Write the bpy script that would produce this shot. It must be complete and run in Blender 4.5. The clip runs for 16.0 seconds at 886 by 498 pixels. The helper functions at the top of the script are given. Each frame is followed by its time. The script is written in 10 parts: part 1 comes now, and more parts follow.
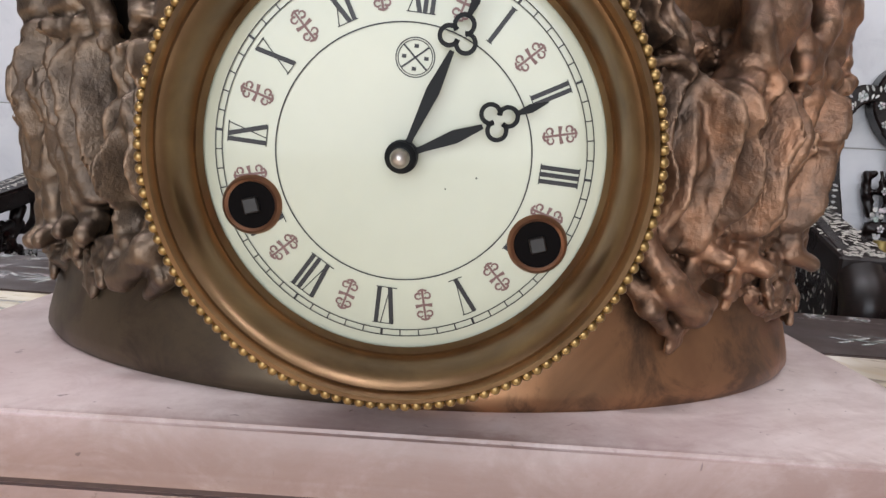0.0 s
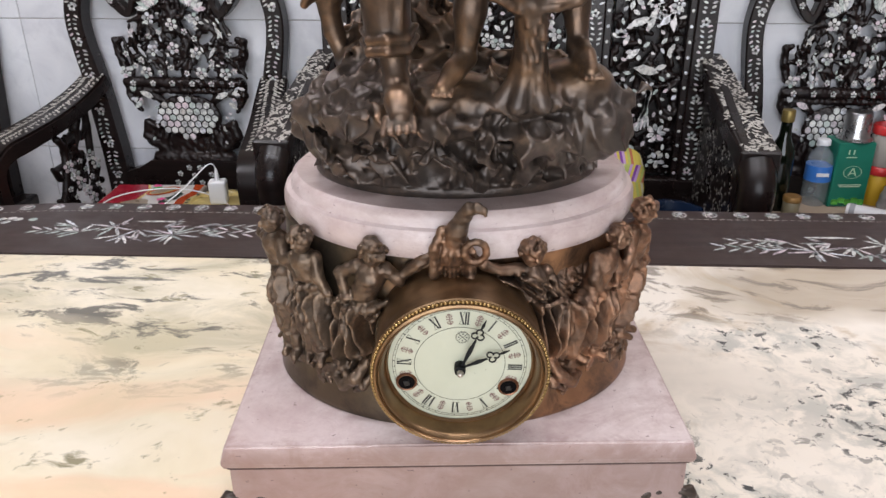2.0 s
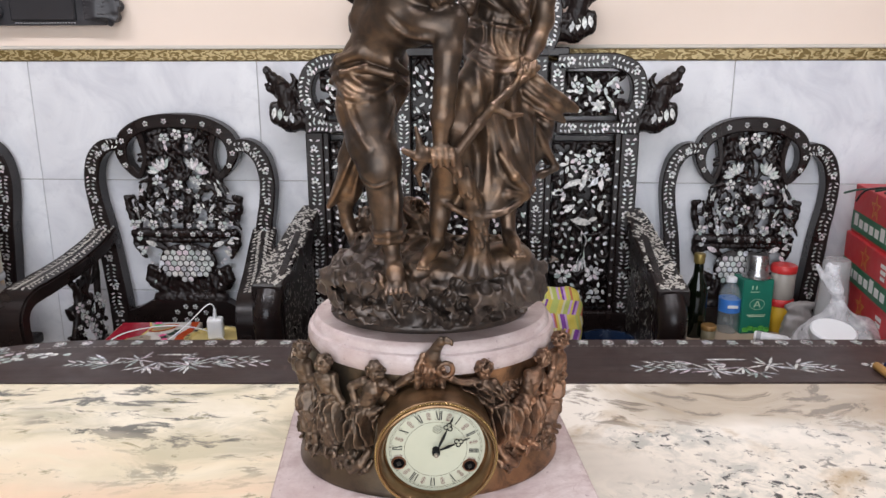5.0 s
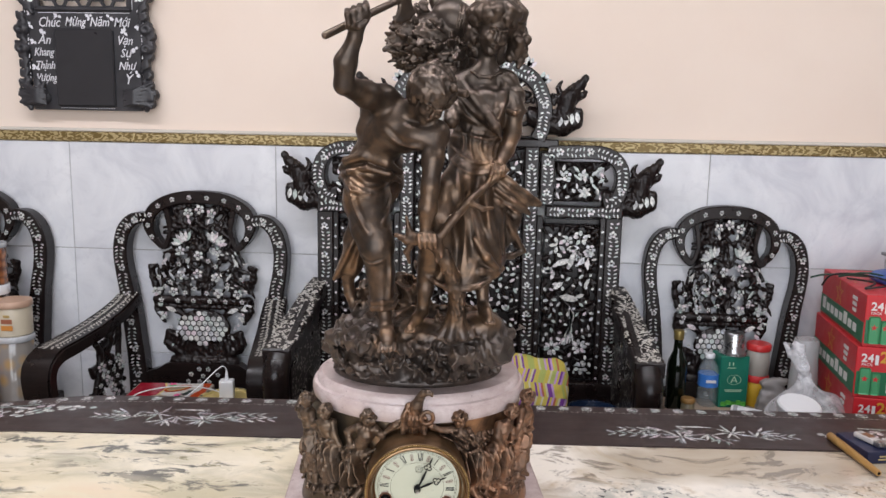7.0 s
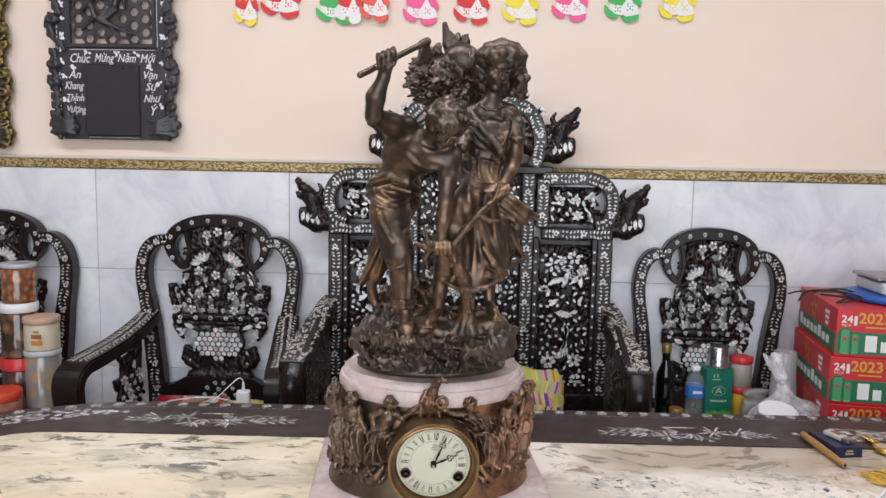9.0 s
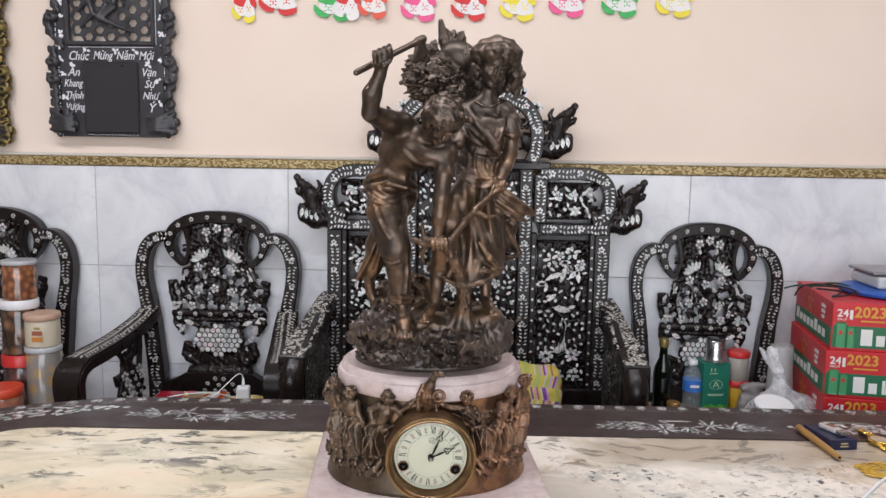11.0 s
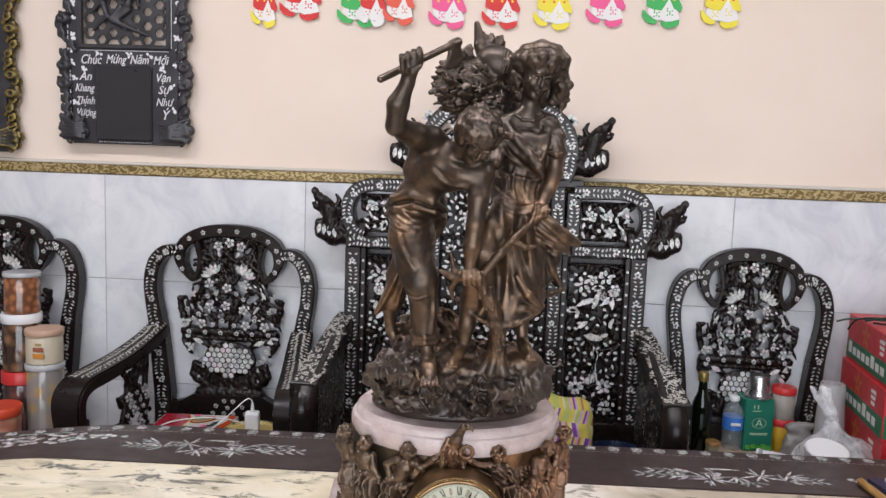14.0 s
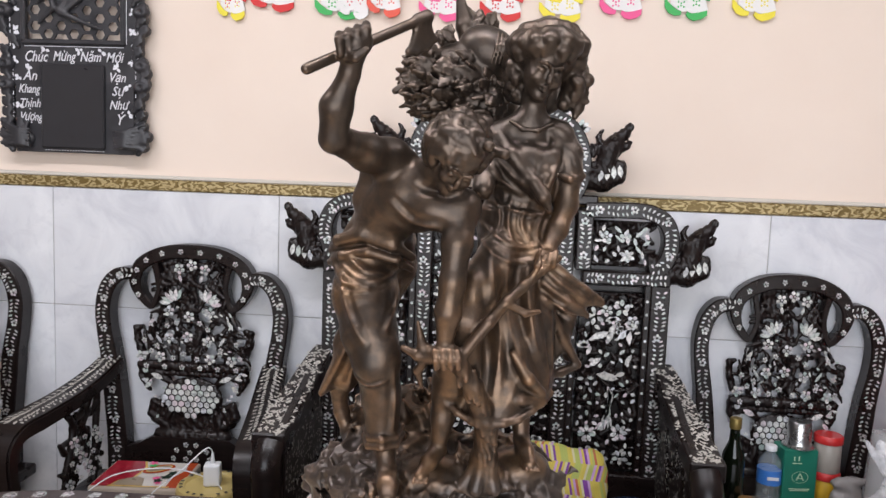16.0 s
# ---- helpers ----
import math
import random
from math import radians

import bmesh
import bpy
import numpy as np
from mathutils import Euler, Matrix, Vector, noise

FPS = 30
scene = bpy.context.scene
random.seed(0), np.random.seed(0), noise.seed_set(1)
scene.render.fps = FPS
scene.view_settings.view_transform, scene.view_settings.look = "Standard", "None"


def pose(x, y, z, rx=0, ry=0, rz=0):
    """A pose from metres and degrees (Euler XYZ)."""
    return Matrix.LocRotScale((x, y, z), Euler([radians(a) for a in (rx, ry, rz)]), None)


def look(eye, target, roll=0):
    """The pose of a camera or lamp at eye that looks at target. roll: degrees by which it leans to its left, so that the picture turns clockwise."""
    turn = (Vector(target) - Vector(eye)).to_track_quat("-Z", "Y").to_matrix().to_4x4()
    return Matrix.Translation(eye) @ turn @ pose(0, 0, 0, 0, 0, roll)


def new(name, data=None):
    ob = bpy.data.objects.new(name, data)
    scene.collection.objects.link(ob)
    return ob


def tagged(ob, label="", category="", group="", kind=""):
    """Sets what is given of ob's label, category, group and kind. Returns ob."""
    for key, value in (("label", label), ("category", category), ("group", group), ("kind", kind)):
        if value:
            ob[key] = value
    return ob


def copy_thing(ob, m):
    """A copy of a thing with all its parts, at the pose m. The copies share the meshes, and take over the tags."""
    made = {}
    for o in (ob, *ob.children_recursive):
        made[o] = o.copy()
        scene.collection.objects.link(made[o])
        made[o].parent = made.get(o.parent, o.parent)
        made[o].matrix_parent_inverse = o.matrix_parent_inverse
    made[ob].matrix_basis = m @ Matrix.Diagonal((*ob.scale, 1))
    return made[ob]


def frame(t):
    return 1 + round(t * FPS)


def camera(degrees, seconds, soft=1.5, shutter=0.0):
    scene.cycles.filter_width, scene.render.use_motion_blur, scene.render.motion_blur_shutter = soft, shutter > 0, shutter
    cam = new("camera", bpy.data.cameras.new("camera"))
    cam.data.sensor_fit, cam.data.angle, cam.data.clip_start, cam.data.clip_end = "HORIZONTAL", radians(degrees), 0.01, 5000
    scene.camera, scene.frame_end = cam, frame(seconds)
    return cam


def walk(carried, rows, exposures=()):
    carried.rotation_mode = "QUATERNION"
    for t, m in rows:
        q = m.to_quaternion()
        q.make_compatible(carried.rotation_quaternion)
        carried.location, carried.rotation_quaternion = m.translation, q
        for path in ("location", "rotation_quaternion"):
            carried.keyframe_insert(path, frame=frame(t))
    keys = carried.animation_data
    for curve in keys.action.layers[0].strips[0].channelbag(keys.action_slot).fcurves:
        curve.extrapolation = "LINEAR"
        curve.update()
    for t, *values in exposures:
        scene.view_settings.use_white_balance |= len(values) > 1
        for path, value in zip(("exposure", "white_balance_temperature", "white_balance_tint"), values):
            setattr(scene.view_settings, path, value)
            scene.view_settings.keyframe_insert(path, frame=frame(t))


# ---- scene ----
cam = camera(60.5, 16.0)
PATH = [
    (0, (0.058, -0.2, 0.922), (-0.204, 1.769, 0.686), 3.4),
    (0.5, (0.063, -0.219, 1.016), (-0.171, 1.638, 0.31), 4.1),
    (1, (0.07, -0.291, 1.143), (-0.194, 1.47, 0.232), 2.9),
    (1.5, (0.064, -0.419, 1.217), (-0.179, 1.358, 0.332), 0.2),
    (2, (0.057, -0.503, 1.257), (-0.13, 1.312, 0.437), -0.4),
    (2.5, (0.061, -0.56, 1.29), (-0.098, 1.293, 0.552), -0.8),
    (3, (0.069, -0.623, 1.299), (-0.067, 1.249, 0.606), -1.1),
    (3.5, (0.066, -0.67, 1.309), (-0.042, 1.215, 0.648), -1.0),
    (4, (0.058, -0.701, 1.329), (-0.029, 1.202, 0.722), -0.7),
    (4.5, (0.056, -0.74, 1.351), (-0.03, 1.181, 0.801), -0.4),
    (5, (0.064, -0.78, 1.366), (-0.03, 1.155, 0.869), -0.1),
    (7.5, (0.111, -1.0, 1.403), (-0.011, 0.979, 1.14), 1.2),
    (8, (0.114, -1.044, 1.394), (-0.006, 0.939, 1.164), 1.1),
    (8.5, (0.097, -1.096, 1.389), (-0.016, 0.889, 1.167), 1.1),
    (9, (0.087, -1.129, 1.39), (-0.02, 0.855, 1.165), 1.1),
    (11.5, (0.099, -1.144, 1.391), (-0.008, 0.839, 1.155), 0.9),
    (12, (0.115, -1.157, 1.392), (0.005, 0.826, 1.162), 1.0),
    (12.5, (0.105, -1.182, 1.391), (-0.008, 0.802, 1.167), 1.3),
    (13, (0.083, -1.177, 1.388), (-0.037, 0.807, 1.167), 1.6),
    (13.5, (0.066, -1.093, 1.389), (-0.069, 0.891, 1.175), 1.9),
    (14, (0.066, -0.987, 1.403), (-0.092, 0.995, 1.195), 2.0),
    (14.5, (0.091, -0.91, 1.412), (-0.086, 1.072, 1.209), 2.0),
    (15, (0.101, -0.833, 1.406), (-0.088, 1.148, 1.203), 2.0),
    (15.5, (0.094, -0.736, 1.42), (-0.09, 1.245, 1.218), 2.0),
    (16, (0.078, -0.67, 1.43), (-0.096, 1.312, 1.231), 2.1),
]
walk(cam, [(t, look(eye, target, roll)) for t, eye, target, roll in PATH], [(0, 0.0), (0.5, 0.03), (1, 0.12), (2, 0.12), (5, 0.11), (7.5, -0.02), (14, -0.02), (15.5, 0.08), (16, 0.08)])

import functools
# ---------------------------------------------------------------- light
W = bpy.data.worlds.new("world")
scene.world = W
W.use_nodes = True
_nt = W.node_tree
_sky = _nt.nodes.new("ShaderNodeTexSky")
_sky.sky_type, _sky.sun_disc = "NISHITA", False
_sky.sun_elevation, _sky.sun_rotation = radians(50), radians(160)
_nt.links.new(_sky.outputs[0], _nt.nodes["Background"].inputs[0])
_nt.nodes["Background"].inputs[1].default_value = 0.1


def area(name, m, w, h, power, colour):
    d = bpy.data.lights.new(name, "AREA")
    d.shape, d.size, d.size_y, d.energy, d.color = "RECTANGLE", w, h, power, colour
    ob = new(name, d)
    ob.matrix_world = m
    return ob


# daylight through an assumed opening behind the camera; unseen ceiling tubes added to even the walls
area("daylight", look((0.05, -3.4, 1.40), (0.0, 1.0, 1.20)), 3.4, 2.4, 112, (0.89, 0.92, 1.0))
area("tube_light_glow", look((0.05, -0.25, 2.93), (0.05, -0.24, 0)), 1.25, 0.12, 25, (0.93, 0.92, 1.0))
area("tube_light_glow", look((-1.45, -0.1, 2.93), (-1.45, -0.09, 0)), 1.25, 0.12, 26, (0.93, 0.92, 1.0))
area("tube_light_glow", look((1.75, -0.1, 2.93), (1.75, -0.09, 0)), 1.25, 0.12, 16, (0.93, 0.92, 1.0))

# ---------------------------------------------------------------- helpers for building


def part(name, bm, material, parent, label="", smooth=None):
    """One mesh object from a bmesh, under its thing."""
    me = bpy.data.meshes.new(name)
    bm.to_mesh(me)
    bm.free()
    return link(name, me, material, parent, label, smooth)


def link(name, me, material, parent, label="", smooth=None):
    if material and not me.materials:
        me.materials.append(material)
    if smooth is not None:
        me.shade_smooth()
        if smooth < 180:
            me.set_sharp_from_angle(angle=radians(smooth))
    ob = new(name, me)
    if parent:
        ob.parent = parent
    if label:
        ob["label"] = label
    return ob


def thing(name, m, label, category, group="", kind=""):
    ob = new(name)
    ob.empty_display_size = 0.05
    ob.matrix_world = m
    return tagged(ob, label, category, group, kind)


def box(bm, c, s, bevel=0.0, m=None, seg=1):
    """A box of full size s at c, with rounded edges."""
    mat = Matrix.Translation(c) @ Matrix.Diagonal((*s, 1))
    if m is not None:
        mat = m @ mat
    g = bmesh.ops.create_cube(bm, size=1.0, matrix=mat)
    if bevel > 0:
        vs = set(g["verts"])
        es = [e for e in bm.edges if e.verts[0] in vs and e.verts[1] in vs]
        bmesh.ops.bevel(bm, geom=es, offset=bevel, segments=seg, profile=0.5, affect="EDGES")
    return bm


def lathe(bm, prof, n=48, m=None, sx=1.0, sy=1.0, close=True):
    """Turns a profile of (radius, height) round z; sx and sy make it oval."""
    rings = []
    for r, z in prof:
        ring = []
        for i in range(n):
            a = 2 * math.pi * i / n
            v = Vector((r * math.cos(a) * sx, r * math.sin(a) * sy, z))
            ring.append(bm.verts.new(m @ v if m is not None else v))
        rings.append(ring)
    for a, b in zip(rings, rings[1:]):
        for i in range(n):
            bm.faces.new((a[i], a[(i + 1) % n], b[(i + 1) % n], b[i]))
    if close:
        bm.faces.new(list(reversed(rings[0])))
        bm.faces.new(rings[-1])
    return bm


def tube(bm, pts, radii, n=8, flat=1.0, up=None):
    """A round bar along points, with a radius at each point."""
    pts = [Vector(p) for p in pts]
    if not hasattr(radii, "__len__"):
        radii = [radii] * len(pts)
    rings, side = [], None
    for i, p in enumerate(pts):
        d = (pts[min(i + 1, len(pts) - 1)] - pts[max(i - 1, 0)]).normalized()
        ref = Vector(up) if up else (side if side else (Vector((0, 0, 1)) if abs(d.z) < 0.9 else Vector((1, 0, 0))))
        a = (ref - d * ref.dot(d)).normalized()
        b = d.cross(a)
        side = a
        rings.append([bm.verts.new(p + radii[i] * (math.cos(2 * math.pi * k / n) * a * flat + math.sin(2 * math.pi * k / n) * b)) for k in range(n)])
    for r, s in zip(rings, rings[1:]):
        for k in range(n):
            bm.faces.new((r[k], r[(k + 1) % n], s[(k + 1) % n], s[k]))
    bm.faces.new(list(reversed(rings[0])))
    bm.faces.new(rings[-1])
    return bm


def curve(pts, n=8):
    """A smooth line through points."""
    pts = [Vector(p) for p in pts]
    out = []
    for i in range(len(pts) - 1):
        p0, p1, p2, p3 = pts[max(i - 1, 0)], pts[i], pts[i + 1], pts[min(i + 2, len(pts) - 1)]
        for k in range(n):
            t = k / n
            out.append(0.5 * (2 * p1 + (p2 - p0) * t + (2 * p0 - 5 * p1 + 4 * p2 - p3) * t * t + (3 * p1 - p0 - 3 * p2 + p3) * t ** 3))
    out.append(pts[-1])
    return out


def band(bm, line, widths, y0, y1, edge=0.0):
    """A flat band in the xz plane along a line of (x, z), its width varying, from depth y0 (front) to y1."""
    line = [Vector((p[0], p[1])) for p in line]
    n = len(line)
    rows = []
    for i, p in enumerate(line):
        d = (line[min(i + 1, n - 1)] - line[max(i - 1, 0)]).normalized()
        q = Vector((-d.y, d.x))
        w = widths[i * (len(widths) - 1) // max(n - 1, 1)] if hasattr(widths, "__len__") else widths
        if hasattr(widths, "__len__") and len(widths) > 1:
            f = i * (len(widths) - 1) / (n - 1)
            j = min(int(f), len(widths) - 2)
            w = widths[j] + (widths[j + 1] - widths[j]) * (f - j)
        a, b = p + q * w / 2, p - q * w / 2
        ai, bi = p + q * (w / 2 - edge), p - q * (w / 2 - edge)
        sec = [(a, y1), (a, y0 + edge), (ai, y0), (bi, y0), (b, y0 + edge), (b, y1)] if edge else [(a, y1), (a, y0), (b, y0), (b, y1)]
        rows.append([bm.verts.new((v.x, y, v.y)) for v, y in sec])
    k = len(rows[0])
    for r, s in zip(rows, rows[1:]):
        for j in range(k):
            bm.faces.new((r[j], s[j], s[(j + 1) % k], r[(j + 1) % k]))
    bm.faces.new(rows[0])
    bm.faces.new(list(reversed(rows[-1])))
    return bm


def plate(bm, outline, y0, y1, edge=0.0):
    """A flat slab with an outline of (x, z), anticlockwise seen from the front (-y)."""
    f = [bm.verts.new((x, y0, z)) for x, z in outline]
    b = [bm.verts.new((x, y1, z)) for x, z in outline]
    n = len(f)
    face = bm.faces.new(f)
    bm.faces.new(list(reversed(b)))
    for i in range(n):
        bm.faces.new((f[(i + 1) % n], f[i], b[i], b[(i + 1) % n]))
    if edge:
        bmesh.ops.inset_region(bm, faces=[face], thickness=edge, depth=0.0)
        bmesh.ops.translate(bm, verts=[v for v in face.verts], vec=(0, -edge, 0))
    return bm


class Field:
    """Soft solids blended on a grid and drawn out as one skin."""

    def __init__(self, lo, hi, h):
        self.lo, self.h = np.array(lo, float), h
        self.n = np.ceil((np.array(hi, float) - self.lo) / h).astype(int) + 1
        self.D = np.full(self.n, 0.05, np.float32)

    def region(self, lo, hi, pad):
        a = np.clip(np.floor((np.array(lo) - pad - self.lo) / self.h).astype(int), 0, self.n)
        b = np.clip(np.ceil((np.array(hi) + pad - self.lo) / self.h).astype(int) + 1, 0, self.n)
        if (b <= a).any():
            return None
        sl = tuple(slice(i, j) for i, j in zip(a, b))
        ax = [(self.lo[k] + self.h * np.arange(a[k], b[k])).astype(np.float32) for k in range(3)]
        return sl, ax[0][:, None, None], ax[1][None, :, None], ax[2][None, None, :]

    def blend(self, sl, d, k, cut=False):
        D = self.D[sl]
        if cut:
            self.D[sl] = np.maximum(D, -d)
            return
        t = np.clip(0.5 + 0.5 * (D - d) / k, 0, 1)
        self.D[sl] = D * (1 - t) + d * t - k * t * (1 - t)

    def cap(self, a, b, ra, rb=None, k=0.006, cut=False, flat=None):
        rb = ra if rb is None else rb
        a, b = np.array(a, float), np.array(b, float)
        r = max(ra, rb)
        got = self.region(np.minimum(a, b) - r, np.maximum(a, b) + r, k + 2 * self.h)
        if got is None:
            return self
        sl, X, Y, Z = got
        v = b - a
        px, py, pz = X - a[0], Y - a[1], Z - a[2]
        t = np.clip((px * v[0] + py * v[1] + pz * v[2]) / max(v @ v, 1e-9), 0, 1)
        qx, qy, qz = px - t * v[0], py - t * v[1], pz - t * v[2]
        if flat is not None:
            qx, qy, qz = qx * flat[0], qy * flat[1], qz * flat[2]
        self.blend(sl, np.sqrt(qx * qx + qy * qy + qz * qz) - (ra + (rb - ra) * t), k, cut)
        return self

    def path(self, pts, radii, k=0.006):
        for i in range(len(pts) - 1):
            self.cap(pts[i], pts[i + 1], radii[i], radii[i + 1], k)
        return self

    def ell(self, c, r, turn=(0, 0, 0), k=0.006, cut=False):
        c, r = np.array(c, float), np.array(r, float)
        m = turn if isinstance(turn, np.ndarray) else np.array(Euler([radians(a) for a in turn]).to_matrix()).T
        R = r.max()
        got = self.region(c - R, c + R, k + 2 * self.h)
        if got is None:
            return self
        sl, X, Y, Z = got
        p = [X - c[0], Y - c[1], Z - c[2]]
        q = [(m[i][0] * p[0] + m[i][1] * p[1] + m[i][2] * p[2]) for i in range(3)]
        k0 = np.sqrt(sum((q[i] / r[i]) ** 2 for i in range(3)))
        k1 = np.sqrt(sum((q[i] / r[i] ** 2) ** 2 for i in range(3))) + 1e-6
        self.blend(sl, k0 * (k0 - 1) / k1, k, cut)
        return self

    def rough(self, amount, scale, seed=1, lo=None, hi=None, ridged=False):
        """Uneven relief over the skin, within a region."""
        lo = self.lo if lo is None else np.array(lo)
        hi = self.lo + self.h * self.n if hi is None else np.array(hi)
        sl, X, Y, Z = self.region(lo, hi, 0)
        rng = np.random.RandomState(seed)
        s = 0
        for i in range(7):
            v = rng.normal(size=3)
            v *= (0.7 + 0.9 * rng.rand()) * 2 * math.pi / scale / np.linalg.norm(v)
            w = rng.normal(size=3) * 1.2 / scale
            s = s + np.sin(v[0] * X + v[1] * Y + v[2] * Z + 6.28 * rng.rand() + 1.5 * np.sin(w[0] * X + w[1] * Y + w[2] * Z + 6 * rng.rand()))
        s = s / 2.6
        if ridged:
            s = 1 - 2 * np.abs(s)
        self.D[sl] -= (amount * s).astype(np.float32)
        return self

    def drape(self, rows, n, amp, hem, twist=0.0, seed=1, k=0.006, sharp=0.7):
        """Cloth hanging in folds round an upright line: rows of (z, x, y, rx, ry) from the top down; hem gives its lower edge by angle."""
        rows = sorted(rows)
        zs = [r[0] for r in rows]
        lo = np.array([min(r[1] - r[3] for r in rows) - 0.012, min(r[2] - r[4] for r in rows) - 0.012, zs[0] - 0.004])
        hi = np.array([max(r[1] + r[3] for r in rows) + 0.012, max(r[2] + r[4] for r in rows) + 0.012, zs[-1] + 0.006])
        sl, X, Y, Z = self.region(lo, hi, 0)
        cx, cy, rx, ry = [np.interp(Z, zs, [r[i] for r in rows]).astype(np.float32) for i in (1, 2, 3, 4)]
        a = np.arctan2((Y - cy) / ry, (X - cx) / rx)
        rho = np.sqrt(((X - cx) / rx) ** 2 + ((Y - cy) / ry) ** 2)
        u = np.clip((zs[-1] - Z) / (zs[-1] - zs[0]), 0, 1)
        w = n * a + twist * (zs[-1] - Z) + 1.3 * np.sin(2.1 * a + seed) + 0.7 * np.sin(3.7 * a + 22 * Z + 2.3 * seed)
        s = 1 - 2 * np.abs(np.sin(w / 2)) ** sharp
        s = s * (0.7 + 0.3 * np.sin(1.7 * a + 3 * seed)) * (0.25 + 0.75 * u)
        d = (rho - 1) * np.minimum(rx, ry) * 0.92 - amp * s
        low = np.interp(a, [p[0] for p in hem], [p[1] for p in hem])
        d = np.maximum(d, low - Z)
        d = np.maximum(d, Z - zs[-1] - 0.004)
        self.blend(sl, d.astype(np.float32), k)
        return self

    def crease(self, pts, amp, wide, deep=0.035):
        """Raises a soft-backed, sharp-crested fold on the skin along a line, with a shallow hollow on either side."""
        pts = np.array(pts, float)
        got = self.region(pts.min(0) - (3 * wide, deep, 3 * wide), pts.max(0) + (3 * wide, deep, 3 * wide), 0)
        if got is None:
            return self
        sl, X, Y, Z = got
        X, Z = X[:, :, 0], Z[:, 0, :]
        X, Z = X.reshape(-1, 1), Z.reshape(1, -1)
        dist, gain = np.full((X.shape[0], Z.shape[1]), 9.0, np.float32), np.zeros((X.shape[0], Z.shape[1]), np.float32)
        n = len(pts) - 1
        for i in range(n):
            a, v = pts[i], pts[i + 1] - pts[i]
            t = np.clip(((X - a[0]) * v[0] + (Z - a[2]) * v[2]) / max(v[0] ** 2 + v[2] ** 2, 1e-9), 0, 1)
            d = np.sqrt((X - a[0] - t * v[0]) ** 2 + (Z - a[2] - t * v[2]) ** 2)
            near = d < dist
            dist = np.where(near, d, dist)
            gain = np.where(near, np.sin(math.pi * (0.12 + 0.76 * (i + t) / n)), gain)
        s = np.clip(1 - dist / wide, 0, 1) ** 1.3 - 0.55 * np.clip(1 - np.abs(dist - 1.5 * wide) / wide, 0, 1)
        self.D[sl] -= (amp * gain * s)[:, None, :].astype(np.float32)
        return self

    def bm_mesh(self, name):
        D = self.D
        for ax in range(3):
            for end in (0, -1):
                i = [slice(None)] * 3
                i[ax] = end
                D[tuple(i)] = np.maximum(D[tuple(i)], 0.001)
        S = D < 0
        c = [n - 1 for n in D.shape]
        pos = np.zeros((*c, 3), np.float32)
        cnt = np.zeros(c, np.int16)
        for ax in range(3):
            o = [k for k in range(3) if k != ax]
            for i in (0, 1):
                for j in (0, 1):
                    a, b = [slice(0, c[k]) for k in range(3)], [slice(0, c[k]) for k in range(3)]
                    for k, e in zip(o, (i, j)):
                        a[k] = b[k] = slice(e, e + c[k])
                    b[ax] = slice(1, 1 + c[ax])
                    da, db = D[tuple(a)], D[tuple(b)]
                    hit = S[tuple(a)] != S[tuple(b)]
                    t = np.where(hit, da / np.where(hit, da - db, 1), 0)
                    pos[..., ax] += np.where(hit, t, 0)
                    pos[..., o[0]] += hit * i
                    pos[..., o[1]] += hit * j
                    cnt += hit
        mask = cnt > 0
        idx = np.full(c, -1, np.int64)
        idx[mask] = np.arange(mask.sum())
        where = np.argwhere(mask)
        verts = self.lo + self.h * (where + pos[mask] / cnt[mask][:, None])
        faces = []
        for ax in range(3):
            o = [(ax + 1) % 3, (ax + 2) % 3]
            a, b = [slice(1, n - 1) for n in D.shape], [slice(1, n - 1) for n in D.shape]
            a[ax], b[ax] = slice(0, D.shape[ax] - 1), slice(1, D.shape[ax])
            sa, sb = S[tuple(a)], S[tuple(b)]
            for sign in (True, False):
                e = np.argwhere((sa != sb) & (sa == sign))
                e[:, o] += 1
                q = []
                for i, j in ((1, 1), (0, 1), (0, 0), (1, 0)):
                    f = e.copy()
                    f[:, o[0]] -= i
                    f[:, o[1]] -= j
                    q.append(idx[f[:, 0], f[:, 1], f[:, 2]])
                q = np.stack(q, 1)
                faces.append(q if sign else q[:, ::-1])
        faces = np.concatenate(faces)
        me = bpy.data.meshes.new(name)
        me.vertices.add(len(verts))
        me.vertices.foreach_set("co", verts.astype(np.float32).ravel())
        me.loops.add(faces.size)
        me.loops.foreach_set("vertex_index", faces.astype(np.int32).ravel())
        me.polygons.add(len(faces))
        me.polygons.foreach_set("loop_start", np.arange(0, faces.size, 4, dtype=np.int32))
        me.update(calc_edges=True)
        me.validate()
        return me


# ---------------------------------------------------------------- materials


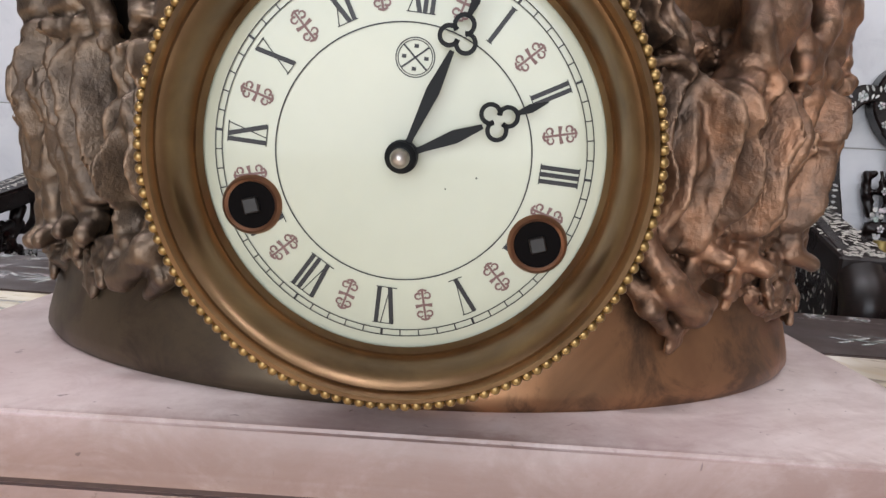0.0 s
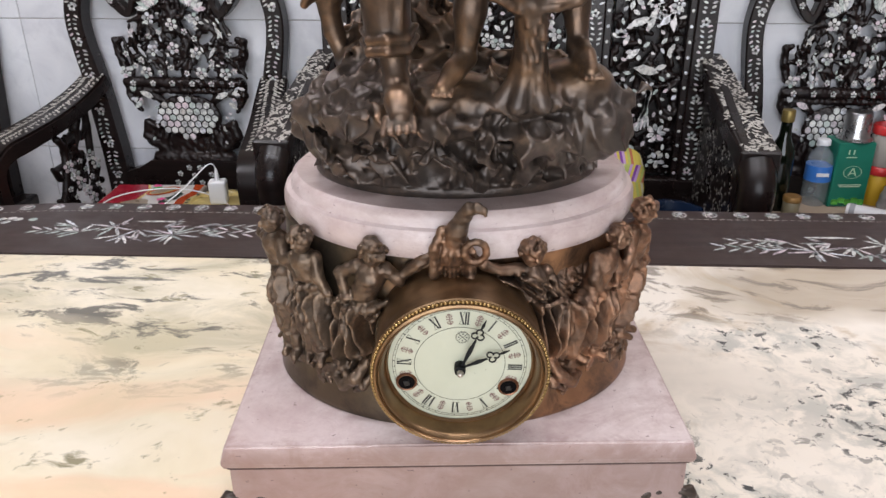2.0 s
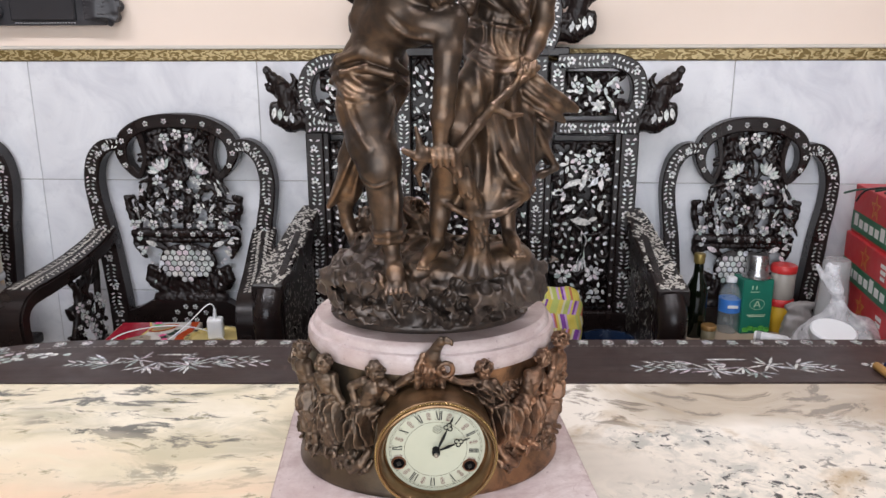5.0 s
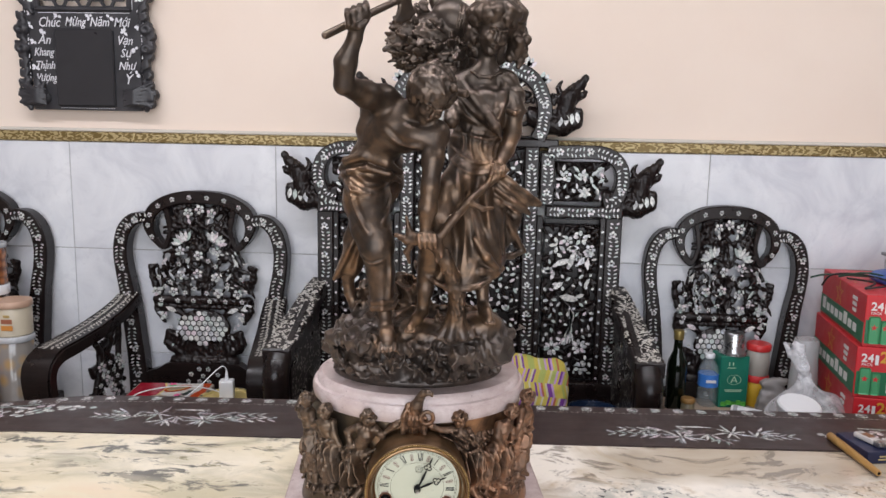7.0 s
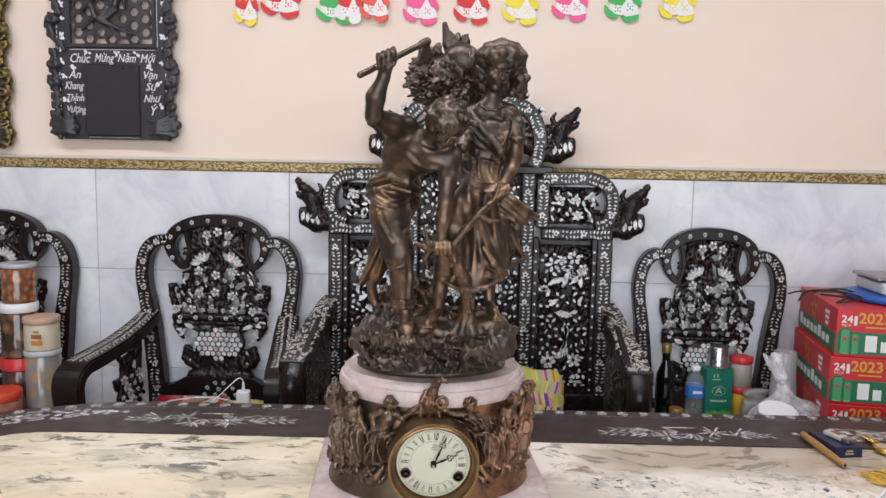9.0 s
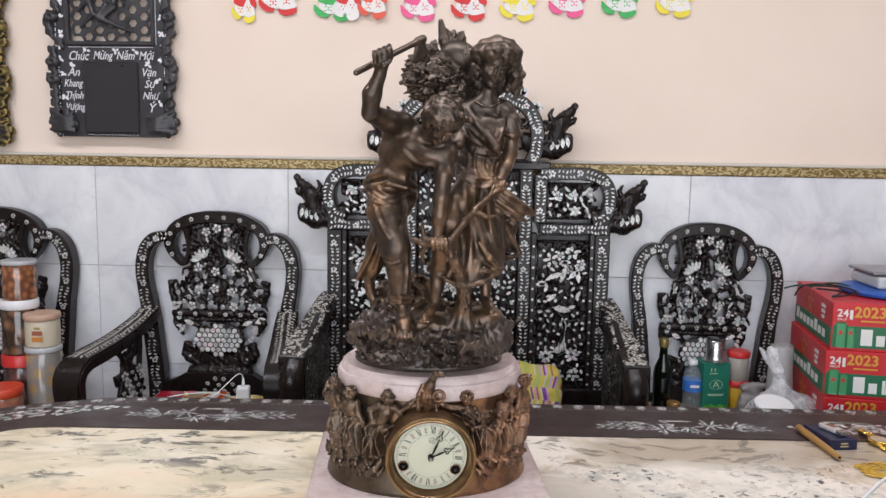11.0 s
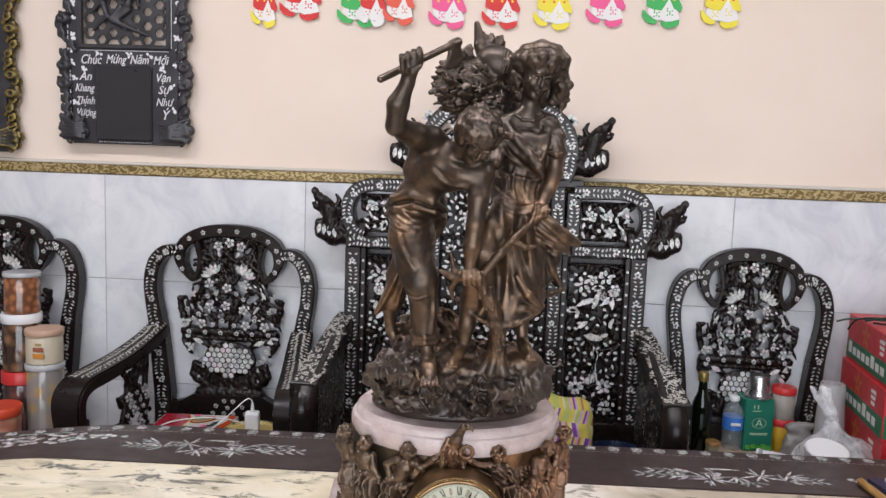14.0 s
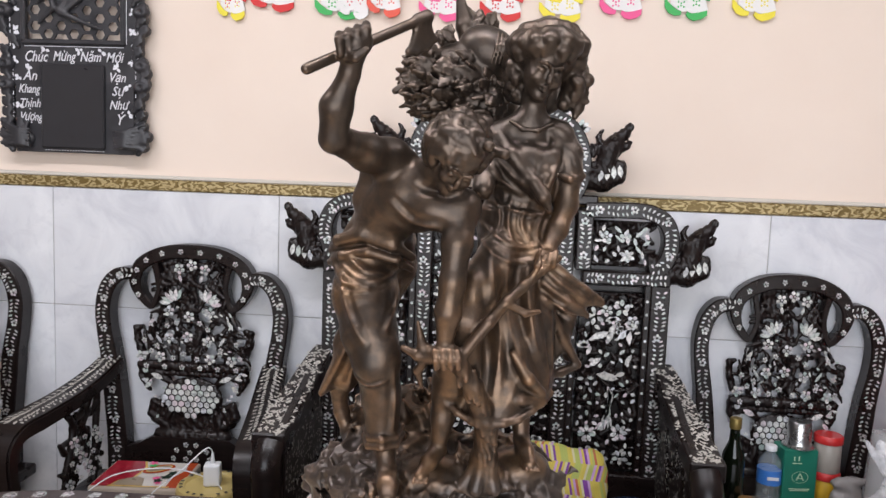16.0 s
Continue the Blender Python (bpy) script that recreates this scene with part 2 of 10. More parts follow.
class Mat:
    """A node material with short names for the nodes that are used again and again."""

    def __init__(self, name):
        self.m = bpy.data.materials.new(name)
        self.m.use_nodes = True
        self.t = self.m.node_tree
        self.b = self.t.nodes["Principled BSDF"]
        self.co = self.t.nodes.new("ShaderNodeTexCoord").outputs["Object"]

    def node(self, kind, **kw):
        n = self.t.nodes.new("ShaderNode" + kind)
        for key, v in kw.items():
            n.inputs[key.replace("_", " ")].default_value = v
        return n

    def to(self, a, b):
        self.t.links.new(a, b)

    def put(self, **kw):
        for key, v in kw.items():
            s = self.b.inputs[key.replace("_", " ")]
            if hasattr(v, "links"):
                self.to(v, s)
            else:
                s.default_value = v
        return self

    def scaled(self, s):
        n = self.node("Mapping")
        n.inputs["Scale"].default_value = s
        self.to(self.co, n.inputs[0])
        return n.outputs[0]

    def noise(self, scale, detail=4.0, rough=0.55, dist=0.0, vec=None):
        n = self.node("TexNoise", Scale=scale, Detail=detail, Roughness=rough, Distortion=dist)
        self.to(vec or self.co, n.inputs["Vector"])
        return n.outputs["Fac"]

    def voronoi(self, scale, feature="F1", vec=None):
        n = self.node("TexVoronoi", Scale=scale)
        n.feature = feature
        self.to(vec or self.co, n.inputs["Vector"])
        return n.outputs["Distance"]

    def ramp(self, fac, *stops):
        n = self.t.nodes.new("ShaderNodeValToRGB")
        e = n.color_ramp.elements
        while len(e) < len(stops):
            e.new(0.5)
        for el, (p, c) in zip(e, stops):
            el.position = p
            el.color = (*c, 1) if hasattr(c, "__len__") else (c, c, c, 1)
        self.to(fac, n.inputs[0])
        return n.outputs[0]

    def mix(self, fac, a, b, mode="MIX"):
        n = self.t.nodes.new("ShaderNodeMix")
        n.data_type, n.blend_type = "RGBA", mode
        for v, s in ((fac, n.inputs[0]), (a, n.inputs[6]), (b, n.inputs[7])):
            if hasattr(v, "links"):
                self.to(v, s)
            else:
                s.default_value = (*v, 1) if hasattr(v, "__len__") else v
        return n.outputs[2]

    def math(self, op, a, b=0.0):
        n = self.t.nodes.new("ShaderNodeMath")
        n.operation = op
        for v, s in ((a, n.inputs[0]), (b, n.inputs[1])):
            if hasattr(v, "links"):
                self.to(v, s)
            else:
                s.default_value = v
        return n.outputs[0]

    def bump(self, h, strength=0.3, dist=0.002):
        n = self.node("Bump", Strength=strength, Distance=dist)
        self.to(h, n.inputs["Height"])
        self.to(n.outputs[0], self.b.inputs["Normal"])
        return self


def plain(name, colour, rough=0.5, metal=0.0, vary=0.15, scale=30.0, **kw):
    """A paint, plastic or metal with slight unevenness of colour and gloss."""
    m = Mat(name)
    n = m.noise(scale)
    dark = tuple(c * (1 - vary) for c in colour)
    m.put(Base_Color=m.mix(n, dark, colour), Metallic=metal, Roughness=m.ramp(n, (0.3, rough * 0.85), (0.7, min(1, rough * 1.15))), **kw)
    return m.m


# dark lacquered wood
m = Mat("lacquered_wood")
g = m.noise(6, 6, 0.6, 1.5, m.scaled((1, 6, 14)))
m.put(Base_Color=m.ramp(g, (0.3, (0.005, 0.0032, 0.003)), (0.7, (0.015, 0.009, 0.008))), Roughness=m.ramp(m.noise(9), (0.35, 0.22), (0.7, 0.42)), Specular_IOR_Level=0.32)
m.bump(g, 0.12, 0.001)
WOOD = m.m
m = Mat("table_wood")
g = m.noise(5, 6, 0.6, 1.2, m.scaled((1.2, 16, 16)))
m.put(Base_Color=m.ramp(g, (0.3, (0.028, 0.017, 0.015)), (0.7, (0.05, 0.031, 0.028))), Roughness=m.ramp(m.noise(12), (0.35, 0.3), (0.7, 0.48)))
m.bump(g, 0.1, 0.001)
RIM = m.m

# mother of pearl, each piece with its own tint
m = Mat("mother_of_pearl")
geo = m.t.nodes.new("ShaderNodeNewGeometry")
obi = m.t.nodes.new("ShaderNodeObjectInfo")
rnd = m.math("FRACT", m.math("ADD", geo.outputs["Random Per Island"], obi.outputs["Random"]))
tint = m.ramp(rnd, (0.0, (0.50, 0.485, 0.45)), (0.2, (0.68, 0.68, 0.645)), (0.4, (0.36, 0.44, 0.40)), (0.58, (0.60, 0.49, 0.53)), (0.75, (0.74, 0.74, 0.71)), (0.88, (0.36, 0.36, 0.36)), (1.0, (0.70, 0.72, 0.76)))
# dark mottles paint in the shell's patchy reflections
m.put(Base_Color=m.mix(m.ramp(m.noise(120, 2), (0.44, 0.0), (0.62, 0.7)), tint, (0.17, 0.18, 0.18)), Roughness=0.24, Coat_Weight=0.3)
PEARL = m.m
m = Mat("bone_inlay")
geo = m.t.nodes.new("ShaderNodeNewGeometry")
tint = m.ramp(geo.outputs["Random Per Island"], (0.0, (0.42, 0.40, 0.35)), (0.5, (0.6, 0.58, 0.53)), (1.0, (0.34, 0.33, 0.30)))
m.put(Base_Color=m.mix(m.noise(200), tint, (0.4, 0.38, 0.34)), Roughness=0.3)
BONE = m.m

# bronze with brown patina; ridges worn bright and painted lighter, creases painted dark as shade
m = Mat("patinated_bronze")
geo = m.t.nodes.new("ShaderNodeNewGeometry")
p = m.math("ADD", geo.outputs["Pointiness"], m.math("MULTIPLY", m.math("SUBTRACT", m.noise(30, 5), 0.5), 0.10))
n2 = m.noise(9, 6, 0.62, 0.8)
n3 = m.noise(60, 5, 0.65, 0.5)
patina = m.ramp(n2, (0.28, (0.046, 0.038, 0.032)), (0.50, (0.100, 0.068, 0.047)), (0.74, (0.300, 0.178, 0.092)))
sep = m.t.nodes.new("ShaderNodeSeparateXYZ")
m.to(m.co, sep.inputs[0])
sooty = m.ramp(m.math("ADD", sep.outputs[2], m.math("MULTIPLY", m.math("SUBTRACT", m.noise(7, 4), 0.5), 0.22)), (0.56, 0.0), (0.72, 0.8))
patina = m.mix(sooty, patina, (0.084, 0.065, 0.052))
patina = m.mix(m.ramp(n3, (0.40, 0.5), (0.60, 0.0)), patina, (0.044, 0.038, 0.034))
rubbed_highlight = m.math("MULTIPLY", m.ramp(p, (0.50, 0.0), (0.62, 0.7)), m.math("SUBTRACT", 1.0, sooty))
col = m.mix(rubbed_highlight, patina, (0.36, 0.215, 0.135))
# creases darkened in the colour, where shade would lie
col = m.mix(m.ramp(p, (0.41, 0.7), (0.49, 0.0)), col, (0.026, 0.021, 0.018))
stone = m.ramp(m.math("ADD", sep.outputs[2], m.math("MULTIPLY", m.math("SUBTRACT", m.noise(30, 4), 0.5), 0.03)), (0.385, 1.0), (0.405, 0.0))
for foot in ((-0.043, -0.152, 0.380), (-0.004, -0.140, 0.402), (0.093, -0.116, 0.410)):
    vd = m.t.nodes.new("ShaderNodeVectorMath")
    vd.operation = "DISTANCE"
    m.to(m.co, vd.inputs[0])
    vd.inputs[1].default_value = foot
    stone = m.math("MULTIPLY", stone, m.ramp(vd.outputs["Value"], (0.022, 0.0), (0.034, 1.0)))
earth = m.ramp(m.noise(38, 6, 0.68, 0.6), (0.3, (0.024, 0.021, 0.020)), (0.55, (0.060, 0.047, 0.040)), (0.75, (0.150, 0.105, 0.078)))
col = m.mix(m.math("MULTIPLY", stone, 0.85), col, earth)
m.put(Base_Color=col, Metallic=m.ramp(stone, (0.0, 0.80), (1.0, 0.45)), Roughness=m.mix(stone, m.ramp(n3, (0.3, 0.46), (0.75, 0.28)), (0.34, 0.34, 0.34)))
m.bump(m.math("ADD", m.noise(320, 4, 0.65), m.math("MULTIPLY", m.noise(90, 4, 0.6), 1.5)), 0.14, 0.0015)
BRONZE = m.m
m = Mat("relief_bronze")
geo = m.t.nodes.new("ShaderNodeNewGeometry")
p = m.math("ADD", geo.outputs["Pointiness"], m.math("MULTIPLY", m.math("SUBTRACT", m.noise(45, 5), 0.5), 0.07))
n2 = m.noise(16, 5, 0.6, 0.6)
sep = m.t.nodes.new("ShaderNodeSeparateXYZ")
m.to(m.co, sep.inputs[0])
# right side warmer and brighter: light from that side painted into the colour
lit_side = m.ramp(m.math("ADD", m.math("MULTIPLY", sep.outputs[0], 2.2), m.math("MULTIPLY", n2, 0.9)), (0.35, 0.0), (0.75, 1.0))
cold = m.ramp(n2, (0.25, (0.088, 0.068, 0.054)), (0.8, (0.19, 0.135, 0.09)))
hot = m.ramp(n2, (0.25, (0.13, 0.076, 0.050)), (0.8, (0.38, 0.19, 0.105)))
# ridges lightened and creases darkened in the colour, as painted shading of the relief
col = m.mix(m.ramp(p, (0.50, 0.0), (0.62, 0.8)), m.mix(lit_side, cold, hot), (0.36, 0.235, 0.15))
col = m.mix(m.ramp(m.noise(75, 5, 0.65, 0.6), (0.40, 0.6), (0.60, 0.0)), col, (0.055, 0.042, 0.034))
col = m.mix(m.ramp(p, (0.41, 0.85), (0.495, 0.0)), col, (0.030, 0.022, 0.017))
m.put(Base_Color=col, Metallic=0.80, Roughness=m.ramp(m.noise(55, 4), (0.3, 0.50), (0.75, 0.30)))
m.bump(m.math("ADD", m.noise(420, 4, 0.7), m.math("MULTIPLY", m.noise(130, 4, 0.6), 2.0)), 0.30, 0.0015)
RELIEF = m.m
m = Mat("drum_bronze")
n2 = m.noise(10, 5, 0.62, 0.7)
sep = m.t.nodes.new("ShaderNodeSeparateXYZ")
m.to(m.co, sep.inputs[0])
# right side turned bright copper to paint in the glow there
lit_side = m.ramp(m.math("ADD", m.math("MULTIPLY", sep.outputs[0], 2.6), n2), (0.42, 0.0), (0.72, 1.0))
col = m.mix(lit_side, m.ramp(n2, (0.3, (0.085, 0.070, 0.052)), (0.7, (0.16, 0.122, 0.080))), m.ramp(n2, (0.3, (0.17, 0.095, 0.058)), (0.7, (0.46, 0.245, 0.125))))
col = m.mix(m.ramp(m.noise(34, 6, 0.7, 0.8), (0.38, 0.7), (0.54, 0.0)), col, (0.070, 0.052, 0.042))
m.put(Base_Color=col, Metallic=0.85, Roughness=m.ramp(m.noise(30, 5), (0.3, 0.28), (0.7, 0.46)))
m.bump(m.noise(220, 4, 0.6), 0.06, 0.001)
DRUM = m.m
m = Mat("bead_gilt")
m.put(Base_Color=m.ramp(m.noise(60, 4), (0.3, (0.19, 0.122, 0.048)), (0.7, (0.38, 0.25, 0.10))), Metallic=0.92, Roughness=0.34)
GILT_BEAD = m.m
m = Mat("bezel_brass")
n2 = m.noise(26, 4, 0.6, 0.5)
m.put(Base_Color=m.ramp(n2, (0.3, (0.150, 0.092, 0.050)), (0.7, (0.30, 0.19, 0.10))), Metallic=0.92, Roughness=m.ramp(m.noise(70), (0.3, 0.28), (0.7, 0.42)))
BRASS = m.m

# rose marble of the clock
m = Mat("rose_marble")
w = m.noise(5, 5, 0.6, 1.5)
v = m.noise(9, 6, 0.65, 2.2, m.scaled((1, 1, 2.5)))
sp = m.ramp(m.noise(260, 2), (0.70, 0.0), (0.78, 0.5))
col = m.mix(m.ramp(v, (0.34, 0.5), (0.56, 0.0)), m.ramp(w, (0.3, (0.50, 0.40, 0.385)), (0.7, (0.68, 0.60, 0.58))), (0.38, 0.27, 0.26))
st = m.ramp(m.noise(22, 6, 0.7, 2.5, m.scaled((1, 1, 4))), (0.54, 0.0), (0.76, 0.5))
col = m.mix(st, col, (0.34, 0.23, 0.22))
geo = m.t.nodes.new("ShaderNodeNewGeometry")
worn = m.ramp(m.math("ADD", geo.outputs["Pointiness"], m.math("MULTIPLY", m.math("SUBTRACT", m.noise(40, 6, 0.7), 0.5), 0.16)), (0.525, 0.0), (0.60, 0.75))
col = m.mix(worn, col, (0.30, 0.19, 0.17))
col = m.mix(sp, col, (0.22, 0.13, 0.12))
edge_at = m.t.nodes.new("ShaderNodeSeparateXYZ")
m.to(m.co, edge_at.inputs[0])
near = m.math("MAXIMUM", m.math("SUBTRACT", m.math("ABSOLUTE", edge_at.outputs[0]), 0.193), m.math("SUBTRACT", m.math("MULTIPLY", edge_at.outputs[1], -1.0), 0.148))
chip = m.math("ADD", m.math("MULTIPLY", near, 26.0), m.math("MULTIPLY", m.math("SUBTRACT", m.noise(16, 8, 0.72, 1.0), 0.5), 1.5))
col = m.mix(m.ramp(chip, (0.06, 0.0), (0.34, 0.72)), col, (0.27, 0.175, 0.15))
pits = m.ramp(m.noise(150, 3, 0.5, 0.6), (0.70, 0.0), (0.74, 0.8))
col = m.mix(pits, col, (0.13, 0.085, 0.08))
grime = m.ramp(m.noise(6, 7, 0.72, 1.2, m.scaled((1, 1, 3))), (0.46, 0.0), (0.68, 0.50))
col = m.mix(grime, col, (0.36, 0.275, 0.25))
m.put(Base_Color=col, Roughness=m.ramp(w, (0.3, 0.30), (0.7, 0.44)), Coat_Weight=0.05)
m.bump(m.noise(180, 3), 0.05, 0.0006)
ROSE = m.m

# table marble: cream with peach bands, grey-green veins and black flecks
m = Mat("cream_marble")
sep = m.t.nodes.new("ShaderNodeSeparateXYZ")
m.to(m.co, sep.inputs[0])
X, Y = sep.outputs[0], sep.outputs[1]
warp = m.node("TexNoise", Scale=2.2, Detail=4.0)
m.to(m.co, warp.inputs["Vector"])
add = m.t.nodes.new("ShaderNodeVectorMath")
add.operation = "MULTIPLY_ADD"
m.to(warp.outputs["Color"], add.inputs[0])
add.inputs[1].default_value = (0.35, 0.22, 0)
m.to(m.co, add.inputs[2])
mp = m.node("Mapping")
mp.inputs["Rotation"].default_value = (0, 0, radians(-20))
mp.inputs["Scale"].default_value = (1.7, 3.2, 1)
m.to(add.outputs[0], mp.inputs[0])
dg = m.node("Mapping")
dg.inputs["Rotation"].default_value = (0, 0, radians(-52))
dg.inputs["Scale"].default_value = (0.8, 4.5, 1)
m.to(add.outputs[0], dg.inputs[0])
wob = m.math("MULTIPLY", m.math("SUBTRACT", m.noise(2.6, 4), 0.5), 0.55)
Xw, Yw = m.math("ADD", X, wob), m.math("ADD", Y, m.math("MULTIPLY", wob, 0.6))
both = lambda *v: functools.reduce(lambda p, q: m.math("MULTIPLY", p, q), v)
left = m.ramp(m.math("ADD", Xw, 0.5), (0.38, 1.0), (0.66, 0.0))
right = m.math("SUBTRACT", 1.0, left)
back = m.ramp(m.math("ADD", Yw, 0.5), (0.66, 0.0), (0.80, 1.0))
rear = m.ramp(m.math("ADD", Yw, 0.4), (0.76, 0.0), (0.82, 1.0))
big = m.noise(1.8, 5, 0.55, 0.4, mp.outputs[0])
cream = m.ramp(big, (0.3, (0.690, 0.605, 0.430)), (0.5, (0.775, 0.685, 0.500)), (0.7, (0.815, 0.745, 0.600)))
peach = m.ramp(m.noise(2.4, 4, 0.5, 0.3, dg.outputs[0]), (0.40, 0.0), (0.54, 1.0))
base = m.mix(both(left, m.math("SUBTRACT", 1.0, back), peach, 0.85), cream, (0.800, 0.575, 0.400))
base = m.mix(right, base, m.ramp(big, (0.3, (0.680, 0.627, 0.540)), (0.45, (0.790, 0.724, 0.621)), (0.65, (0.830, 0.772, 0.684)), (0.8, (0.760, 0.675, 0.558))))
tan = m.ramp(big, (0.3, (0.33, 0.27, 0.19)), (0.55, (0.44, 0.36, 0.26)), (0.75, (0.56, 0.48, 0.37)))
base = m.mix(both(right, rear, m.ramp(Xw, (0.30, 0.0), (0.42, 0.9))), base, tan)
# soft grey-green clouds with dark hearts on one side, clustered dark flecks on the other
along = mp.outputs[0]
cloud = m.noise(3.0, 9, 0.66, 0.5, along)
zone = m.ramp(m.noise(1.7, 3, 0.5, 0.3, along), (0.42, 0.0), (0.53, 1.0))
base = m.mix(both(left, back, m.ramp(cloud, (0.46, 0.0), (0.62, 0.70))), base, (0.43, 0.40, 0.29))
base = m.mix(both(left, m.ramp(m.noise(2.2, 7, 0.6, 0.4, along), (0.50, 0.0), (0.68, 0.42))), base, (0.56, 0.49, 0.31))
shard = m.node("Mapping")
shard.inputs["Rotation"].default_value = (0, 0, radians(-34))
shard.inputs["Scale"].default_value = (1.5, 3.6, 1)
m.to(add.outputs[0], shard.inputs[0])
core = m.ramp(m.noise(6.4, 10, 0.68, 0.5, shard.outputs[0]), (0.530, 0.0), (0.590, 1.0))
base = m.mix(both(left, back, zone, core, 0.92), base, (0.115, 0.112, 0.100))
few = m.ramp(m.noise(10, 8, 0.66, 0.6, along), (0.61, 0.0), (0.68, 0.85))
base = m.mix(both(left, few), base, (0.20, 0.18, 0.10))
clump = m.noise(3.6, 5, 0.55, 0.5, add.outputs[0])
grain = m.noise(26, 7, 0.66, 0.6)
fleck = m.noise(58, 6, 0.64, 0.6)
clear = m.math("SUBTRACT", 1.0, rear)
base = m.mix(both(right, clear, m.ramp(clump, (0.34, 0.0), (0.54, 1.0)), m.ramp(grain, (0.44, 0.0), (0.58, 0.75))), base, (0.40, 0.40, 0.36))
base = m.mix(both(right, clear, m.ramp(clump, (0.50, 0.0), (0.60, 1.0)), m.ramp(m.noise(15, 9, 0.68, 0.8, along), (0.585, 0.0), (0.63, 0.9))), base, (0.07, 0.073, 0.075))
base = m.mix(both(right, clear, m.ramp(clump, (0.38, 0.0), (0.50, 1.0)), m.ramp(fleck, (0.56, 0.0), (0.61, 1.0))), base, (0.055, 0.060, 0.062))
ochre = m.ramp(m.noise(5, 6, 0.6, 0.8, add.outputs[0]), (0.58, 0.0), (0.70, 0.7))
base = m.mix(both(right, ochre), base, (0.44, 0.31, 0.16))
base = m.mix(both(right, rear, core, 0.7), base, (0.16, 0.13, 0.10))
m.put(Base_Color=base, Roughness=m.ramp(m.noise(40), (0.3, 0.16), (0.7, 0.24)), Coat_Weight=0.2)
MARBLE = m.m

# walls, floor, ceiling
m = Mat("cream_paint")
n = m.noise(2.2, 5)
m.put(Base_Color=m.ramp(n, (0.3, (0.735, 0.61, 0.515)), (0.7, (0.775, 0.66, 0.565))), Roughness=0.62)
m.bump(m.noise(120, 3), 0.08, 0.001)
PAINT = m.m
m = Mat("grey_wall_tile")
n = m.noise(5, 6, 0.6, 1.0)
obi = m.t.nodes.new("ShaderNodeObjectInfo")
col = m.ramp(n, (0.28, (0.50, 0.51, 0.56)), (0.5, (0.66, 0.67, 0.70)), (0.72, (0.76, 0.77, 0.79)))
col = m.mix(m.ramp(m.noise(13, 6, 0.65, 1.8), (0.55, 0.0), (0.75, 0.5)), col, (0.52, 0.53, 0.57))
m.put(Base_Color=m.mix(m.math("MULTIPLY", obi.outputs["Random"], 0.15), col, (0.6, 0.58, 0.56)), Roughness=m.ramp(n, (0.3, 0.16), (0.7, 0.26)))
TILE = m.m
GROUT = plain("grout", (0.42, 0.40, 0.38), 0.85)
# unseen ceiling, side walls and floor, toned down to deepen reflections in the metal
CEIL = plain("ceiling_paint", (0.62, 0.61, 0.59), 0.8, vary=0.05, scale=3)
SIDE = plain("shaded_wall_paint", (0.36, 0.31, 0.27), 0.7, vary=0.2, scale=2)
m = Mat("terrazzo_floor")
n = m.noise(30, 5)
m.put(Base_Color=m.ramp(n, (0.3, (0.15, 0.10, 0.08)), (0.7, (0.25, 0.18, 0.14))), Roughness=0.3)
FLOOR = m.m
m = Mat("gilt_border")
w = m.node("TexWave", Scale=9.0, Distortion=14.0, Detail=2.0, Detail_Scale=3.0)
m.to(m.scaled((1, 1, 2.2)), w.inputs["Vector"])
m.put(Base_Color=m.ramp(w.outputs["Fac"], (0.35, (0.17, 0.115, 0.035)), (0.75, (0.46, 0.36, 0.18))), Metallic=0.35, Roughness=0.4)
m.bump(w.outputs["Fac"], 0.5, 0.002)
GILT = m.m


# ---------------------------------------------------------------- room
WALL_Y = 1.495
GREY_TOP, GILT_TOP = 1.348, 1.380


def slab(name, lo, hi, mat, label, category="wall"):
    bm = bmesh.new()
    c = [(a + b) / 2 for a, b in zip(lo, hi)]
    box(bm, c, [b - a for a, b in zip(lo, hi)])
    return tagged(part(name, bm, mat, None), label, category, kind="structure")


floor = slab("floor", (-3.2, -3.6, -0.1), (3.4, 1.7, 0.0), FLOOR, "brown polished terrazzo floor under the furniture", "floor")
slab("ceiling", (-3.2, -3.6, 3.0), (3.4, 1.7, 3.1), CEIL, "plain unseen white ceiling with added tube lamps", "ceiling")
wall_north = slab("wall_north", (-3.2, WALL_Y + 0.003, 0.0), (3.4, WALL_Y + 0.2, 3.0), PAINT, "cream painted wall above grey tiled dado", "wall")
slab("wall_west", (-3.35, -3.6, 0.0), (-3.2, 1.7, 3.0), SIDE, "unseen side wall, toned dark to deepen metal reflections", "wall")
slab("wall_east", (3.4, -3.6, 0.0), (3.55, 1.7, 3.0), SIDE, "unseen side wall, toned dark to deepen metal reflections", "wall")
# unseen front wall, added; its opening is sized to shape the daylight
slab("wall_south", (-3.2, -3.75, 2.72), (3.4, -3.6, 3.0), PAINT, "unseen cream lintel above the assumed front opening", "wall")
slab("wall_south_pier", (-3.2, -3.75, 0.0), (-1.70, -3.6, 2.72), PAINT, "unseen cream pier, set to size the daylight opening", "wall")
slab("wall_south_pier", (1.80, -3.75, 0.0), (3.4, -3.6, 2.72), PAINT, "unseen cream pier, set to size the daylight opening", "wall")

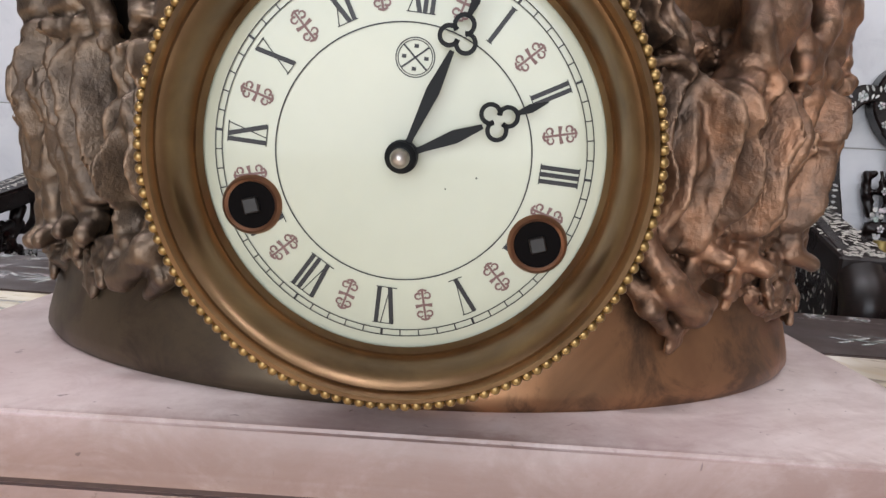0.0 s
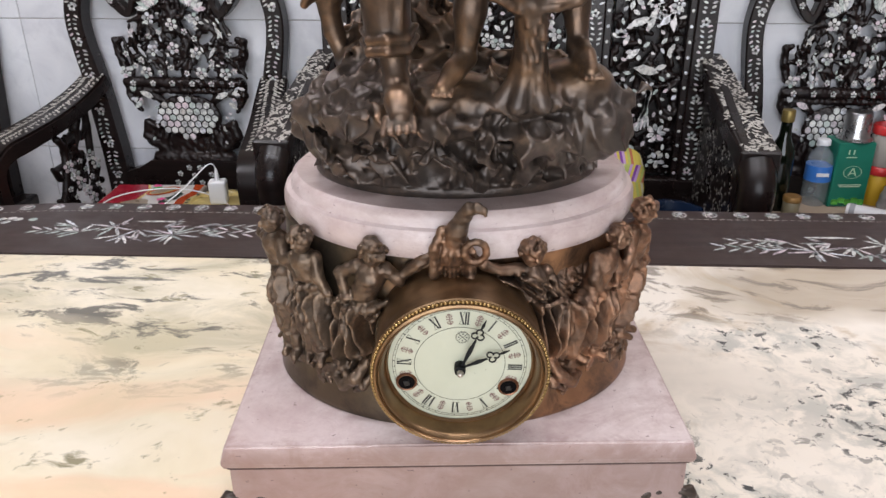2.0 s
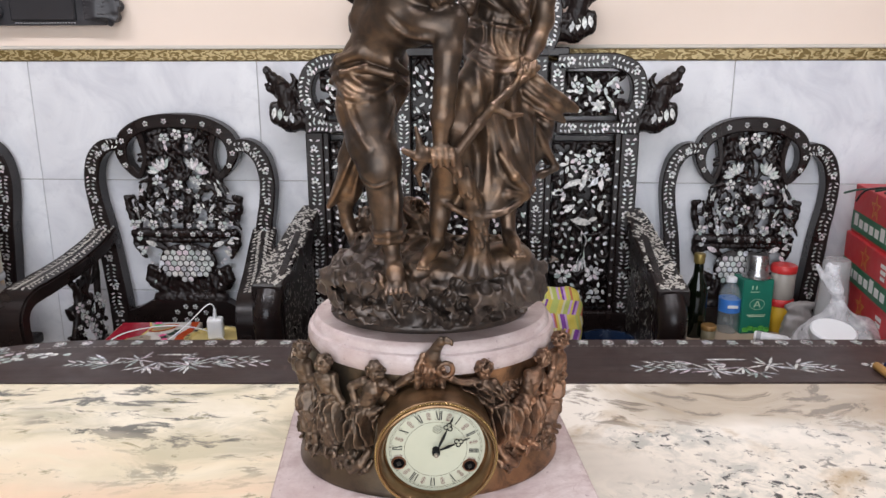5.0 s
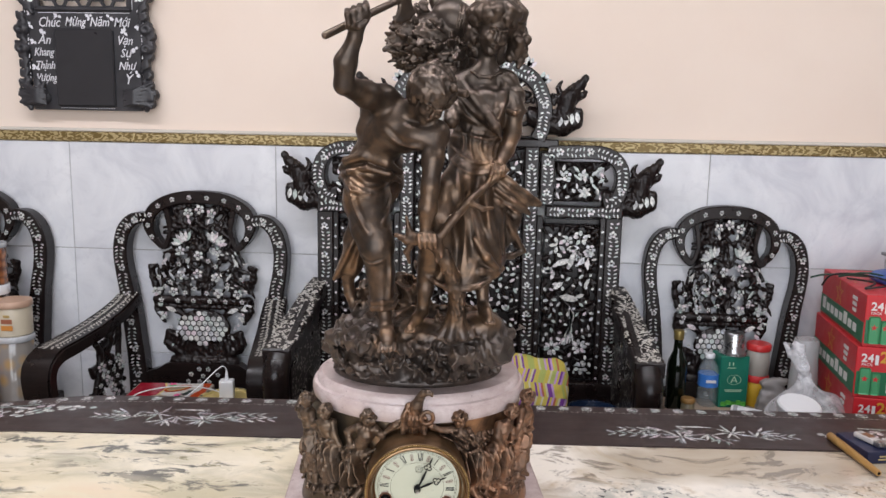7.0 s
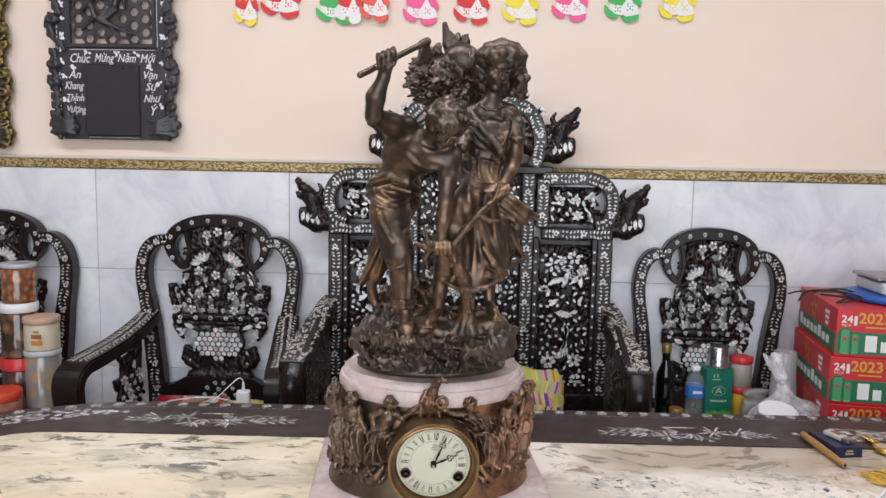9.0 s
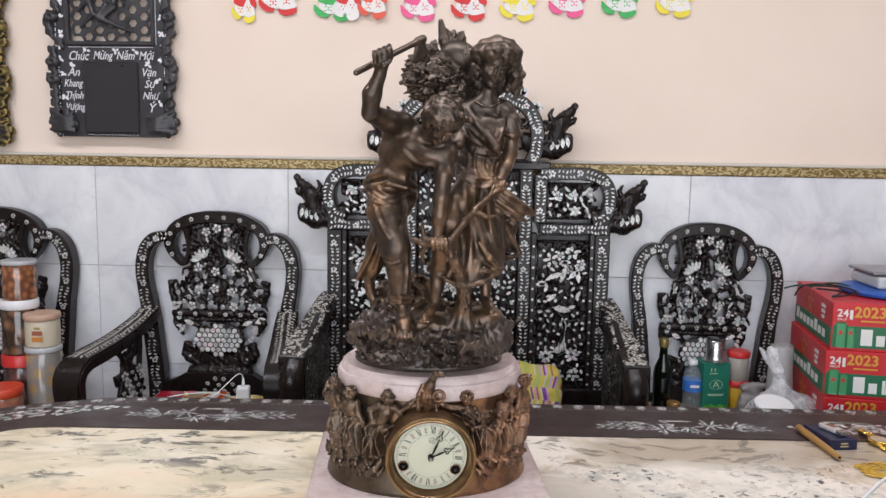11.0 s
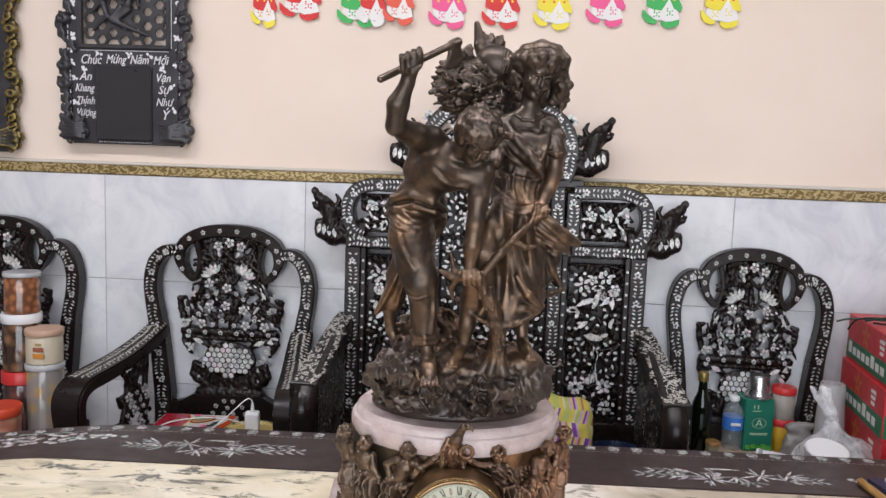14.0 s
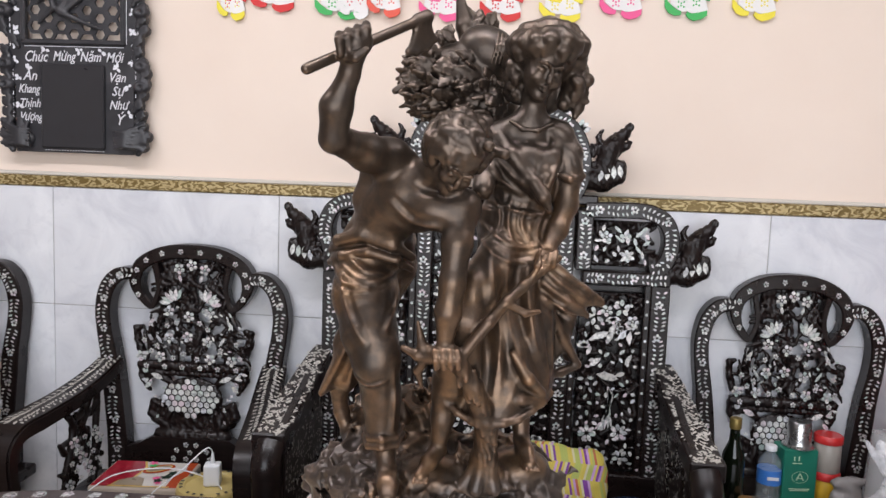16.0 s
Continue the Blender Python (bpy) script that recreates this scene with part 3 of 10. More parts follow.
# dado backing and its tiles
bm = bmesh.new()
box(bm, (0.1, WALL_Y + 0.0, 0.67), (6.6, 0.006, 1.34))
part("tile_grout", bm, GROUT, wall_north)
TW, TH, J = 0.692, 0.355, 0.0022
tile_me = {}
for row, z1 in enumerate((GREY_TOP, 0.993, 0.638, 0.283)):
    h = z1 - max(z1 - TH, 0.0)
    for i in range(-3, 6):
        x0 = -1.286 + i * TW
        a, b = max(x0, -3.2), min(x0 + TW, 3.4)
        if b - a < 0.05:
            continue
        key = (round(b - a, 3), round(h, 3))
        if key not in tile_me:
            bm = bmesh.new()
            box(bm, (0, 0, 0), (key[0] - J, 0.006, key[1] - J), 0.0012)
            me = bpy.data.meshes.new("wall_tile")
            bm.to_mesh(me)
            bm.free()
            me.materials.append(TILE)
            tile_me[key] = me
        ob = new("wall_tile", tile_me[key])
        ob.parent = wall_north
        ob.location = ((a + b) / 2, WALL_Y - 0.004, z1 - h / 2)
bm = bmesh.new()
box(bm, (0.1, WALL_Y - 0.006, (GREY_TOP + GILT_TOP) / 2), (6.6, 0.014, GILT_TOP - GREY_TOP), 0.003)
tagged(part("trim", bm, GILT, None), "gilt embossed border strip above the grey tiles", "trim", kind="structure")
bm = bmesh.new()
box(bm, (0.1, WALL_Y - 0.004, GILT_TOP + 0.0065), (6.6, 0.012, 0.011), 0.002)
tagged(part("trim_bead", bm, plain("white_grout", (0.62, 0.57, 0.5), 0.7), None), "off-white grout bead along the top of the border", "trim", kind="structure")

TUBE = Mat("tube_glow")
TUBE.put(Emission_Color=(1, 0.97, 0.92, 1), Emission_Strength=6.0)
# unseen lamps, added and spaced to balance the brightness of the walls
for x, y in ((0.05, -0.25), (-1.45, -0.1), (1.75, -0.1)):
    lamp = thing("ceiling_light", pose(x, y, 3.0), "unseen white batten lamp with one tube, added to light the room", "lamp", "ceiling lamps")
    bm = bmesh.new()
    box(bm, (0, 0, -0.02), (1.3, 0.06, 0.04), 0.006)
    part("batten", bm, CEIL, lamp)
    bm = bmesh.new()
    lathe(bm, [(0.013, -0.6), (0.013, 0.6)], 16, pose(0, 0, -0.054, 0, 90, 0))
    part("tube", bm, TUBE.m, lamp)

# ---------------------------------------------------------------- table
TABLE = 0.75
MARBLE_Y, EDGE_Y = 0.565, 0.795
# the table stands slightly askew to the wall; its far end is rounded
table = thing("long_table", pose(0, 0.008, 0, 0, 0, 2.6) @ Matrix.Translation((0.0257, 0.0006, 0)), "long dark wooden table with cream marble top and inlaid rim", "table")
bm = bmesh.new()
box(bm, (0.45, MARBLE_Y - 0.70, TABLE - 0.012), (3.20, 1.40, 0.024), 0.002)
part("tabletop", bm, MARBLE, table, "polished cream marble with grey veins")


def prism(outline, z0, z1, bevel=0.0):
    bm = bmesh.new()
    lo = [bm.verts.new((x, y, z0)) for x, y in outline]
    hi = [bm.verts.new((x, y, z1)) for x, y in outline]
    n = len(lo)
    for i in range(n):
        bm.faces.new((lo[i], lo[(i + 1) % n], hi[(i + 1) % n], hi[i]))
    top, low = bm.faces.new(hi), bm.faces.new(lo[::-1])
    if bevel:
        bmesh.ops.bevel(bm, geom=list(top.edges), offset=bevel, segments=2, affect="EDGES")
    bmesh.ops.recalc_face_normals(bm, faces=bm.faces)
    bmesh.ops.triangulate(bm, faces=[f for f in bm.faces if len(f.verts) > 4])
    return bm


inner = [(p.x, p.y) for p in curve([(-0.78, 0.5665), (-0.88, 0.563), (-0.967, 0.550), (-1.02, 0.515), (-1.06, 0.44), (-1.08, 0.34), (-1.085, 0.20)], 4)]
outer = [(p.x, p.y) for p in curve([(-0.70, EDGE_Y), (-0.80, 0.791), (-0.883, 0.777), (-0.96, 0.750), (-1.10, 0.688), (-1.20, 0.60), (-1.28, 0.45), (-1.31, 0.20)], 4)]
part("rim", prism([(2.15, 0.5665), (2.15, EDGE_Y)] + outer + [(-1.31, -0.836), (-1.085, -0.836)] + inner[::-1], TABLE - 0.0435, TABLE + 0.0015, 0.003), RIM, table, "dark rosewood rim with pearl inlay")
bm = bmesh.new()
box(bm, (0.42, MARBLE_Y - 1.402 - 0.05, TABLE - 0.021), (3.46, 0.10, 0.045), 0.004)
part("rim", bm, RIM, table)
bm = bmesh.new()
box(bm, (2.075, MARBLE_Y - 0.70, TABLE - 0.021), (0.048, 1.40, 0.045), 0.004)
part("rim", bm, RIM, table)
bm = bmesh.new()
box(bm, (0.60, EDGE_Y - 0.06, TABLE - 0.105), (2.90, 0.03, 0.12), 0.004)
part("apron", bm, RIM, table)
bm = bmesh.new()
box(bm, (0.50, -0.86, TABLE - 0.105), (3.1, 0.03, 0.12), 0.004)
part("apron", bm, RIM, table)
for x in (-0.95, 2.0):
    for y in (-0.84, EDGE_Y - 0.10):
        bm = bmesh.new()
        tube(bm, curve([(x, y, 0.71), (x, y, 0.5), (x, y, 0.2), (x, y, 0.0)], 4), [0.05, 0.05, 0.05, 0.045, 0.045, 0.04, 0.04, 0.036, 0.036, 0.036, 0.04, 0.045, 0.05], 10)
        part("leg", bm, RIM, table)


# ---------------------------------------------------------------- clock
CLOCK = pose(-0.002, 0.177, TABLE, 0, 0, 6.5)
clock = thing("mantel_clock", CLOCK, "antique figural mantel clock in bronze and rose marble", "clock")


def oval(a, b, n=96):
    return [(a * math.cos(2 * math.pi * i / n), b * math.sin(2 * math.pi * i / n)) for i in range(n)]


def rect_stack(bm, rows):
    """Rectangular mouldings: rows of (half width, front, back, z)."""
    loops = []
    for hx, f, b, z in rows:
        loops.append([bm.verts.new(p) for p in ((-hx, f, z), (hx, f, z), (hx, b, z), (-hx, b, z))])
    for p, q in zip(loops, loops[1:]):
        for i in range(4):
            bm.faces.new((p[i], p[(i + 1) % 4], q[(i + 1) % 4], q[i]))
    bm.faces.new(list(reversed(loops[0])))
    bm.faces.new(loops[-1])
    return bm


BT = 0.088
bm = rect_stack(bmesh.new(), [(0.200, -0.156, 0.180, 0.020), (0.200, -0.156, 0.180, 0.064)])
bmesh.ops.bevel(bm, geom=list(bm.edges), offset=0.002, segments=2, affect="EDGES")
part("plinth", bm, ROSE, clock, "rose marble lower block", 40)
bm = rect_stack(bmesh.new(), [(0.2012, -0.1572, 0.1812, 0.0636), (0.2014, -0.1574, 0.1814, 0.0662)])
part("mortar_joint", bm, plain("dark_old_mortar", (0.10, 0.062, 0.055), 0.8, vary=0.4), clock, "dark dirty joint between the marble slabs")
bm = rect_stack(bmesh.new(), [(0.204, -0.159, 0.183, 0.0655), (0.206, -0.161, 0.185, 0.071), (0.202, -0.157, 0.181, BT - 0.0015), (0.199, -0.154, 0.178, BT)])
bmesh.ops.bevel(bm, geom=list(bm.edges), offset=0.0012, segments=2, affect="EDGES")
part("plinth_top", bm, ROSE, clock, "rose marble slab with chamfered edge", 40)
for x in (-0.188, 0.188):
    for y in (-0.143, 0.166):
        f = Field((-0.035, -0.035, -0.002), (0.035, 0.035, 0.05), 0.002)
        f.ell((0, 0, 0.010), (0.022, 0.022, 0.012), k=0.004)
        for s in (-1, 1):
            f.path([(0.016 * s, 0, 0.006), (0.024 * s, -0.004, 0.014), (0.02 * s, -0.008, 0.026), (0.01 * s, -0.01, 0.03)], [0.006, 0.006, 0.005, 0.004], 0.004)
        f.rough(0.0008, 0.012, 3)
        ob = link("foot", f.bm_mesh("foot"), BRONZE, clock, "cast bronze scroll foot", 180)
        ob.location = (x, y, 0)

# drum, with the plain foot band and the top moulding
DRUM_A, DRUM_B = 0.170, 0.131
DRUM_Z, DRUM_S = (0.088, 0.094, 0.115, 0.145, 0.180, 0.225, 0.2515), (1.035, 1.04, 1.012, 0.972, 0.950, 0.945, 0.945)
bm = bmesh.new()
prof = [(1.03, BT), (1.042, BT + 0.003), (1.04, BT + 0.007)] + list(zip(DRUM_S[2:], DRUM_Z[2:]))
lathe(bm, prof, 96, None, DRUM_A, DRUM_B)
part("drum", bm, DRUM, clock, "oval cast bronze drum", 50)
bm = bmesh.new()
prof = [(0.925, 0.2495), (0.965, 0.2515), (0.99, 0.257), (1.0, 0.264), (0.998, 0.271), (0.985, 0.2765), (0.958, 0.278), (0.952, 0.2825), (0.944, 0.2870), (0.918, 0.2905)]
lathe(bm, prof, 128, Matrix.Translation((0.004, 0.0, 0)), 0.163, 0.141)
part("top_slab", bm, ROSE, clock, "rose marble oval slab with rounded moulding", 35)

# dial housing: bezel turned on an axis towards the front
DZ = 0.1730
FRONT = Matrix.Translation((0, 0, DZ)) @ Matrix.Rotation(radians(90), 4, "X")   # local z of the lathe points to -y


DEEP = 0.018
FRONT = Matrix.Translation((0, -DEEP, 0)) @ FRONT
bm = bmesh.new()
lathe(bm, [(0.0591, 0.04), (0.0675, 0.07), (0.0686, 0.138), (0.0691, 0.146), (0.0709, 0.1545), (0.0711, 0.1585), (0.0686, 0.1602)], 96, FRONT, close=False)
part("dial_case", bm, BRASS, clock, "bronze case behind the bezel", 40)
bm = bmesh.new()
lathe(bm, [(0.0688, 0.1595), (0.0681, 0.1635), (0.0665, 0.1642), (0.0655, 0.1618), (0.0645, 0.1626), (0.0630, 0.1612), (0.0619, 0.1580), (0.0611, 0.1535), (0.0608, 0.1495), (0.0599, 0.1470), (0.0590, 0.1476), (0.0576, 0.1456)], 128, FRONT, close=False)
part("bezel", bm, BRASS, clock, "polished brass bezel ring", 40)
bead = bmesh.new()
bmesh.ops.create_icosphere(bead, subdivisions=2, radius=0.00172)
bead_me = bpy.data.meshes.new("bead")
bead.to_mesh(bead_me)
bead.free()
bead_me.materials.append(GILT_BEAD)
bead_me.shade_smooth()
for i in range(134):
    a = 2 * math.pi * i / 134
    ob = new("bead", bead_me)
    ob.parent = clock
    ob.location = (0.0694 * math.cos(a), -0.1612 - DEEP, DZ + 0.0694 * math.sin(a))
    ob.rotation_euler = (a, 0.3 * i, a)

m = Mat("enamel_dial")
n = m.noise(20, 4)
m.put(Base_Color=m.ramp(n, (0.3, (0.475, 0.495, 0.385)), (0.7, (0.53, 0.55, 0.435))), Roughness=0.22, Coat_Weight=0.3)
ENAMEL = m.m
INK = plain("dial_ink", (0.018, 0.018, 0.02), 0.5)
RED_INK = plain("dial_red_ink", (0.20, 0.11, 0.10), 0.5)
bm = bmesh.new()
lathe(bm, [(0.0575, 0.1365), (0.0572, 0.1388), (0.0535, 0.1396), (0.045, 0.1404), (0.030, 0.1410), (0.012, 0.1412), (0.0005, 0.1412)], 96, FRONT)
dial = part("dial", bm, ENAMEL, clock, "cream enamel dial", 60)


def dial_y(r):
    """How far in front the slightly domed dial lies at a radius."""
    pts = ((0.0, 0.1412), (0.012, 0.1412), (0.030, 0.1410), (0.045, 0.1404), (0.0525, 0.1398), (0.056, 0.1390))
    return float(np.interp(r, [p[0] for p in pts], [p[1] for p in pts]))


def strokes(name, lines, mat, parent, lift=0.00015, thick=0.00016):
    """Flat strokes on the dial: each a line of ((x, z) ...) with a width."""
    bm = bmesh.new()
    for pts, w in lines:
        n = len(pts)
        f, b = [], []
        for i, p in enumerate(pts):
            d = (Vector(pts[min(i + 1, n - 1)]) - Vector(pts[max(i - 1, 0)])).normalized()
            q = Vector((-d.y, d.x))
            ww = w[0] + (w[1] - w[0]) * i / (n - 1) if hasattr(w, "__len__") else w
            y = -(dial_y(math.hypot(*p)) + lift + thick) - DEEP
            for s, row in ((0.5, f), (-0.5, b)):
                v = Vector(p) + q * ww * s
                row.append(bm.verts.new((v.x, y, DZ + v.y)))
        for i in range(n - 1):
            bm.faces.new((f[i], b[i], b[i + 1], f[i + 1]))
    bmesh.ops.recalc_face_normals(bm, faces=bm.faces)
    return part(name, bm, mat, parent)


def circle(cx, cy, r, n=64, a0=0.0, a1=360.0):
    return [(cx + r * math.cos(radians(a0 + (a1 - a0) * i / n)), cy + r * math.sin(radians(a0 + (a1 - a0) * i / n))) for i in range(n + 1)]


strokes("chapter_ring", [(circle(0, 0, 0.0352, 96), 0.00038)], INK, dial)
strokes("minute_ring", [(circle(0, 0, 0.0522, 96), 0.0003), (circle(0, 0, 0.0503, 96), 0.0003)] +
        [([(math.sin(radians(6 * i)) * 0.0503, math.cos(radians(6 * i)) * 0.0503), (math.sin(radians(6 * i)) * 0.0522, math.cos(radians(6 * i)) * 0.0522)], 0.0007 if i % 5 == 0 else 0.00035) for i in range(60)], INK, dial)
ROMAN = ("XII", "I", "II", "III", "IIII", "V", "VI", "VII", "VIII", "IX", "X", "XI")
WIDE = {"I": 0.0019, "V": 0.0040, "X": 0.0040}
R0, R1 = 0.0378, 0.0486
for h, word in enumerate(ROMAN):
    turn = radians(-30 * h)
    total = sum(WIDE[c] for c in word)
    x = -total / 2
    lines = []
    for c in word:
        w = WIDE[c]
        if c == "I":
            lines.append(([(x + w / 2, R0), (x + w / 2, R1)], 0.00125))
        elif c == "V":
            lines += [([(x + 0.0004, R1), (x + w / 2, R0)], 0.00130), ([(x + w - 0.0004, R1), (x + w / 2, R0)], 0.0003)]
        else:
            lines += [([(x + 0.0004, R1), (x + w - 0.0004, R0)], 0.00130), ([(x + w - 0.0004, R1), (x + 0.0004, R0)], 0.0003)]
        x += w
    for r in (R0, R1):
        lines.append(([(-total / 2, r), (total / 2, r)], 0.00028))
    rot = lambda p: (p[0] * math.cos(turn) - p[1] * math.sin(turn), p[0] * math.sin(turn) + p[1] * math.cos(turn))
    strokes("numeral", [([rot(p) for p in pts], w) for pts, w in lines], INK, dial)
    turn = radians(-30 * h - 15)
    lines = []
    for s in (-1, 1):
        for up in (-1, 1):
            c = (s * 0.0013, 0.0430 + up * 0.0027)
            lines.append((circle(c[0], c[1], 0.00085, 12, -150 if s > 0 else 30, 150 if s > 0 else 330), (0.0007, 0.0004)))
            lines.append(([(0, 0.0430 + up * 0.0046), (s * 0.0013, 0.0430 + up * 0.0040)], 0.0006))
        lines.append(([(0, 0.0430), (s * 0.0024, 0.0430 + 0.0003)], (0.0006, 0.0011)))
    lines.append(([(0, 0.0382), (0, 0.0478)], (0.0007, 0.0006)))
    strokes("ornament", [([rot(p) for p in pts], w) for pts, w in lines], RED_INK, dial)
lg = (0.0, 0.0262)
strokes("dial_mark", [(circle(*lg, 0.0052, 32), 0.0003), (circle(*lg, 0.0046, 32), 0.00025)] +
        [([(lg[0] - 0.0034, lg[1] + s * 0.0030), (lg[0] + 0.0034, lg[1] - s * 0.0030)], 0.0005) for s in (-1, 1)] +
        [([(lg[0] + dx - 0.0006, lg[1] + dz), (lg[0] + dx + 0.0006, lg[1] + dz)], 0.0010) for dx, dz in ((0, 0.003), (0, -0.003), (-0.003, 0), (0.003, 0))], INK, dial)
strokes("speck", [([(0.0125, -0.0075), (0.0129, -0.0078)], 0.0004)], INK, dial)
strokes("speck", [([(0.0205, -0.0035), (0.0210, -0.0036)], 0.0005)], INK, dial)

# winding holes, each a flat dark disc painted for its shaded depth
DARK = plain("dark_hollow", (0.006, 0.005, 0.005), 0.95, Specular_IOR_Level=0.05)
GROM = plain("copper_grommet", (0.30, 0.15, 0.09), 0.32, 0.85)
for s in (-1, 1):
    at = Matrix.Translation((s * 0.0402, -DEEP, DZ - 0.0195)) @ Matrix.Rotation(radians(90), 4, "X")
    bm = bmesh.new()
    lathe(bm, [(0.0068, 0.1385), (0.0066, 0.1418), (0.0074, 0.1424), (0.0083, 0.1416), (0.0086, 0.1395)], 40, at, close=False)
    g = part("grommet", bm, GROM, dial, "copper ring round winding hole", 50)
    bm = bmesh.new()
    lathe(bm, [(0.0067, 0.1416), (0.0005, 0.1418)], 32, at)
    part("winding_hole", bm, DARK, g)
    bm = bmesh.new()
    box(bm, (0, 0, 0.1424), (0.0044, 0.0044, 0.002), 0.0004, at @ pose(0, 0, 0, 0, 0, 20))
    part("winding_arbor", bm, plain("dull_steel", (0.030, 0.028, 0.027), 0.45, 0.5), g)

# hands
HAND = plain("blued_black_steel", (0.005, 0.006, 0.007), 0.55, 0.0, Specular_IOR_Level=0.25)


def clock_hand(angle, tip, tre, y, name):
    bm = bmesh.new()
    T = Matrix.Translation((0, 0, DZ)) @ Matrix.Rotation(radians(angle), 4, "Y")

    def strip(pts, w):
        n = len(pts)
        rows = []
        for i, p in enumerate(pts):
            d = (Vector(pts[min(i + 1, n - 1)]) - Vector(pts[max(i - 1, 0)])).normalized()
            q = Vector((-d.y, d.x))
            ww = w if not hasattr(w, "__len__") else w[i]
            rows.append([bm.verts.new(T @ Vector((p[0] + q.x * ww * s, yy, p[1] + q.y * ww * s))) for s, yy in ((0.5, y), (-0.5, y), (-0.5, y + 0.0006), (0.5, y + 0.0006))])
        for r, s in zip(rows, rows[1:]):
            for j in range(4):
                bm.faces.new((r[j], s[j], s[(j + 1) % 4], r[(j + 1) % 4]))
        bm.faces.new(rows[0])
        bm.faces.new(list(reversed(rows[-1])))

    strip([(0, 0.001), (0, 0.006), (0, tre * 0.55), (0, tre - 0.0045)], [0.0018, 0.0018, 0.0037, 0.0013])
    for a in (0, 120, -120):
        c = (0.0027 * math.sin(radians(a)), tre + 0.0027 * math.cos(radians(a)))
        strip(circle(c[0], c[1], 0.0025, 20, 90 - a - 150, 90 - a + 150), 0.0012)
    strip([(0, tre + 0.0046), (0, tre + 0.009), (0, tip)], [0.0010, 0.0024, 0.0004])
    ring = circle(0, 0, 0.0032, 24)
    strip(ring, 0.0026)
    bmesh.ops.recalc_face_normals(bm, faces=bm.faces)
    return part(name, bm, HAND, clock)


clock_hand(62, 0.0415, 0.0275, -0.1462 - DEEP, "hour_pointer")
clock_hand(18.5, 0.0495, 0.0350, -0.1480 - DEEP, "minute_pointer")
bm = bmesh.new()
lathe(bm, [(0.0042, 0.141), (0.0042, 0.1505), (0.0030, 0.1515)], 24, FRONT)
part("hub", bm, HAND, clock, "", 40)
bm = bmesh.new()
lathe(bm, [(0.0026, 0.150), (0.0026, 0.1530), (0.0021, 0.1550), (0.0010, 0.1558), (0.0002, 0.1560)], 20, FRONT)
part("arbor", bm, plain("worn_steel", (0.5, 0.46, 0.42), 0.3, 0.9), clock, "domed steel arbor", 60)

# the movement sits a little turned in its case
TURN = Matrix.Translation((0, 0, DZ)) @ Matrix.Rotation(radians(4.5), 4, "Y") @ Matrix.Translation((0, 0, -DZ))
for ob in [dial] + list(dial.children_recursive) + [o for o in clock.children if "pointer" in o.name]:
    ob.data.transform(TURN)
# larger in its rim, set forward, and the whole case leaning a little to the front
FORE = Matrix.Translation((0, -0.0055, DZ)) @ Matrix.Diagonal((1.035, 1.0, 1.035, 1.0)) @ Matrix.Translation((0, 0, -DZ))
for ob in [dial] + list(dial.children_recursive) + [o for o in clock.children if "pointer" in o.name or o.name in ("hub", "arbor")]:
    ob.data.transform(FORE)
LEAN = Matrix.Translation((0, -0.157, DZ)) @ Matrix.Rotation(radians(5), 4, "X") @ Matrix.Translation((0, 0.157, -DZ))
for ob in clock.children:
    if ob.name.split(".")[0] in ("dial_case", "bezel", "bead", "dial", "hour_pointer", "minute_pointer", "hub", "arbor"):
        ob.matrix_basis = LEAN @ ob.matrix_basis


# ---------------------------------------------------------------- bronze group on the clock, one cast
def leaf(f, at, d, n, length, width, k=0.001):
    """One broad cast leaf, lobed at its sides."""
    d = d / np.linalg.norm(d)
    q = np.cross(n, d)
    q /= np.linalg.norm(q) + 1e-9
    n = np.cross(d, q)
    m = np.array([d, q, n])
    f.ell(at + d * length * 0.5, (length * 0.55, width * 0.5, 0.0024), m, k)
    for s in (-1, 1):
        for u in (0.3, 0.6):
            f.ell(at + d * length * u + q * s * width * 0.42, (width * 0.34, width * 0.26, 0.0022), m, k)
    f.cap(at, at + d * length + n * 0.001, 0.0016, 0.0009, 0.001)


def curls(f, c, r, n, size, rng, keep):
    """Locks of wavy hair over a skull."""
    c, r = np.array(c), np.array(r)
    for i in range(n):
        v = rng.normal(size=3)
        v /= np.linalg.norm(v)
        if not keep(v):
            continue
        p = c + v * r
        d = np.cross(v, rng.normal(size=3))
        d /= np.linalg.norm(d)
        b = np.cross(v, d)
        pts = [p - d * size, p + b * size * 0.5 + v * 0.0015, p + d * size, p + d * size * 1.3 - b * size * 0.6]
        f.path(pts, [size * 0.36, size * 0.46, size * 0.40, size * 0.22], 0.0016)


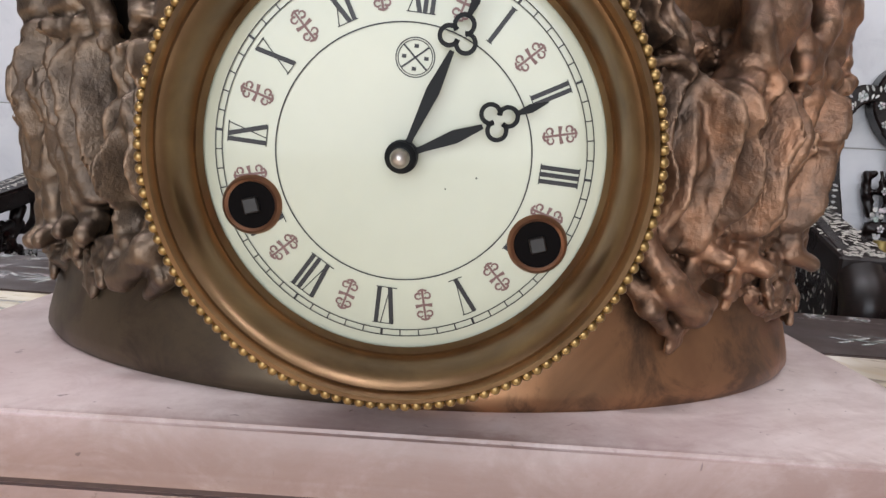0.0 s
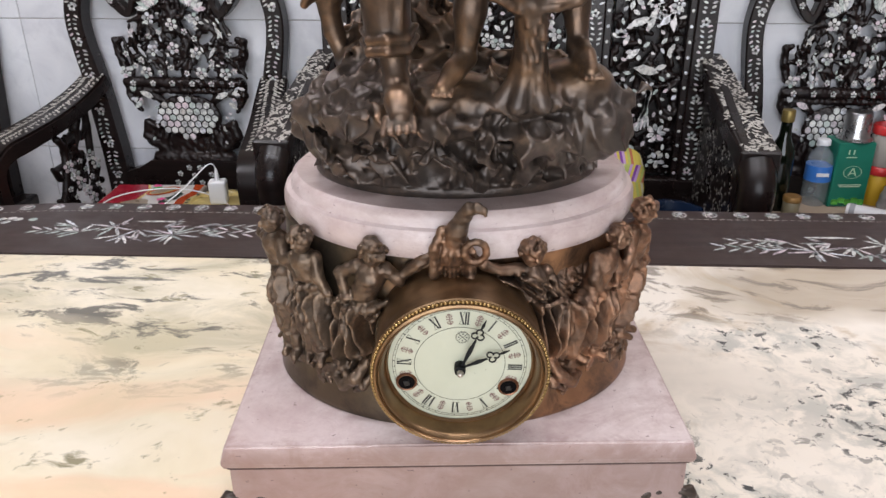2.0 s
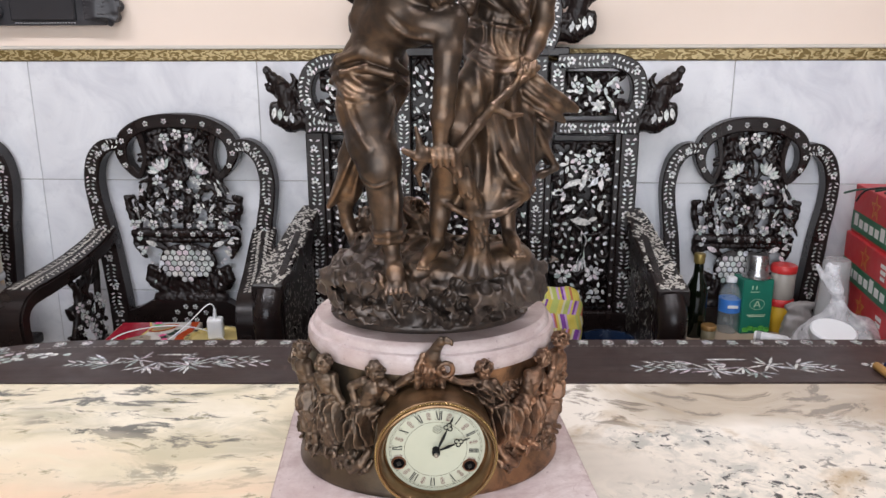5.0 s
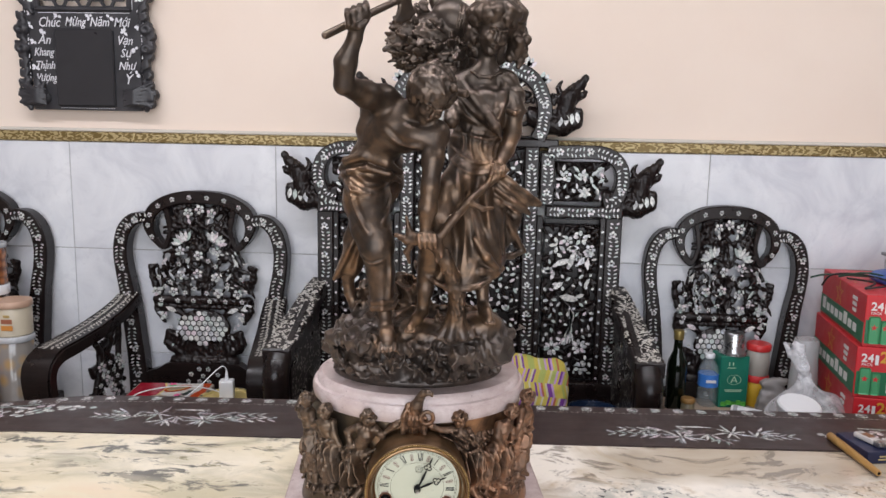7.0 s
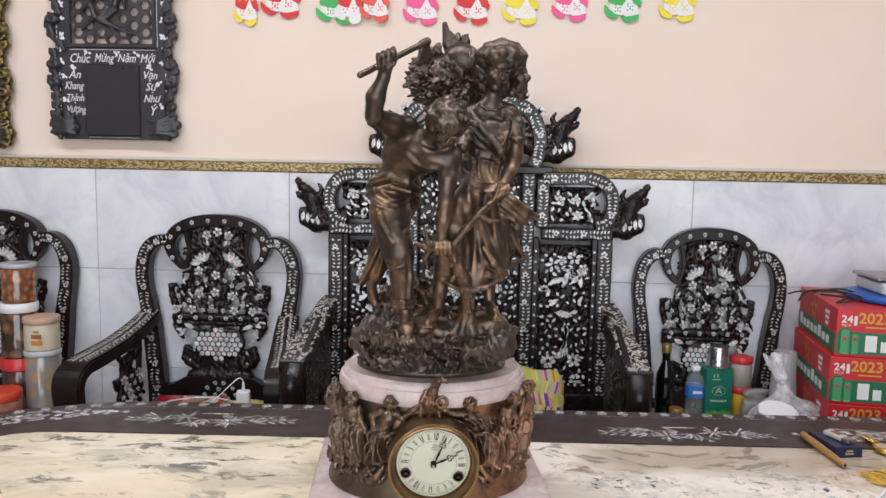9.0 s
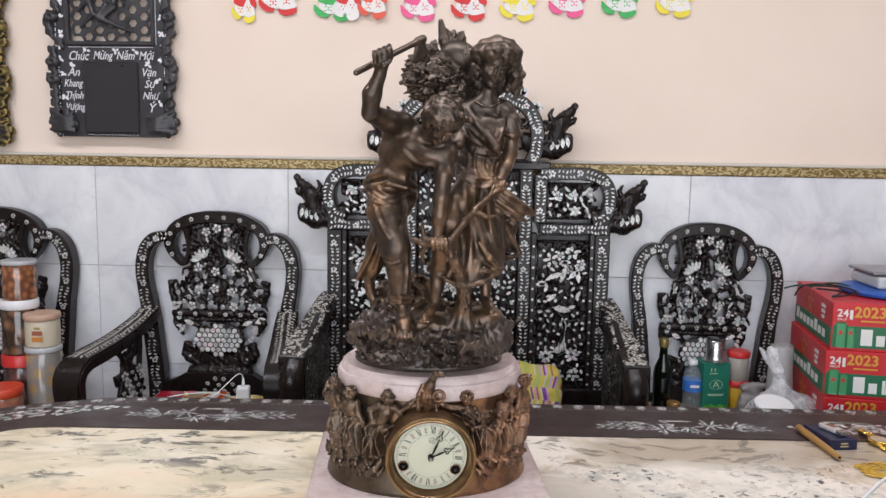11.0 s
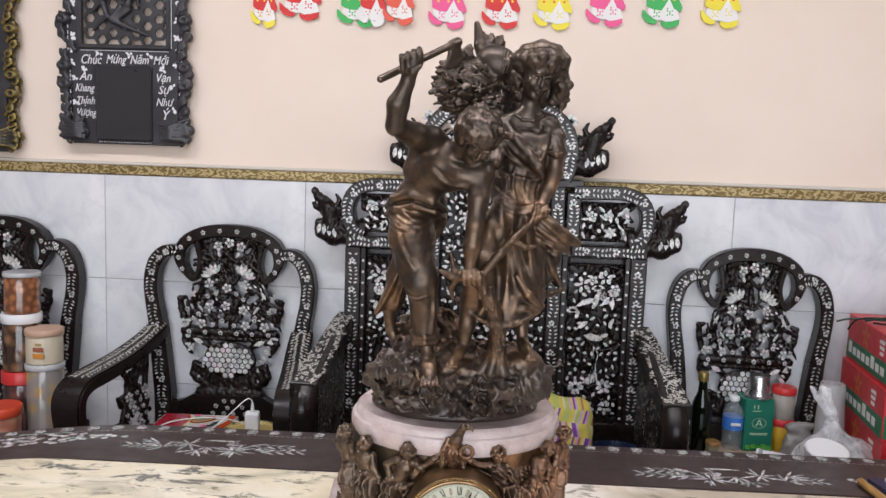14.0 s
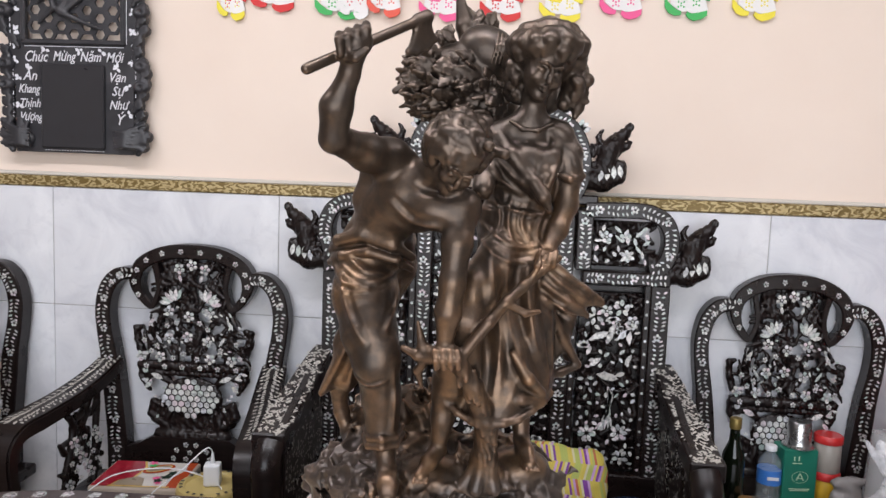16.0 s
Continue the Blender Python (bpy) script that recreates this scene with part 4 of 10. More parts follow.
def head_of(f, c, turn, s, jaw=1.0):
    """A plain small head: skull, jaw, nose, brow and lips, turned as told (its face looks along -y at rest)."""
    m = Euler([radians(a) for a in turn]).to_matrix()
    at = lambda x, y, z: np.array(Vector(c) + m @ (Vector((x, y, z)) * s))
    mt = np.array(m).T
    f.ell(at(0, 0.004, 0.010), np.array((0.0200, 0.0235, 0.0225)) * s, mt, 0.006 * s)
    f.ell(at(0, -0.008, -0.008), np.array((0.0158 * jaw, 0.0150, 0.0205)) * s, mt, 0.008 * s)
    f.ell(at(0, -0.0175, -0.0245), np.array((0.0066, 0.0058, 0.0050)) * s, mt, 0.006 * s)
    f.path([at(0, -0.0235, 0.004), at(0, -0.0262, -0.003), at(0, -0.0275, -0.0072)], np.array([0.0016, 0.0021, 0.0030]) * s, 0.0030 * s)
    for e in (-1, 1):
        f.ell(at(e * 0.0080, -0.0262, 0.0012), np.array((0.0064, 0.0056, 0.0042)) * s, mt, 0.0015, cut=True)
        f.ell(at(e * 0.0080, -0.0196, 0.0004), np.array((0.0040, 0.0034, 0.0026)) * s, mt, 0.0008)
        f.path([at(e * 0.0030, -0.0232, 0.0056), at(e * 0.0080, -0.0228, 0.0072), at(e * 0.0130, -0.0190, 0.0052)], np.array([0.0014, 0.0018, 0.0012]) * s, 0.0020)
        f.ell(at(e * 0.0090, -0.0180, -0.0080), np.array((0.0062, 0.0050, 0.0052)) * s, mt, 0.006 * s)
    f.path([at(-0.0048, -0.0225, -0.0135), at(0, -0.0246, -0.0130), at(0.0048, -0.0225, -0.0135)], np.array([0.0010, 0.0018, 0.0010]) * s, 0.0015)
    f.path([at(-0.0038, -0.0225, -0.0168), at(0, -0.0240, -0.0170), at(0.0038, -0.0225, -0.0168)], np.array([0.0010, 0.0018, 0.0010]) * s, 0.0015)
    return at


def locks(f, c, r, n, length, wide, rng, keep, fall=0.5):
    """Broad wavy locks of hair that lie on a skull and sweep back and down from its crown."""
    c, r = np.array(c), np.array(r)
    for i in range(n):
        v = rng.normal(size=3)
        v /= np.linalg.norm(v)
        if not keep(v):
            continue
        d = np.array((0, 0.25, -fall)) + np.array((v[0], v[1], 0)) * 0.4 + rng.normal(size=3) * 0.45
        d -= v * (d @ v)
        d /= np.linalg.norm(d) + 1e-9
        b = np.cross(v, d)
        p = c + v * r
        w = wide * (0.7 + 0.6 * rng.rand())
        g = length * (0.7 + 0.6 * rng.rand())
        q = p + d * g * 0.5 + b * w * rng.uniform(-0.8, 0.8)
        q = c + (q - c) / np.linalg.norm((q - c) / r) * 1.03
        e = p + d * g + b * w * rng.uniform(-1.2, 1.2)
        e = c + (e - c) / np.linalg.norm((e - c) / r) * (1.02 + 0.06 * rng.rand())
        f.path([p * 0.985 + c * 0.015, q * 0.985 + c * 0.015, e], [w * 0.50, w * 0.62, w * 0.26], 0.0030)


def folds(f, lines, r, k=0.0035):
    """Raised folds of cloth along smooth lines, thin at both ends."""
    for pts in lines:
        f.crease([tuple(p) for p in curve(pts, 4)], r * 0.95, r * 1.7)


f = Field((-0.150, -0.222, 0.268), (0.185, 0.080, 0.876), 0.0014)
rng = np.random.RandomState(5)
# ---- rock: a drum of stone, undercut, with a broad ledge and a mound behind
f.ell((0.002, 0.018, 0.282), (0.130, 0.100, 0.026), k=0.010)
for c, r, t in (((-0.02, 0.004, 0.312), (0.106, 0.090, 0.046), (0, 3, 10)), ((0.045, 0.000, 0.316), (0.082, 0.088, 0.044), (0, -3, -12)), ((-0.072, -0.040, 0.350), (0.052, 0.058, 0.026), (6, -6, 20)),
                ((0.025, -0.066, 0.350), (0.094, 0.046, 0.024), (0, 3, 5)), ((0.074, -0.042, 0.360), (0.052, 0.058, 0.028), (0, 6, 10)), ((-0.040, -0.086, 0.348), (0.064, 0.042, 0.018), (0, 0, -8)),
                ((-0.050, 0.014, 0.388), (0.046, 0.042, 0.038), (0, 10, 0)), ((-0.010, -0.050, 0.360), (0.080, 0.050, 0.026), (0, 0, 0)), ((-0.018, -0.004, 0.392), (0.030, 0.030, 0.030), (0, -20, 0))):
    f.ell(c, r, t, 0.014)
f.cap((0.030, -0.108, 0.334), (0.112, -0.088, 0.340), 0.017, 0.0205, 0.003)                       # sawn log
f.cap((0.110, -0.0885, 0.340), (0.116, -0.0870, 0.3405), 0.0180, 0.0165, 0.001)
f.path([(0.010, -0.112, 0.360), (0.070, -0.104, 0.364), (0.126, -0.082, 0.358), (0.146, -0.070, 0.364)], [0.006, 0.0085, 0.0085, 0.0060], 0.003)
f.path([(-0.124, -0.046, 0.348), (-0.092, -0.096, 0.350), (-0.040, -0.122, 0.346), (0.006, -0.122, 0.350)], [0.007, 0.0085, 0.0085, 0.006], 0.005)
f.path([(-0.128, -0.014, 0.326), (-0.106, -0.064, 0.318), (-0.060, -0.094, 0.318), (-0.020, -0.098, 0.322)], [0.009, 0.008, 0.006, 0.004], 0.006)
f.path([(-0.014, -0.118, 0.342), (0.000, -0.116, 0.320), (0.016, -0.090, 0.298)], [0.008, 0.006, 0.004], 0.004)
f.path([(0.122, -0.030, 0.345), (0.126, -0.020, 0.318), (0.126, -0.010, 0.296)], [0.010, 0.009, 0.007], 0.006)
for i in range(18):                              # hollows under the ledge
    a = rng.uniform(math.pi * 0.98, math.pi * 2.02)
    z = rng.uniform(0.296, 0.330)
    p = np.array([0.124 * math.cos(a), 0.006 + 0.112 * math.sin(a), z])
    d = np.array([-math.sin(a) * 0.018, math.cos(a) * 0.014, rng.normal() * 0.007])
    f.cap(p - d, p + d, 0.004 + 0.006 * rng.rand(), 0.003, 0.003, cut=True)
for i in range(18):                              # folds of stone that run down and aside
    a = rng.uniform(math.pi * 0.98, math.pi * 2.02)
    p = np.array([0.120 * math.cos(a), -0.006 + 0.108 * math.sin(a), rng.uniform(0.318, 0.356)])
    q = p + np.array([rng.normal() * 0.020, 0.010, -0.020 - 0.016 * rng.rand()])
    q[2] = max(q[2], 0.296)
    f.path([p, (p + q) / 2 + rng.normal(size=3) * 0.004, q], [0.006, 0.0050, 0.002], 0.003)
f.rough(0.0034, 0.070, 2, (-0.16, -0.19, 0.288), (0.2, 0.10, 0.43))
f.rough(0.0036, 0.050, 7, (-0.16, -0.19, 0.288), (0.2, 0.10, 0.43), True)
f.rough(0.0014, 0.022, 3, (-0.16, -0.19, 0.288), (0.2, 0.10, 0.43), True)
for i in range(46):                              # strokes of the modelling tool
    a = rng.uniform(math.pi * 0.9, math.pi * 2.1)
    z = rng.uniform(0.290, 0.368)
    q = float(np.interp(z, (0.288, 0.315, 0.345, 0.368), (0.93, 0.96, 0.99, 0.76))) * rng.uniform(0.95, 1.04)
    p = np.array([0.124 * q * math.cos(a), float(np.interp(z, (0.286, 0.346), (0.014, -0.012))) + 0.104 * q * math.sin(a), z])
    d = np.array((-math.sin(a), math.cos(a), rng.normal() * 0.8)) * rng.uniform(0.006, 0.016)
    m = p + rng.normal(size=3) * 0.003
    f.path([p - d, m, p + d], [0.001, 0.0012 + 0.0024 * rng.rand(), 0.0008], 0.0014) if rng.rand() < 0.62 else f.cap(p - d, p + d, 0.0016, 0.0010, 0.001, cut=True)

# ---- woodcutter: front leg in a wide trouser rolled above the ankle
f.path([(-0.074, -0.062, 0.580), (-0.073, -0.084, 0.545), (-0.066, -0.104, 0.512), (-0.058, -0.112, 0.486), (-0.052, -0.107, 0.450), (-0.050, -0.104, 0.414)], [0.0330, 0.0310, 0.0265, 0.0225, 0.0185, 0.0172], 0.008)
f.ell((-0.054, -0.124, 0.490), (0.015, 0.010, 0.024), (0, 10, 0), 0.014)
for dz, r in ((0.0, 0.0040), (0.008, 0.0034)):
    f.path([(-0.069, -0.098, 0.407 + dz), (-0.063, -0.114, 0.402 + dz), (-0.050, -0.1225, 0.404 + dz), (-0.037, -0.115, 0.404 + dz), (-0.031, -0.100, 0.410 + dz)], [r * 0.8, r, r * 1.1, r, r * 0.8], 0.0018)
f.ell((-0.050, -0.104, 0.394), (0.0130, 0.0130, 0.0060), k=0.001, cut=True)
f.path([(-0.049, -0.104, 0.412), (-0.047, -0.108, 0.396), (-0.045, -0.114, 0.380)], [0.0125, 0.0092, 0.0095], 0.003)
f.path([(-0.045, -0.106, 0.374), (-0.045, -0.112, 0.376)], [0.0085, 0.0085], 0.004)
f.path([(-0.045, -0.114, 0.378), (-0.043, -0.128, 0.370), (-0.042, -0.140, 0.362)], [0.0092, 0.0102, 0.0088], 0.004)
for i in range(5):
    f.cap((-0.0515 + 0.0046 * i, -0.142, 0.361), (-0.0535 + 0.0054 * i, -0.155 + 0.0016 * i, 0.354), 0.0030, 0.0025, 0.0008)
folds(f, ([(-0.096, -0.082, 0.572), (-0.088, -0.108, 0.538), (-0.070, -0.130, 0.508)], [(-0.040, -0.130, 0.482), (-0.038, -0.122, 0.452), (-0.040, -0.118, 0.418)]), 0.0024, 0.0045)
folds(f, ([(-0.080, -0.112, 0.474), (-0.064, -0.126, 0.466), (-0.046, -0.122, 0.472)], [(-0.104, -0.078, 0.560), (-0.088, -0.108, 0.552), (-0.066, -0.116, 0.556)]), 0.0014, 0.004)
# back leg, bent, a torn trouser end at the knee, bare shin and foot on the stone
f.path([(-0.052, -0.040, 0.570), (-0.072, -0.036, 0.525), (-0.090, -0.030, 0.480), (-0.094, -0.026, 0.462)], [0.0300, 0.0240, 0.0185, 0.0165], 0.009)
f.path([(-0.092, -0.028, 0.468), (-0.104, -0.024, 0.446), (-0.122, -0.016, 0.424)], [0.0170, 0.0125, 0.0040], 0.004)
f.path([(-0.088, -0.028, 0.470), (-0.094, -0.024, 0.446), (-0.100, -0.016, 0.424)], [0.0165, 0.0140, 0.0070], 0.004)
folds(f, ([(-0.082, -0.052, 0.520), (-0.096, -0.046, 0.476), (-0.116, -0.030, 0.432)], [(-0.074, -0.054, 0.510), (-0.084, -0.046, 0.470), (-0.092, -0.038, 0.432)], [(-0.100, -0.034, 0.480), (-0.112, -0.026, 0.452), (-0.124, -0.018, 0.424)]), 0.0034, 0.003)
f.path([(-0.104, -0.014, 0.426), (-0.101, -0.010, 0.402), (-0.094, -0.012, 0.382)], [0.0095, 0.0085, 0.0072], 0.003)
f.path([(-0.094, -0.010, 0.378), (-0.088, -0.024, 0.374), (-0.080, -0.038, 0.370)], [0.0080, 0.0080, 0.0050], 0.003)
# hips and the thick rolled waistband
f.ell((-0.066, -0.056, 0.588), (0.044, 0.034, 0.026), (0, -18, 0), 0.010)
f.path([(-0.108, -0.058, 0.586), (-0.100, -0.082, 0.598), (-0.076, -0.098, 0.606), (-0.046, -0.098, 0.596), (-0.028, -0.084, 0.584)], [0.0055, 0.0062, 0.0062, 0.0060, 0.0046], 0.0025)
f.path([(-0.110, -0.062, 0.574), (-0.096, -0.086, 0.584), (-0.070, -0.100, 0.590), (-0.042, -0.098, 0.582), (-0.028, -0.082, 0.572)], [0.0042, 0.005, 0.005, 0.0048, 0.0036], 0.0025)
folds(f, ([(-0.108, -0.070, 0.578), (-0.094, -0.100, 0.562), (-0.068, -0.114, 0.556)], [(-0.034, -0.090, 0.576), (-0.056, -0.106, 0.564), (-0.080, -0.110, 0.566)], [(-0.038, -0.086, 0.560), (-0.040, -0.098, 0.540), (-0.048, -0.108, 0.520)], [(-0.090, -0.092, 0.584), (-0.072, -0.108, 0.572), (-0.050, -0.108, 0.570)]), 0.0024, 0.003)
# bare torso, stooping to the side: belly, ribs, chest, both shoulders
f.path([(-0.066, -0.066, 0.606), (-0.050, -0.084, 0.632), (-0.034, -0.098, 0.650)], [0.0270, 0.0300, 0.0300], 0.012)
f.ell((-0.028, -0.108, 0.640), (0.036, 0.026, 0.029), (0, 24, -10), 0.010)
f.ell((-0.046, -0.098, 0.672), (0.022, 0.022, 0.020), (0, 20, 0), 0.010)
f.ell((-0.006, -0.132, 0.632), (0.026, 0.014, 0.018), (0, 14, -14), 0.008)
f.ell((0.016, -0.128, 0.637), (0.0205, 0.019, 0.0195), k=0.008)
folds(f, ([(-0.050, -0.124, 0.640), (-0.028, -0.140, 0.622), (-0.004, -0.146, 0.618)],), 0.0026, 0.006)
folds(f, ([(-0.022, -0.132, 0.662), (-0.002, -0.144, 0.655), (0.014, -0.148, 0.652)],), 0.0030, 0.006)
f.path([(-0.078, -0.084, 0.640), (-0.064, -0.086, 0.668), (-0.048, -0.090, 0.686)], [0.010, 0.014, 0.012], 0.008)
# neck and hanging head, with shaggy hair
f.path([(-0.016, -0.112, 0.664), (-0.002, -0.128, 0.672), (0.006, -0.138, 0.676)], [0.0165, 0.0145, 0.0140], 0.008)
head_of(f, (0.013, -0.144, 0.680), (52, 16, 20), 0.96)
locks(f, (0.012, -0.138, 0.692), (0.0285, 0.0285, 0.0300), 260, 0.018, 0.0058, rng, lambda v: v[2] > -0.34 and not (v[1] < -0.75 and v[2] < -0.15), 0.4)
for p in ((-0.014, -0.150, 0.700), (0.000, -0.162, 0.704), (0.018, -0.166, 0.700), (0.034, -0.158, 0.694), (0.041, -0.145, 0.690), (0.034, -0.140, 0.716), (0.010, -0.146, 0.722)):
    f.path([np.array(p), np.array(p) + rng.normal(size=3) * 0.004 + (0.004, -0.004, -0.004), np.array(p) + rng.normal(size=3) * 0.005 + (0.007, -0.004, -0.010)], [0.0058, 0.0048, 0.0020], 0.002)
# raised arm, fist and axe
f.path([(-0.044, -0.098, 0.674), (-0.071, -0.132, 0.684), (-0.096, -0.168, 0.694)], [0.0195, 0.0165, 0.0125], 0.008)
f.ell((-0.054, -0.112, 0.684), (0.021, 0.018, 0.015), (0, -14, 0), 0.008)
f.path([(-0.097, -0.170, 0.694), (-0.094, -0.178, 0.720), (-0.083, -0.186, 0.746)], [0.0125, 0.0138, 0.0088], 0.005)
f.cap((-0.083, -0.186, 0.746), (-0.080, -0.190, 0.760), 0.0088, 0.0100, 0.004)
FIST = np.array((-0.0780, -0.1930, 0.7700))
f.ell(FIST, (0.0155, 0.0125, 0.0122), (0, -28, 0), 0.004)
for i in range(4):
    c = FIST + (-0.0115 + 0.0070 * i, -0.0125 + 0.0024 * i, -0.0030 + 0.0034 * i)
    f.path([c + (-0.001, 0.007, 0.0094), c + (0, -0.001, 0.004), c + (0.001, 0.001, -0.0065)], [0.0037, 0.0041, 0.0033], 0.0010)
f.path([FIST + (-0.010, -0.002, -0.010), FIST + (0.002, -0.012, -0.012), FIST + (0.010, -0.013, -0.006)], [0.0050, 0.0042, 0.0030], 0.002)
TAIL, POLL = np.array((-0.1150, -0.2080, 0.7470)), np.array((-0.0220, -0.1340, 0.8055))
f.cap(TAIL, POLL, 0.0047, 0.0045, 0.001)
f.cap(POLL - (POLL - TAIL) * 0.06, POLL + (POLL - TAIL) * 0.02, 0.0064, 0.0064, 0.002)
u = (POLL - TAIL) / np.linalg.norm(POLL - TAIL)
for i in range(12):
    t = i / 11
    w = 0.0056 + 0.0110 * t ** 2.0
    c = POLL - u * 0.003 + np.array((0.003, 0, -1.0)) * 0.024 * t
    f.cap(c - u * w, c + u * w, 0.0040 - 0.0016 * t, 0.0040 - 0.0016 * t, 0.002)
c = POLL - u * 0.003 + np.array((0.003, 0, -1.0)) * 0.0265
f.path([c - u * 0.0175 + (0, 0, 0.004), c - u * 0.007 - (0, 0, 0.0015), c + u * 0.007 - (0, 0, 0.0015), c + u * 0.0175 + (0, 0, 0.004)], [0.0014, 0.0022, 0.0022, 0.0014], 0.004)
# hanging arm, hand closed round the branch
f.path([(0.017, -0.130, 0.634), (0.014, -0.143, 0.604), (0.011, -0.150, 0.570), (0.008, -0.151, 0.542), (0.006, -0.150, 0.516)], [0.0160, 0.0138, 0.0115, 0.0118, 0.0080], 0.006)
f.ell((0.008, -0.152, 0.504), (0.0150, 0.0098, 0.0098), k=0.004)
for i in range(4):
    f.path([(-0.003 + 0.0066 * i, -0.1590, 0.508), (-0.002 + 0.0066 * i, -0.1635, 0.501), (-0.001 + 0.0066 * i, -0.1610, 0.493)], [0.0031, 0.0032, 0.0027], 0.0018)

# ---- girl: skirt in deep falling folds, thigh pressing through it
hem = [(-math.pi, 0.456), (-2.5, 0.446), (-1.9, 0.430), (-1.3, 0.432), (-0.8, 0.448), (-0.4, 0.456), (0.0, 0.464), (1.6, 0.450), (math.pi, 0.456)]
f.drape([(0.628, 0.076, -0.048, 0.036, 0.031), (0.590, 0.080, -0.054, 0.041, 0.038), (0.545, 0.074, -0.064, 0.047, 0.044), (0.500, 0.066, -0.074, 0.055, 0.050), (0.424, 0.058, -0.078, 0.064, 0.057)], 6, 0.0040, hem, 20, 2, 0.006, 1.0)
f.ell((0.058, -0.074, 0.428), (0.050, 0.042, 0.020), k=0.003, cut=True)
f.path([(0.060, -0.080, 0.590), (0.036, -0.112, 0.558), (0.028, -0.124, 0.530)], [0.022, 0.0205, 0.0185], 0.008)
f.path([(0.028, -0.122, 0.530), (0.018, -0.116, 0.492), (0.016, -0.108, 0.462)], [0.0185, 0.0190, 0.0160], 0.009)
folds(f, ([(0.048, -0.116, 0.596), (0.052, -0.124, 0.556), (0.060, -0.130, 0.510), (0.052, -0.132, 0.450)], [(0.066, -0.104, 0.590), (0.066, -0.122, 0.540), (0.078, -0.130, 0.496), (0.096, -0.122, 0.460)],
          [(0.086, -0.100, 0.584), (0.088, -0.114, 0.540), (0.098, -0.118, 0.500)], [(0.040, -0.126, 0.504), (0.042, -0.140, 0.470), (0.036, -0.138, 0.436)]), 0.0046, 0.0040)
# hem of the front, a lapping edge
f.path([(0.058 + 0.063 * math.cos(a), -0.078 + 0.056 * math.sin(a), float(np.interp(a, [p[0] for p in hem], [p[1] for p in hem])) + 0.003) for a in np.linspace(-3.3 + 0.16, -0.5, 12)], [0.0034] * 12, 0.003)
f.path([(0.064, -0.122, 0.452), (0.082, -0.126, 0.456), (0.100, -0.116, 0.452), (0.106, -0.104, 0.462)], [0.0040, 0.0058, 0.0062, 0.0044], 0.003)
f.path([(0.072, -0.124, 0.500), (0.088, -0.128, 0.476), (0.102, -0.116, 0.460)], [0.0030, 0.0060, 0.0052], 0.003)
# flying edge at her side, with a deep hollow beside it
f.path([(0.100, -0.076, 0.572), (0.113, -0.080, 0.536), (0.130, -0.070, 0.504), (0.147, -0.060, 0.476)], [0.0036, 0.0046, 0.0050, 0.0040], 0.003)
f.path([(0.108, -0.062, 0.560), (0.124, -0.058, 0.512), (0.140, -0.052, 0.482)], [0.0090, 0.0080, 0.0060], 0.006)
f.path([(0.147, -0.060, 0.474), (0.130, -0.066, 0.468), (0.112, -0.080, 0.468)], [0.0040, 0.0046, 0.0040], 0.004)
f.cap((0.107, -0.110, 0.545), (0.119, -0.100, 0.482), 0.0050, 0.0105, 0.002, cut=True)
f.ell((0.124, -0.060, 0.505), (0.014, 0.012, 0.042), (0, 24, 0), 0.006)
# gathered cloth blown out at her hip
f.path([(0.098, -0.084, 0.588), (0.118, -0.084, 0.566), (0.142, -0.077, 0.550), (0.166, -0.070, 0.542)], [0.0110, 0.0125, 0.0110, 0.0045], 0.005)
f.path([(0.104, -0.090, 0.566), (0.126, -0.088, 0.545), (0.150, -0.080, 0.530)], [0.0070, 0.0076, 0.0035], 0.004)
folds(f, ([(0.100, -0.098, 0.592), (0.124, -0.098, 0.574), (0.146, -0.088, 0.560), (0.168, -0.074, 0.548)], [(0.104, -0.102, 0.578), (0.126, -0.100, 0.560), (0.150, -0.089, 0.546)], [(0.106, -0.100, 0.562), (0.128, -0.098, 0.548), (0.152, -0.086, 0.536)],
          [(0.104, -0.098, 0.552), (0.120, -0.098, 0.540), (0.140, -0.088, 0.528)]), 0.0030, 0.0020)
# ---- stump and the branch that both hold
f.path([(0.050, -0.106, 0.368), (0.050, -0.113, 0.392), (0.050, -0.122, 0.424), (0.042, -0.132, 0.450), (0.034, -0.139, 0.470), (0.020, -0.149, 0.494), (-0.004, -0.146, 0.500)], [0.0170, 0.0125, 0.0108, 0.0098, 0.0092, 0.0078, 0.0062], 0.005)
for dx, dy in ((-0.020, -0.004), (0.020, 0.004), (-0.008, -0.012), (0.010, -0.010)):
    f.path([(0.050 + dx, -0.110 + dy, 0.364), (0.050 + dx * 0.5, -0.113 + dy * 0.5, 0.382), (0.050, -0.119, 0.412)], [0.0075, 0.0058, 0.004], 0.003)
for i in range(60):
    z = 0.370 + 0.124 * rng.rand()
    x, y = [float(np.interp(z, (0.368, 0.392, 0.424, 0.450, 0.470, 0.494), c)) for c in ((0.050, 0.050, 0.050, 0.042, 0.034, 0.020), (-0.106, -0.113, -0.122, -0.132, -0.139, -0.149))]
    a = rng.uniform(-1.3, 1.3)
    w = float(np.interp(z, (0.370, 0.40, 0.49), (0.0155, 0.0112, 0.0078)))
    f.cap((x + w * math.sin(a) + 0.002, y - w * math.cos(a), z - 0.010), (x + w * math.sin(a + 0.2) - 0.002, y - w * math.cos(a), z + 0.010), 0.0013, 0.0008, 0.0022)
f.path([(0.056, -0.120, 0.432), (0.070, -0.122, 0.446), (0.080, -0.118, 0.452)], [0.0075, 0.0060, 0.0034], 0.003)
